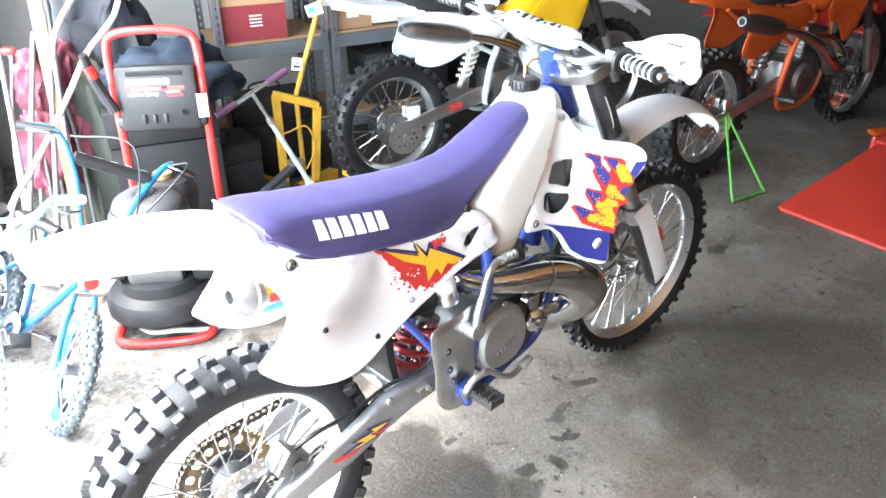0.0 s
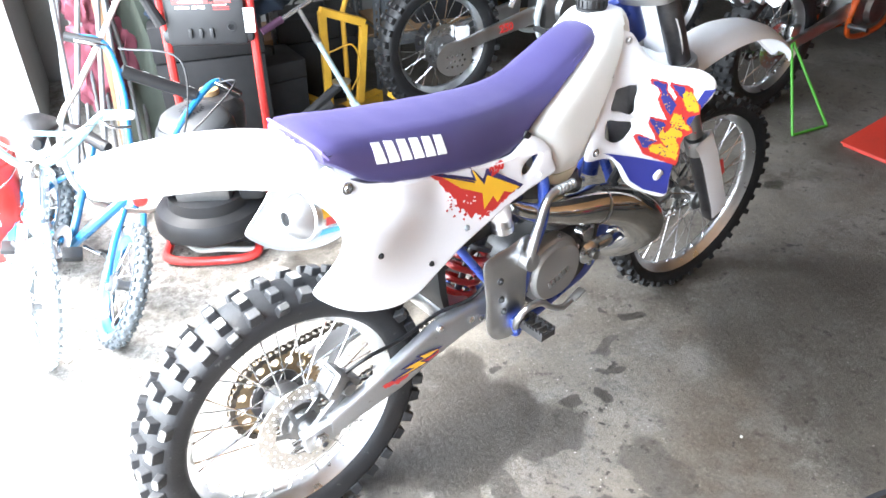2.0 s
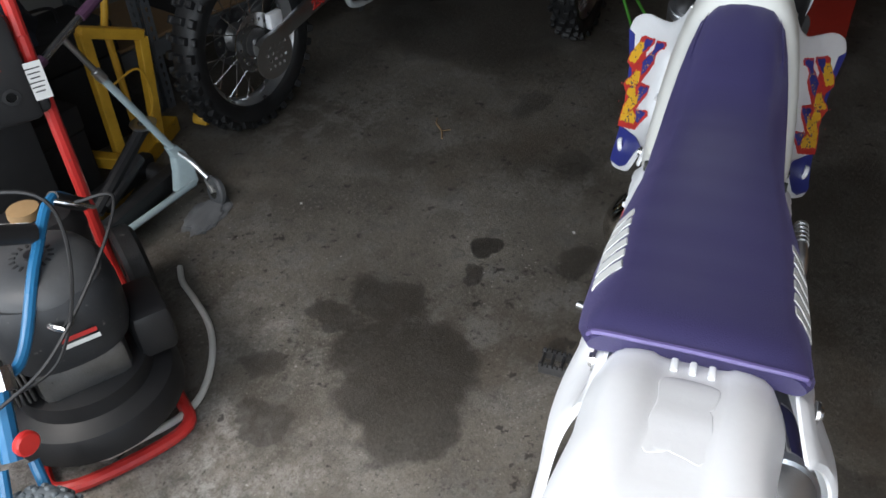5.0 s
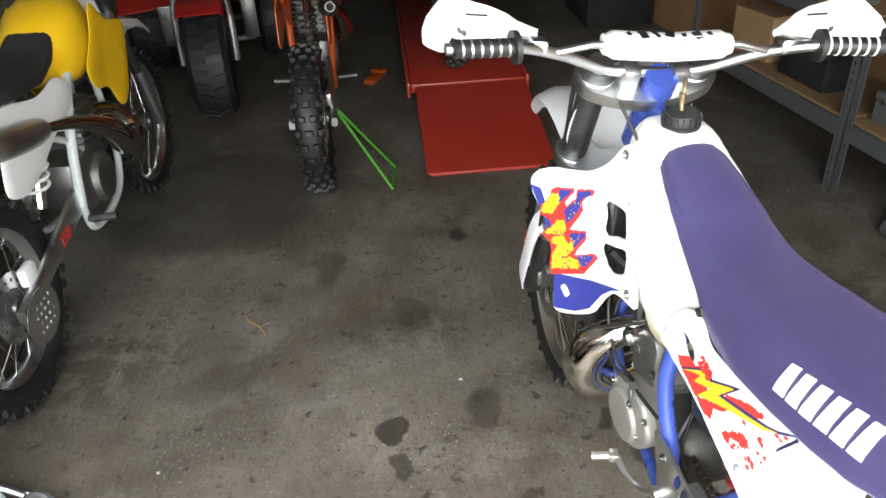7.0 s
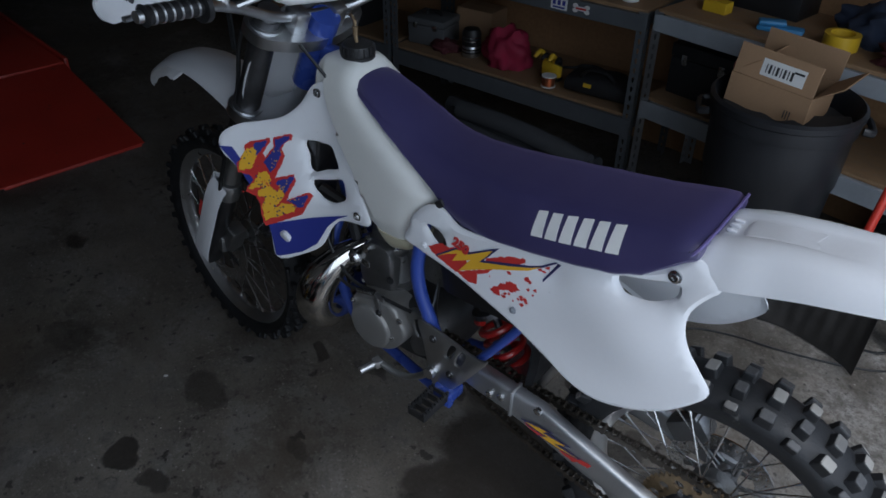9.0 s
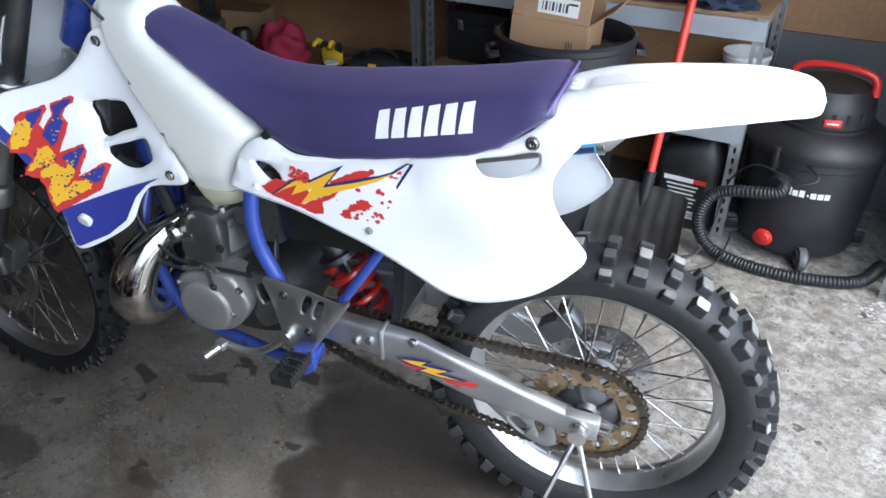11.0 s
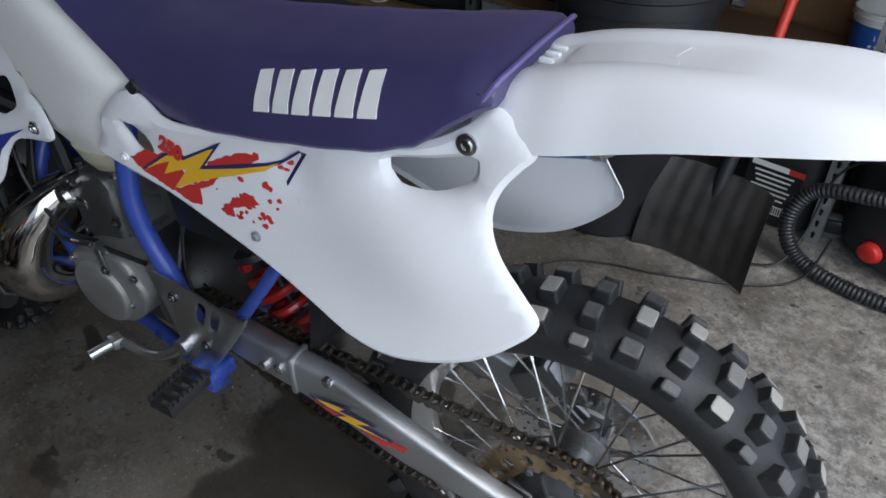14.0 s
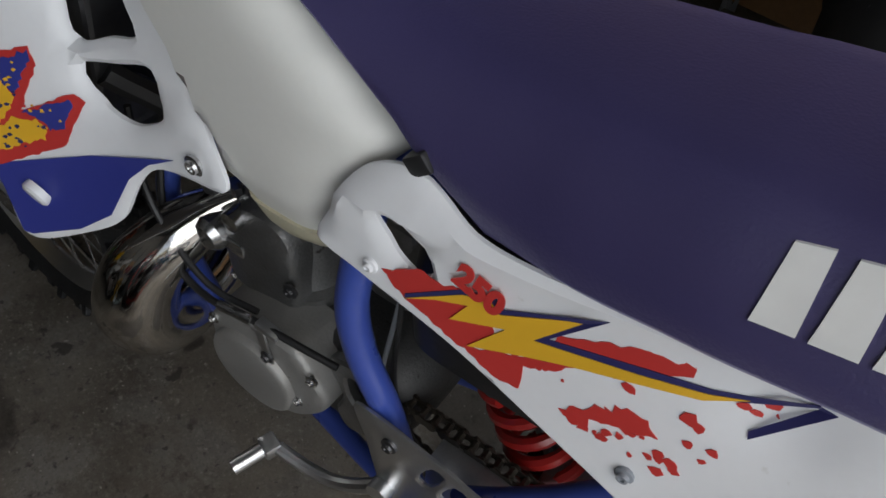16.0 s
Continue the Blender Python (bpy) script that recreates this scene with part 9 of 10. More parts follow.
    rod("brake_cable", [S @ Vector((0.43, -0.16, 0.70 + rise)), (0.58, -0.10, 0.72 + rise), (0.53, 0.05, 0.6), (0.40, 0.02, 0.49)], 0.0035, HOSEWHITE if not pad else BLACK, root, seg=6)
    return root


kid_bike(GARAGE @ pose(-0.680, 1.425, 0.012, 0, 0, -66) @ Matrix.Rotation(radians(-39), 4, "X"), BMXBLUE, BMXBLUE, GREYTYRE, BMXBLUE, -20, "bright blue child's bike with checkered bar pad leaning", True, 0.185, -15)
kid_bike(GARAGE @ pose(-0.585, 1.50, 0, 0, 0, -92) @ Matrix.Rotation(radians(-14), 4, "X"), PALEWHITE, TEAL, PALEWHITE, PALEWHITE, 14, "white child's bike with teal handlebar leaning")
pail(GARAGE @ pose(-0.74, 1.66, -0.02, 0, 0, 0), 0.15, 0.40, REDPLASTIC, "red plastic bucket with white printed bars", None, [(radians(-90), 0.20, 0.12, 0.03, PAPER), (radians(-90), 0.15, 0.10, 0.03, PAPER), (radians(-90), 0.27, 0.10, 0.02, PAPER)])


# --- kick scooter ---
def kick_scooter():
    root = empty("kick_scooter", GARAGE, "pale teal kick scooter with purple grips lying", "scooter")
    J, T = Vector((0.800, 1.960, 0.155)), Vector((0.60, 2.04, 0.61))
    d = (T - J).normalized()
    rod("stem", [J, J + d * 0.36], 0.0125, SCOOTERPAINT, root, "pale blue lower stem")
    rod("upper_stem", [J + d * 0.34, T], 0.0098, ALU, root)
    rod("clamp", [J + d * 0.335, J + d * 0.37], 0.0165, ALU, root)
    side = Vector((0.155, 0.02, 0.065)).normalized()
    rod("crossbar", [T - side * 0.10, T + side * 0.10], 0.011, STEEL, root)
    for s in (1, -1):
        rod("grip", [T + side * s * 0.085, T + side * s * 0.19], 0.0165, PURPLEGRIP, root)
    A, B = Vector((0.775, 1.875, 0.058)), Vector((0.395, 1.838, 0.055))
    ax = (B - A).normalized()
    M = Matrix.Translation((A + B) / 2) @ ax.to_track_quat("X", "Z").to_matrix().to_4x4() @ Matrix.Rotation(radians(40), 4, "X")
    bm = bmesh.new()
    block(bm, ((B - A).length, 0.09, 0.022), M, 0.008)
    part("deck", bm, SCOOTERPAINT, root)
    bm = bmesh.new()
    loft(bm, [[Vector(c) + Vector((dx, dy, 0)) for dx, dy in oval(0, 0, a, b, 16, 5)] for c, a, b in ((J + d * 0.02, 0.018, 0.016), (J - d * 0.02, 0.026, 0.018), ((J + A) / 2, 0.036, 0.018), (A + Vector((-0.02, 0, 0.012)), 0.046, 0.018))])
    part("hinge", bm, SCOOTERPAINT, root)
    front = Vector((0.815, 1.800, 0.040))
    rod("fork", [J, J + Vector((0.022, -0.045, -0.040)), front + Vector((0.012, 0.045, 0.030))], 0.011, ALU, root)
    for s in (1, -1):
        rod("fork_blade", [front + Vector((0.012 + s * 0.012, 0.048, 0.030)), front + Vector((s * 0.018, 0, 0.004))], 0.005, ALU, root)
    for c, tip in ((front, 12), (B + Vector((-0.055, -0.005, 0.0)), 40)):
        bm = bmesh.new()
        W = Matrix.Translation(c) @ Matrix.Rotation(radians(80), 4, "Z") @ Matrix.Rotation(radians(tip), 4, "X") if tip == 12 else Matrix.Translation(c) @ Matrix.Rotation(radians(17), 4, "Z") @ Matrix.Rotation(radians(tip), 4, "X")
        lathe(bm, [(0.012, -0.012), (0.042, -0.012), (0.05, -0.006), (0.05, 0.006), (0.042, 0.012), (0.012, 0.012)], W, 28, closed=True)
        wl = part("wheel", bm, GREYPL, root)
        bm = bmesh.new()
        lathe(bm, [(0, -0.013), (0.024, -0.013), (0.024, 0.013), (0, 0.013)], W, 16)
        part("hub", bm, STEEL, wl)


kick_scooter()
heap("rag", GARAGE @ pose(0.735, 1.765, 0, 0, 0, 20), (0.10, 0.055, 0.014), GREYRAG, "crumpled grey rag on the floor", "rag", 31)


# --- yellow square-tube engine stand and tall pole ---
def yellow_frame():
    root = empty("engine_stand", GARAGE, "yellow steel engine stand on the floor", "engine stand")
    def bar(name, a, b, w=0.036):
        a, b = Vector(a), Vector(b)
        bm = bmesh.new()
        M = Matrix.Translation((a + b) / 2) @ (b - a).to_track_quat("X", "Z").to_matrix().to_4x4()
        block(bm, ((b - a).length, w, w), M, 0.003, 1)
        return part(name, bm, YELLOWTUBE, root)
    bar("base_rail", (1.04, 2.31, 0.032), (0.40, 1.975, 0.032), 0.06)
    bar("base_rail", (0.70, 2.40, 0.032), (0.42, 2.07, 0.032), 0.05)
    bar("base_rail", (0.72, 2.13, 0.085), (0.62, 2.36, 0.085), 0.045)
    bar("upright", (0.74, 2.2, 0.03), (0.745, 2.2, 0.535))
    bar("upright", (0.90, 2.2, 0.06), (0.945, 2.2, 0.45))
    bar("top_bar", (0.735, 2.2, 0.54), (0.95, 2.2, 0.455))
    rod("wire_loop", [(0.72, 2.18, 0.42), (0.74, 2.15, 0.36), (0.86, 2.14, 0.38), (0.9, 2.16, 0.25), (0.85, 2.16, 0.15)], 0.004, YELLOWTUBE, root, seg=6)
    bm = bmesh.new()
    block(bm, (0.09, 0.06, 0.05), pose(1.08, 2.15, 0.09, 10, 20, 30), 0.012)
    lathe(bm, [(0.015, -0.03), (0.03, -0.03), (0.03, 0.03), (0.015, 0.03)], pose(1.12, 2.16, 0.10, 0, 0, 30), 16, closed=True)
    part("bracket", bm, YELLOWTUBE, root)
    rod("caster", [(0.52, 2.10, 0.02), (0.52, 2.13, 0.02)], 0.02, BLACK, root)
    bm = bmesh.new()
    tube(bm, [GARAGE @ Vector(p) for p in ((0.86, 2.26, 0.005), (0.862, 2.26, 0.5), (1.055, 2.32, 0.94), (1.20, 2.38, 1.30))], 0.0125, 10, smooth=False)
    pole = thing("tool_pole", bm, YELLOWTUBE, Matrix(), "yellow painted steel pole leaning on the shelf", "pole")
    tag = label_bars(None, (0.05, 0.06), Matrix(), [(0, 0.015, 0.036, 0.004), (0, 0.004, 0.036, 0.004), (0, -0.012, 0.03, 0.012)], PAPER, INK, "price_tag")
    tag.matrix_world = GARAGE @ pose(0.875, 2.23, 0.66, 0, 8, -12)
    tag.parent = pole
    tag2 = label_bars(None, (0.075, 0.055), Matrix(), [(-0.012, 0.0, 0.035, 0.025), (0.02, 0.012, 0.02, 0.006)], PAPER, LIGHTBLUE, "card_tag")
    tag2.matrix_world = GARAGE @ pose(0.99, 2.245, 0.90, -20, -14, -10)
    tag2.parent = pole


yellow_frame()
# dark gear on the floor behind the stand
tool_box(GARAGE @ pose(0.45, 2.28, 0, 0, 0, 8), (0.34, 0.26, 0.34), SOFTBLACK, "black plastic crate on the floor", "tool_case")
tool_box(GARAGE @ pose(0.78, 2.55, 0, 0, 0, 0), (0.40, 0.26, 0.45), SOFTBLACK, "dark plastic crate under the shelf", "tool_case")


def floor_jack():
    root = empty("floor_jack", GARAGE @ pose(0.62, 2.0, 0, 0, 0, 15), "oily black and silver jack on the floor", "jack")
    bm = bmesh.new()
    block(bm, (0.40, 0.05, 0.07), pose(0, 0.07, 0.06), 0.008)
    block(bm, (0.40, 0.05, 0.07), pose(0, -0.07, 0.06), 0.008)
    part("side_frame", bm, BLACK, root)
    rod("ram", [(-0.12, 0, 0.09), (0.08, 0, 0.16)], 0.03, DARKSTEEL, root)
    rod("arm", [(-0.15, 0, 0.09), (0.15, 0, 0.24)], 0.022, BLACK, root)
    bm = bmesh.new()
    lathe(bm, [(0, 0), (0.04, 0), (0.045, 0.012), (0.035, 0.014), (0, 0.012)], pose(0.15, 0, 0.24) @ UPY, 20)
    part("saddle", bm, ALU, root)
    for x in (-0.17, 0.17):
        rod("wheel", [(x, -0.11, 0.035), (x, 0.11, 0.035)], 0.035, DARKSTEEL, root, seg=20)


floor_jack()

# --- steel shelf on this side with its boxes ---
shelf_unit(GARAGE @ pose(0.56, 2.46, 0), 0.56, 0.45, [(0.30, 0.06), (0.735, 0.065)], 1.5, SHELFMETAL, SHELFMETAL, "grey slotted steel shelf with boxes on it", "steel shelves by the white wall")
shelf_unit(GARAGE @ pose(1.14, 2.46, 0), 1.25, 0.45, [(0.30, 0.06), (0.735, 0.065)], 1.5, SHELFMETAL, SHELFMETAL, "grey slotted steel shelf behind the parked bikes", "steel shelves by the white wall")
rb = carton(GARAGE @ pose(0.76, 2.62, 0.735, 0, 0, -6), (0.34, 0.28, 0.17), BOXRED, "open dark red printed carton on the shelf", True, (-0.3, 0.25, -0.5, -0.6))
for ob in rb.children:
    if ob.name.startswith("flap"):
        ob.data.materials[0] = CARDBOARD
for k in range(4):
    bm = bmesh.new()
    block(bm, (0.06, 0.001, 0.005), pose(0.02, -0.1412, 0.12 - 0.016 * k))
    part("print_bar", bm, PAPER, rb, smooth=0)
carton(GARAGE @ pose(0.50, 2.62, 0.0, 0, 0, 8), (0.3, 0.3, 0.34), CARDBOARD, "closed brown cardboard box on the floor", False)
c2 = carton(GARAGE @ pose(1.27, 2.60, 0.735, 0, 0, 4), (0.22, 0.2, 0.2), CARDBOARD, "brown carton with a white label", False)
label_bars(c2, (0.07, 0.09), pose(0.0, -0.1008, 0.1), [(0, 0.02, 0.05, 0.01), (0, 0.0, 0.05, 0.01)])


def metal_heater(m):
    root = empty("space_heater", m, "pale metal space heater with a grille", "heater")
    bm = bmesh.new()
    block(bm, (0.34, 0.22, 0.22), pose(0, 0, 0.12), 0.012)
    part("case", bm, CREAM, root)
    for k in range(9):
        bm = bmesh.new()
        block(bm, (0.24, 0.004, 0.008), pose(0.03, -0.1115, 0.06 + 0.016 * k))
        part("grille_bar", bm, DARKSTEEL, root, smooth=0)
    for x in (-0.13, 0.13):
        bm = bmesh.new()
        block(bm, (0.03, 0.18, 0.012), pose(x, 0, 0.006))
        part("foot", bm, BLACK, root)


metal_heater(GARAGE @ pose(1.56, 2.60, 0.735, 0, 0, -3))
tool_box(GARAGE @ pose(2.05, 2.62, 0.735), (0.36, 0.22, 0.24), SOFTBLACK, "dark tool case on the shelf", "tool_case")
tool_box(GARAGE @ pose(1.6, 2.68, 0.30), (0.5, 0.3, 0.28), SOFTBLACK, "dark crate on the lower deck", "tool_case")
tool_box(GARAGE @ pose(2.15, 2.68, 0.30), (0.4, 0.3, 0.3), BLACK, "black crate on the lower deck", "tool_case")

# --- tote with clothes behind the washer ---
tool_box(GARAGE @ pose(0.22, 2.24, 0, 0, 0, -6), (0.46, 0.34, 0.60), SOFTBLACK, "tall black storage tote with lid", "storage_tote")
heap("work_clothes", GARAGE @ pose(0.28, 2.2, 0.60, 0, 0, -10), (0.26, 0.17, 0.22), mat("worn_denim", (0.014, 0.024, 0.042), 0.9, vary=0.35, scale=14, bump=0.4, fine=300), "heap of dark blue denim work clothes", "clothes", 4.4, 0.4, 10)
heap("tarp", GARAGE @ pose(0.0, 2.35, 0, 0, 0, 0), (0.2, 0.16, 0.75), OLIVE, "bunched grey-green tarp standing by the wall", "tarp", 8.8, 0.3, 12)
heap("tarp", GARAGE @ pose(0.10, 2.45, 0, 0, 0, 0), (0.24, 0.15, 1.05), mat("black_tarp", (0.02, 0.022, 0.03), 0.7, vary=0.3, scale=8, bump=0.3), "bunched black tarp standing by the wall", "tarp", 2.8, 0.3, 12)


def camp_chair(m, seed, label):
    """A folded camp chair: a bundle of thin tubes with slack cloth between them."""
    root = empty("folded_camp_chair", m, label, "camp chair", "folded camp chairs by the wall")
    rnd = random.Random(seed)
    for k in range(6):
        x, y = -0.10 + 0.04 * k, 0.03 * math.sin(k * 2.1)
        rod("tube", [(x * 1.3, y - 0.03, 0.01), (x + rnd.uniform(-0.03, 0.03), y, 0.45), (x * 0.8 + rnd.uniform(-0.03, 0.03), y + 0.04, 0.86)], 0.0085, GREYTUBE, root, seg=8)
    for n, (z0, z1, w) in enumerate([(0.28, 0.62, 0.10), (0.60, 0.86, 0.075)]):
        bm = bmesh.new()
        bmesh.ops.create_icosphere(bm, subdivisions=4, radius=1)
        for v in bm.verts:
            p = v.co.copy()
            q = Vector((p.x * 1.6, p.y * 1.6, p.z * 0.7))
            k = 1 + 0.55 * noise.noise(q * 2.2 + Vector((seed * 3, n * 5, 0))) + 0.5 * abs(noise.noise(q * 4.1 + Vector((n, seed, 2)))) - 0.15
            v.co = Vector((p.x * w * k, p.y * w * 0.65 * k + 0.02, (z0 + z1) / 2 + p.z * (z1 - z0) * 0.58 * (0.85 + 0.15 * k)))
        part("cloth", bm, PINKCLOTH, root, smooth=60)
    for s in (1, -1):
        bm = bmesh.new()
        block(bm, (0.05, 0.03, 0.03), pose(s * 0.07, 0.03, 0.87, 10, 0, 20 * s), 0.008)
        part("armrest_end", bm, REDPLASTIC, root)


camp_chair(GARAGE @ pose(-0.30, 2.12, 0, -8, 6, 10), 1, "folded camp chair with pink cloth and grey tubes")
camp_chair(GARAGE @ pose(-0.14, 2.2, 0, -6, 10, 40), 2, "folded camp chair with faded pink cloth")
for k, (a, b) in enumerate([((-0.46, 1.72, 0.01), (-0.20, 2.28, 0.92)), ((-0.34, 1.78, 0.01), (-0.12, 2.30, 1.02)), ((-0.24, 1.85, 0.01), (-0.10, 2.32, 1.25)), ((-0.40, 1.80, 0.01), (-0.34, 2.3, 0.88))]):
    bm = bmesh.new()
    tube(bm, [GARAGE @ Vector(a), GARAGE @ Vector(b)], 0.011, 10)
    thing("pole", bm, GREYTUBE, Matrix(), "thin grey metal pole leaning on the wall", "pole", "poles by the wall")
bm = bmesh.new()
block(bm, (0.05, 0.02, 1.15), pose(-0.19, 2.16, 0.573, -6, 3, 0), 0.002)
thing("wood_strip", bm, CARDBOARD, GARAGE, "rough wooden strip leaning on the wall", "board")
bm = bmesh.new()
block(bm, (0.05, 0.035, 1.9), pose(-0.085, 2.40, 0.952), 0.003)
thing("wall_stud", bm, SHELFMETAL, GARAGE, "slotted grey metal upright standing by the wall", "upright")


# --- parked dirt bikes ---
def moto(m, label, body, accent, tank_mat, seat_mat, rim=None, engine=CAST, figures=False, guard=True):
    root = empty("dirt_bike", m, label, "dirt bike", "parked dirt bikes")
    R = 0.34
    wheel(root, Matrix.Translation((0, 0, R)), R, 0.243, 0.115, 34, REAR_ROWS, 0.04, 0.06, 28, 3, rim, FRONTRUBBER)
    wheel(root, Matrix.Translation((1.47, 0, R)), R, 0.275, 0.085, 40, FRONT_ROWS, 0.03, 0.05, 28, 4, rim, FRONTRUBBER)
    for s in (1, -1):
        bm = bmesh.new()
        secs = []
        for x, z, h, y in ((-0.05, 0.335, 0.02, 0.095), (0.0, 0.34, 0.028, 0.095), (0.1, 0.35, 0.03, 0.092), (0.3, 0.385, 0.036, 0.085), (0.52, 0.42, 0.045, 0.075)):
            secs.append([(x, s * y + a, z + b) for a, b in oval(0, 0, 0.014, h, 14, 4)])
        loft(bm, secs)
        part("swingarm", bm, ALU, root)
        rod("frame_tube", [(0.52, s * 0.09, 0.40), (0.56, s * 0.10, 0.6), (0.70, s * 0.09, 0.80), (1.0, s * 0.03, 0.95)], 0.017, accent, root)
        rod("cradle_tube", [(1.03, s * 0.03, 0.85), (0.98, s * 0.07, 0.45), (0.88, s * 0.08, 0.30), (0.55, s * 0.09, 0.30), (0.52, s * 0.09, 0.40)], 0.014, accent, root)
        rod("subframe_tube", [(0.58, s * 0.09, 0.62), (0.2, s * 0.08, 0.83)], 0.012, accent, root)
        side = [(0.60, 0.84), (0.66, 0.80), (0.64, 0.74), (0.45, 0.69), (0.28, 0.63), (0.18, 0.62), (0.09, 0.66), (0.11, 0.74), (0.13, 0.80), (0.10, 0.87), (0.25, 0.87), (0.45, 0.83)]
        part("side_panel", sheet(side, lambda x, z: 0.115 - 0.25 * max(0, z - 0.8), 0.004, (), 0.05, 0.01, s, 0.03), body, root)
        shroud = [(0.93, 1.0), (1.02, 0.92), (1.14, 0.88), (1.13, 0.80), (1.04, 0.62), (0.98, 0.60), (0.90, 0.70), (0.80, 0.73), (0.76, 0.80), (0.86, 0.90)]
        part("radiator_shroud", sheet(shroud, lambda x, z: 0.15 + 0.1 * max(0, x - 0.95), 0.004, (), 0.05, 0.01, s, 0.03), tank_mat, root)
        rod("fork_tube", [(1.47, s * 0.1, 0.34), (1.34, s * 0.1, 0.64)], 0.026, ALU, root)
        rod("fork_leg", [(1.34, s * 0.1, 0.62), (1.10, s * 0.1, 1.10)], 0.024, DARKSTEEL, root)
        rod("foot_peg", [(0.50, s * 0.11, 0.36), (0.50, s * 0.21, 0.365)], 0.014, DARKSTEEL, root)
        rod("grip", [(0.95, s * 0.29, 1.20), (0.93, s * 0.40, 1.195)], 0.017, BLACK, root)
    part("chain_guard", sheet([(0.06, 0.36), (0.2, 0.40), (0.22, 0.37), (0.08, 0.33)], lambda x, z: 0.11, 0.003, (), 1, 0, 1, 0), ALU, root)
    bm = bmesh.new()
    secs = []
    for x, top, w, low in ((0.08, 0.945, 0.07, 0.91), (0.12, 0.955, 0.10, 0.88), (0.3, 0.925, 0.115, 0.86), (0.5, 0.90, 0.11, 0.84), (0.65, 0.925, 0.09, 0.86), (0.78, 1.0, 0.07, 0.94), (0.82, 1.02, 0.04, 0.98)):
        secs.append([(x, y, z) for y, z in oval(0, (top + low) / 2, w, (top - low) / 2, 20, 3)])
    loft(bm, secs)
    part("seat", bm, seat_mat, root)
    bm = bmesh.new()
    secs = []
    for x, w, z0, z1 in ((0.66, 0.06, 0.80, 0.90), (0.72, 0.11, 0.76, 0.97), (0.82, 0.14, 0.75, 1.03), (0.93, 0.13, 0.80, 1.05), (1.01, 0.07, 0.88, 1.03)):
        secs.append([(x, y, z) for y, z in oval(0, (z0 + z1) / 2, w, (z1 - z0) / 2, 20, 2.8)])
    loft(bm, secs)
    tk = part("fuel_tank", bm, tank_mat, root)
    bm = bmesh.new()
    lathe(bm, [(0, 0), (0.03, 0), (0.03, 0.025), (0, 0.028)], pose(0.90, 0, 1.05) @ UPY, 16)
    part("fuel_cap", bm, BLACK, tk)
    bm = bmesh.new()
    rows = []
    for x, z, w in ((0.16, 0.915, 0.095), (0.0, 0.93, 0.095), (-0.15, 0.955, 0.085), (-0.27, 0.985, 0.07), (-0.30, 0.99, 0.05)):
        rows.append([(x, -w, z - 0.05), (x, -w * 0.95, z - 0.01), (x, -w * 0.5, z), (x, w * 0.5, z), (x, w * 0.95, z - 0.01), (x, w, z - 0.05), (x, w * 0.9, z - 0.016), (x, -w * 0.9, z - 0.016)])
    loft(bm, rows)
    part("rear_fender", bm, body, root)
    bm = bmesh.new()
    rows = []
    for x, z, w in ((1.05, 0.80, 0.06), (1.2, 0.83, 0.075), (1.4, 0.83, 0.08), (1.6, 0.78, 0.075), (1.75, 0.70, 0.06)):
        rows.append([(x, -w, z - 0.035), (x, -w * 0.9, z - 0.005), (x, 0, z + 0.01), (x, w * 0.9, z - 0.005), (x, w, z - 0.035), (x, w * 0.85, z - 0.012), (x, 0, z + 0.004), (x, -w * 0.85, z - 0.012)])
    loft(bm, rows)
    part("front_fender", bm, body, root)
    part("number_plate", sheet([(-0.1, 0.92), (0.1, 0.92), (0.12, 1.05), (0.09, 1.16), (-0.09, 1.16), (-0.12, 1.05)], lambda x, z: 0.0, 0.004, (), 0.05, 0.01, 1, 0.03), body, root).matrix_local = pose(1.19, 0, 0.0, 0, 0, -90) @ Matrix.Rotation(radians(0), 4, "X")
    rod("handlebar", [(0.93, -0.40, 1.195), (0.95, -0.28, 1.20), (1.0, -0.16, 1.16), (1.02, -0.06, 1.13), (1.02, 0.06, 1.13), (1.0, 0.16, 1.16), (0.95, 0.28, 1.20), (0.93, 0.40, 1.195)], 0.012, STEEL, root)
    bm = bmesh.new()
    block(bm, (0.07, 0.26, 0.035), pose(1.08, 0, 1.08, 0, -28), 0.01)
    block(bm, (0.07, 0.26, 0.035), pose(1.16, 0, 0.88, 0, -28), 0.01)
    part("triple_clamp", bm, ALU, root)
    bm = bmesh.new()
    block(bm, (0.30, 0.19, 0.22), pose(0.72, 0, 0.43), 0.05)
    block(bm, (0.16, 0.15, 0.2), pose(0.80, 0, 0.60, 0, 8), 0.02)
    eng = part("engine", bm, engine, root)
    for k in range(7):
        bm = bmesh.new()
        block(bm, (0.2, 0.18, 0.006), pose(0.80, 0, 0.54 + 0.024 * k, 0, 8), 0.002, 1)
        part("cooling_fin", bm, engine, eng, smooth=0)
    bm = bmesh.new()
    lathe(bm, [(0, 0), (0.09, 0), (0.095, 0.01), (0.08, 0.03), (0, 0.034)], pose(0.72, -0.09, 0.42, 0, 0, 180), 28)
    part("clutch_cover", bm, CAST, eng)
    rod("exhaust_pipe", [(0.86, -0.05, 0.62), (0.98, -0.09, 0.58), (1.02, -0.13, 0.48), (0.92, -0.15, 0.47), (0.78, -0.15, 0.58), (0.60, -0.13, 0.68), (0.40, -0.10, 0.74)], [0.026, 0.035, 0.05, 0.055, 0.045, 0.026, 0.018], NICKEL, root, seg=16)
    rod("silencer", [(0.42, -0.10, 0.735), (0.38, -0.105, 0.745), (0.05, -0.13, 0.82), (0.0, -0.135, 0.83)], [0.02, 0.038, 0.038, 0.022], ALU if figures else DARKSTEEL, root, seg=18)
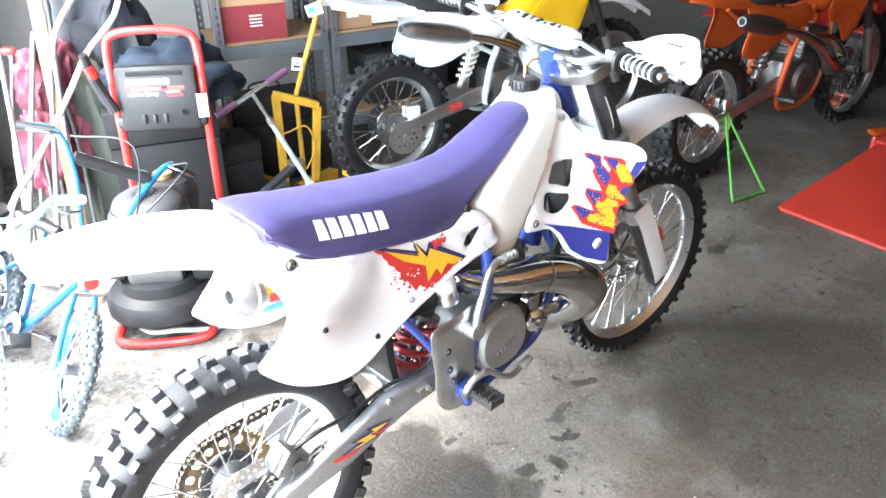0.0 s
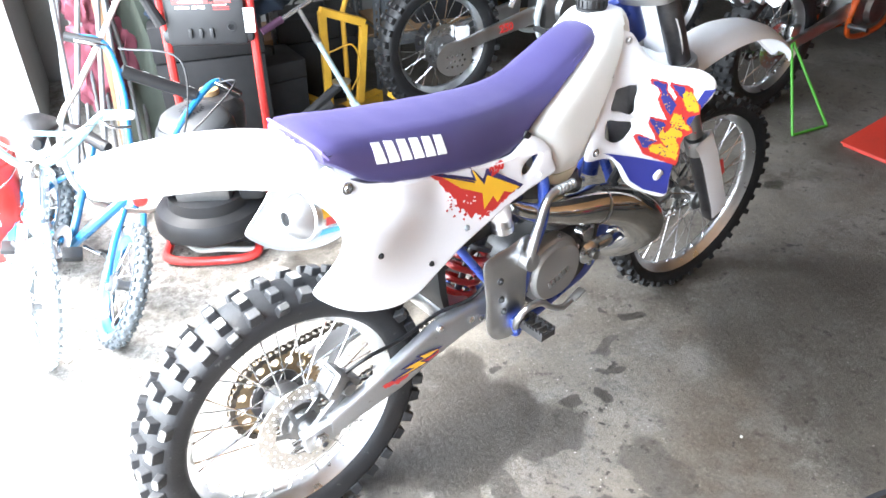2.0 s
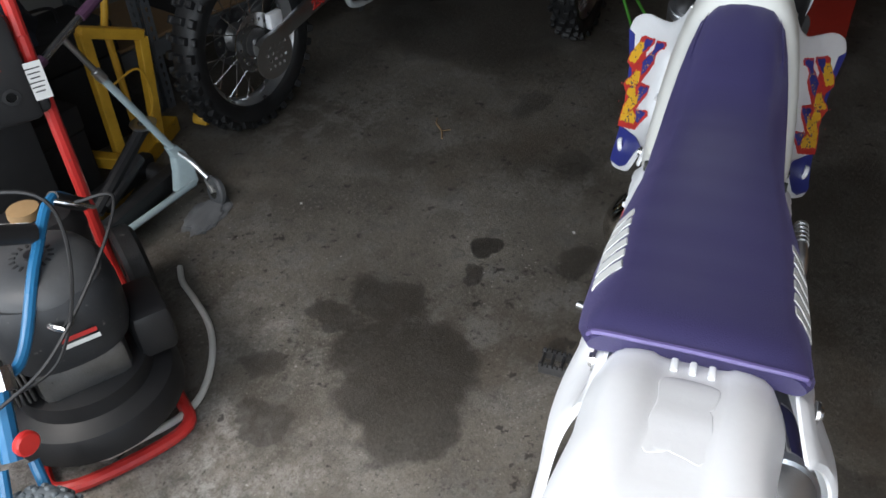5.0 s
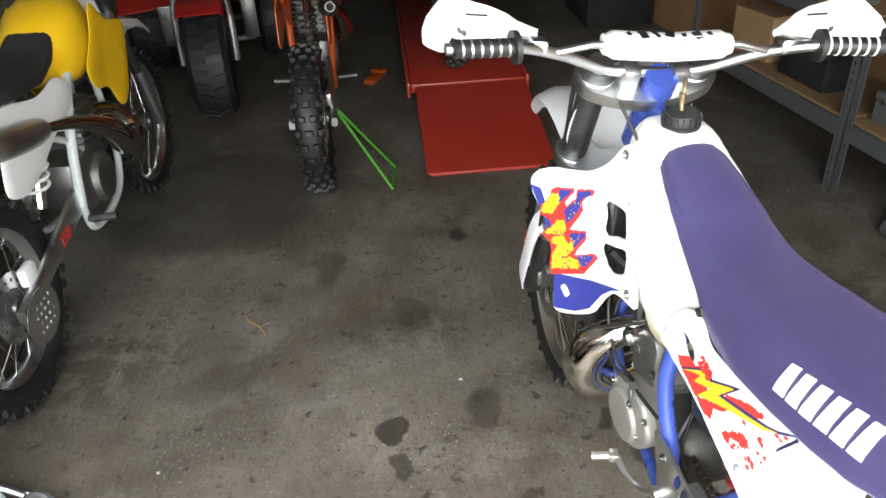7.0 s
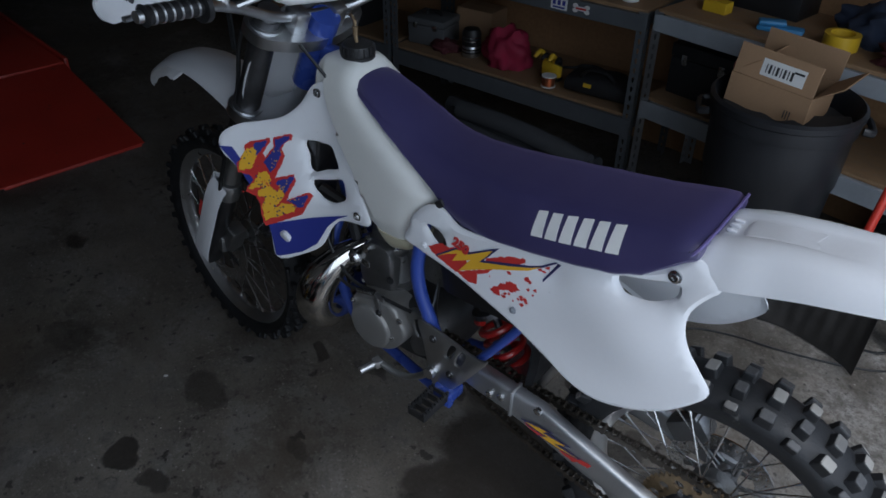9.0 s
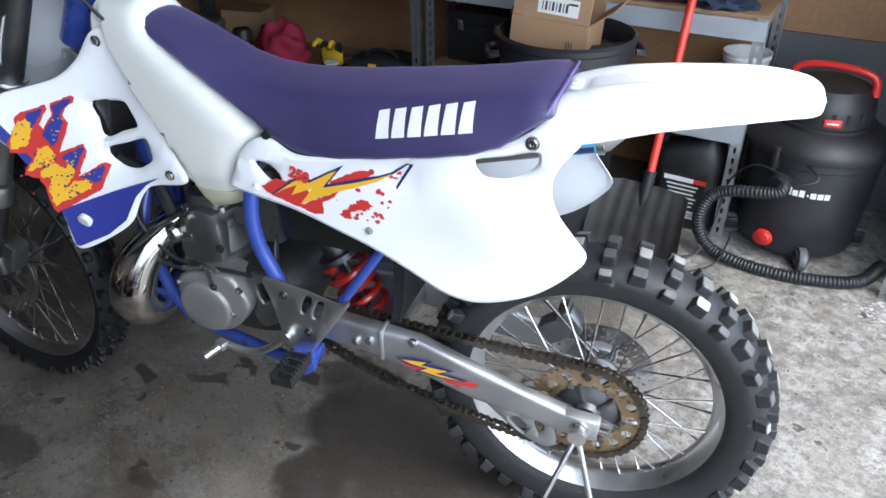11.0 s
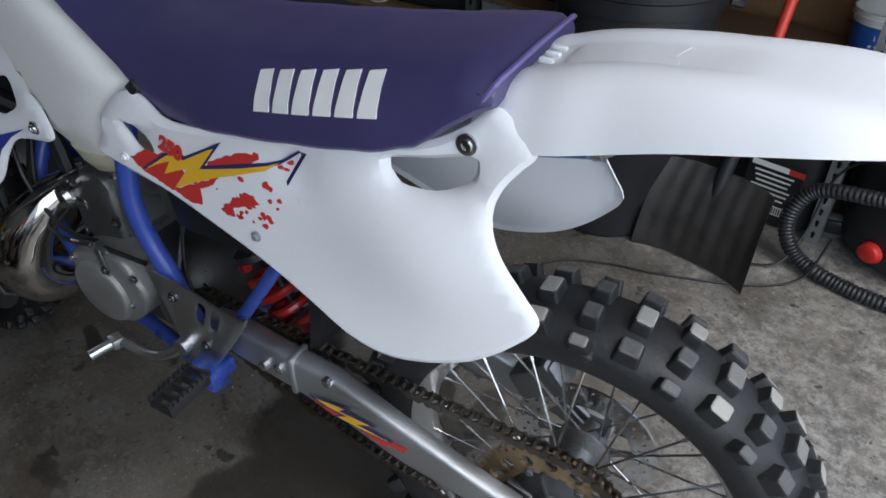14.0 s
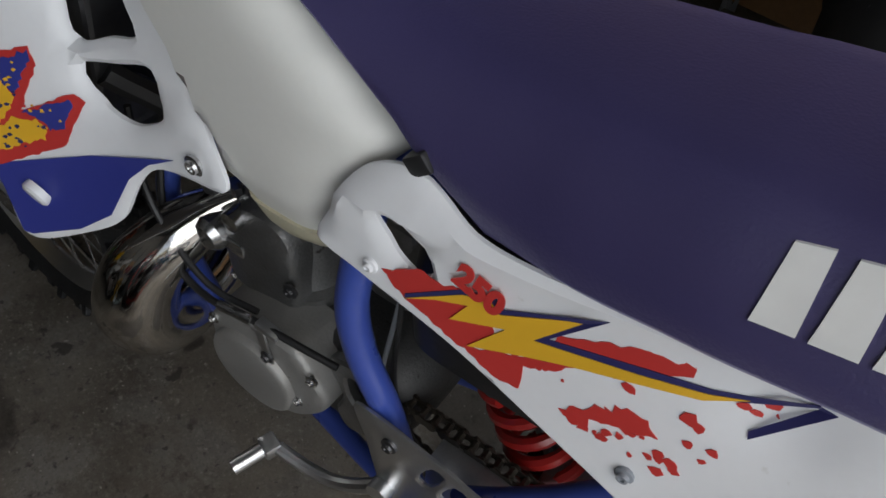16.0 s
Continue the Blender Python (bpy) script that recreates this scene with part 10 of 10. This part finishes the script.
    rod("silencer_bore", [(0.012, -0.1335, 0.8275), (-0.002, -0.1353, 0.8305)], 0.0165, SOFTBLACK, root)
    rod("shock_body", [(0.42, 0, 0.45), (0.56, 0, 0.74)], 0.022, STEEL, root)
    bm = bmesh.new()
    tube(bm, [(0.44 + 0.10 * f + 0.035 * math.cos(f * 44), 0.038 * math.sin(f * 44), 0.50 + 0.2 * f) for f in [k / 90 for k in range(91)]], 0.006, 6, smooth=False)
    part("shock_spring", bm, DARKSTEEL if not figures else PAPER, root)
    place(part("brake_disc", ring_with_holes(0.06, 0.11, [(0.085, 2 * math.pi * k / 16) for k in range(16)], 0.007, 0.004, -0.055, 48), STEEL, root), Matrix.Translation((0, 0, R)))
    place(part("sprocket", ring_with_holes(0.05, 0.105, [(0.08, 2 * math.pi * k / 10) for k in range(10)], 0.012, 0.005, 0.05, 48), DARKSTEEL, root), Matrix.Translation((0, 0, R)))
    place(part("brake_disc", ring_with_holes(0.07, 0.12, [(0.095, 2 * math.pi * k / 16) for k in range(16)], 0.007, 0.004, 0.05, 48), STEEL, root), Matrix.Translation((1.47, 0, R)))
    if guard:
        holes = [(-0.02 + 0.028 * i + 0.014 * (j % 2), 0.255 + 0.026 * j) for i in range(4) for j in range(4)]
        hs = [[(x + 0.007 * math.cos(a), z + 0.007 * math.sin(a)) for a in (2 * math.pi * k / 8 for k in range(8))] for x, z in holes]
        part("disc_guard", sheet([tuple(p) for p in oval(0.02, 0.295, 0.10, 0.085, 28)], lambda x, z: 0.118, 0.003, hs, 1, 0, -1, 0), ALU, root, "perforated aluminium disc guard")
    bm = bmesh.new()
    block(bm, (0.07, 0.03, 0.06), pose(0.09, -0.075, 0.40), 0.008)
    part("brake_caliper", bm, body if figures else ALU, root)
    if figures:
        digits("250", 0.055, pose(0.33, -0.1005, 0.372, 90, 0, 0) @ Matrix.Rotation(radians(6), 4, "Z"), RED, root, "red printed figures")
    return root


moto(GARAGE @ pose(1.285, 2.08, 0, 0, 0, 5.8), "white and yellow dirt bike parked by shelves", WHITE, PALEWHITE, MOTOYELLOW, SOFTBLACK, None, CAST, True)
moto(GARAGE @ pose(2.72, 1.40, 0.0, 0, 0, 9), "orange dirt bike on a green wire stand", ORANGE, ORANGE, ORANGE, SOFTBLACK, None, CAST, False, False)
moto(GARAGE @ pose(4.0, 0.80, 0.153, 0, 0, 7.5), "dark dirt bike standing on the red lift", BLACK, DARKSTEEL, BLACK, SOFTBLACK, None, CAST, False, False)

stand = empty("wire_stand", GARAGE, "bright green wire stand under the axle", "bike stand")
rod("leg", [(2.80, 1.31, 0.36), (2.888, 1.068, 0.008)], 0.007, GREENPAINT, stand)
rod("leg", [(2.79, 1.31, 0.36), (2.659, 1.06, 0.008)], 0.007, GREENPAINT, stand)
rod("foot_bar", [(2.888, 1.068, 0.008), (2.659, 1.06, 0.008)], 0.007, GREENPAINT, stand)
rod("hook", [(2.78, 1.31, 0.355), (2.795, 1.318, 0.372), (2.81, 1.31, 0.355)], 0.008, GREENPAINT, stand)

# --- red lift with its ramp ---
lift = empty("motorcycle_lift", GARAGE @ pose(2.84, 0.59, 0, 0, 0, 7.5) @ pose(-2.857, -0.59, 0), "red painted steel motorcycle lift with ramp", "lift")
bm = bmesh.new()
block(bm, (0.87, 0.63, 0.006), pose(3.28, 0.59, 0.078, 0, -8.6), 0.001, 1)
ramp = part("ramp", bm, RAMPRED, lift, smooth=0)
for s in (1, -1):
    bm = bmesh.new()
    slab(bm, [(2.87, 0.004), (2.87, 0.018), (3.70, 0.142), (3.70, 0.004)], 0.59 + s * 0.313 - 0.004, 0.59 + s * 0.313 + 0.004)
    part("side_plate", bm, RAMPRED, ramp, smooth=0)
bm = bmesh.new()
block(bm, (0.02, 0.60, 0.012), pose(2.856, 0.59, 0.007), 0.003)
part("lip", bm, RAMPRED, ramp)
bm = bmesh.new()
block(bm, (2.1, 0.66, 0.05), pose(4.78, 0.60, 0.128), 0.004)
part("deck", bm, RAMPRED, lift)
for s in (1, -1):
    bm = bmesh.new()
    block(bm, (2.1, 0.02, 0.09), pose(4.78, 0.60 + s * 0.345, 0.12), 0.004)
    part("side_rail", bm, RAMPRED, lift)
for x in (3.95, 5.6):
    bm = bmesh.new()
    block(bm, (0.08, 0.6, 0.10), pose(x, 0.60, 0.052), 0.006)
    part("cross_foot", bm, DARKSTEEL, lift)


# --- three-wheeler ---
def trike():
    root = empty("three_wheeler", GARAGE @ pose(4.78, 2.50, 0, 0, 0, 196), "old red three-wheeled all-terrain cycle", "three-wheeler")
    def fat(m, R, w, seed):
        bm = bmesh.new()
        lathe(bm, [(R * 0.45, -w * 0.42), (R * 0.6, -w * 0.5), (R * 0.85, -w * 0.49), (R * 0.97, -w * 0.36), (R, 0), (R * 0.97, w * 0.36), (R * 0.85, w * 0.49), (R * 0.6, w * 0.5), (R * 0.45, w * 0.42)], m, 48, closed=True)
        t = part("tyre", bm, RUBBER, root)
        for k in range(26):
            for s in (-1, 1):
                bm = bmesh.new()
                block(bm, (0.03, w * 0.36, 0.016), m @ Matrix.Rotation(2 * math.pi * (k + 0.5 * (s > 0)) / 26, 4, "Y") @ pose(0, s * w * 0.2, R * 0.985, s * -12, 0, s * 14))
                part("lug", bm, RUBBER, t, smooth=0)
        bm = bmesh.new()
        lathe(bm, [(0, -w * 0.2), (R * 0.35, -w * 0.22), (R * 0.46, -w * 0.40), (R * 0.48, -w * 0.40), (R * 0.48, w * 0.40), (R * 0.46, w * 0.40), (R * 0.35, w * 0.22), (0, w * 0.2)], m, 32)
        part("rim", bm, ALU, root)
    fat(Matrix.Translation((1.1, 0, 0.30)), 0.30, 0.23, 1)
    for s in (1, -1):
        fat(Matrix.Translation((0, s * 0.42, 0.28)), 0.28, 0.27, 2)
        rod("fork_leg", [(1.1, s * 0.15, 0.30), (1.02, s * 0.15, 0.55), (0.92, s * 0.11, 0.86)], 0.022, ALU, root)
        bm = bmesh.new()
        secs = []
        for x, z in ((-0.36, 0.50), (-0.2, 0.62), (0.0, 0.66), (0.2, 0.62), (0.36, 0.46)):
            secs.append([(x, s * 0.16, z + 0.03), (x, s * 0.55, z), (x, s * 0.58, z - 0.05), (x, s * 0.55, z - 0.016), (x, s * 0.16, z + 0.014)])
        loft(bm, secs)
        part("rear_fender", bm, ATVRED, root)
        rod("foot_peg", [(0.5, s * 0.1, 0.26), (0.5, s * 0.26, 0.27)], 0.018, ALU, root)
        bm = bmesh.new()
        block(bm, (0.02, 0.09, 0.26), pose(0.56, s * 0.25, 0.40, 0, 10), 0.006)
        part("leg_guard", bm, ALU, root)
        rod("grip", [(0.80, s * 0.28, 0.98), (0.76, s * 0.40, 0.96)], 0.018, BLACK, root)
    rod("axle", [(0, -0.40, 0.28), (0, 0.40, 0.28)], 0.02, DARKSTEEL, root)
    rod("frame_tube", [(0, 0, 0.30), (0.4, 0, 0.28), (0.7, 0, 0.35), (0.93, 0, 0.80)], 0.028, ATVRED, root)
    rod("top_tube", [(0.93, 0, 0.82), (0.5, 0, 0.66), (0.0, 0, 0.58)], 0.025, ATVRED, root)
    bm = bmesh.new()
    block(bm, (0.36, 0.26, 0.28), pose(0.5, 0, 0.40), 0.04)
    part("engine", bm, CAST, root)
    bm = bmesh.new()
    secs = [[(x, y, z) for y, z in oval(0, (z0 + z1) / 2, w, (z1 - z0) / 2, 20, 2.8)] for x, w, z0, z1 in ((0.44, 0.06, 0.66, 0.74), (0.50, 0.12, 0.62, 0.80), (0.7, 0.14, 0.62, 0.86), (0.84, 0.08, 0.70, 0.84))]
    loft(bm, secs)
    part("fuel_tank", bm, ATVRED, root)
    bm = bmesh.new()
    secs = [[(x, y, z) for y, z in oval(0, 0.71, w, h, 20, 3)] for x, w, h in ((-0.3, 0.08, 0.03), (-0.26, 0.13, 0.05), (0.1, 0.14, 0.055), (0.42, 0.10, 0.05), (0.48, 0.06, 0.03))]
    loft(bm, secs)
    part("seat", bm, SOFTBLACK, root)
    bm = bmesh.new()
    rows = []
    for k in range(7):
        a = radians(62 + 15 * k)
        x, z = 1.1 + 0.35 * math.cos(a), 0.30 + 0.36 * math.sin(a)
        x2, z2 = 1.1 + 0.34 * math.cos(a), 0.30 + 0.35 * math.sin(a)
        rows.append([(x2, -0.13, z2 - 0.02), (x, -0.12, z), (x, 0.12, z), (x2, 0.13, z2 - 0.02), (x2, 0.11, z2), (x2, -0.11, z2)])
    loft(bm, rows)
    part("front_fender", bm, ATVRED, root)
    rod("handlebar", [(0.76, -0.40, 0.96), (0.82, -0.24, 0.99), (0.90, -0.08, 0.90), (0.90, 0.08, 0.90), (0.82, 0.24, 0.99), (0.76, 0.40, 0.96)], 0.012, STEEL, root)
    bm = bmesh.new()
    lathe(bm, [(0, 0), (0.07, 0), (0.075, 0.02), (0.05, 0.08), (0, 0.09)], pose(1.02, 0, 0.86, 0, 0, 90), 24)
    part("headlight", bm, DARKSTEEL, root)


trike()
for u, v, rz in ((4.5, 1.88, 20), (4.22, 1.33, -15)):
    bm = bmesh.new()
    block(bm, (0.22, 0.07, 0.03), pose(0, 0, 0.015), 0.008)
    block(bm, (0.05, 0.10, 0.02), pose(0.08, 0, 0.035), 0.006)
    thing("wheel_chock", bm, ORANGE, GARAGE @ pose(u, v, 0, 0, 0, rz), "flat orange plastic wheel chock on the floor", "wheel chock", "orange wheel chocks")
# dark stored things at the back
for u, v, w, d, h, rz, lab in [(6.6, 0.0, 0.9, 0.6, 1.6, 0, "tall dark storage cabinet at the back"), (6.7, 1.2, 0.8, 0.6, 1.2, 6, "dark storage crate at the back wall"), (6.6, 2.5, 1.0, 0.7, 1.5, -4, "dark crate stacked at the back wall"), (5.6, -0.35, 0.7, 0.5, 0.9, 8, "dark tool chest beside the lift")]:
    tool_box(GARAGE @ pose(u, v, 0, 0, 0, rz - 90), (d, w, h), SOFTBLACK, lab, "storage_chest")
# paper scraps, chips and a twig on the floor
for wx, wy, s in ((1.48, 0.34, 0.012), (1.33, 1.25, 0.011), (1.02, -0.55, 0.009)):
    bm = bmesh.new()
    block(bm, (s, s * 0.7, 0.003), pose(0, 0, 0.0025, 6, 4), 0.001, 1)
    thing("paper_scrap", bm, PAPER, pose(wx, wy, 0.0, 0, 0, 30), "tiny white scrap lying on the floor", "scrap", "white scraps on the floor")
bm = bmesh.new()
tube(bm, [(1.88, 0.94, 0.004), (1.93, 0.96, 0.007), (1.98, 1.0, 0.005), (2.02, 1.01, 0.004)], [0.003, 0.0035, 0.003, 0.0015], 6)
tube(bm, [(1.93, 0.96, 0.006), (1.95, 0.93, 0.005)], 0.002, 6)
thing("twig", bm, TAN, Matrix(), "small brown twig lying on the floor", "twig")
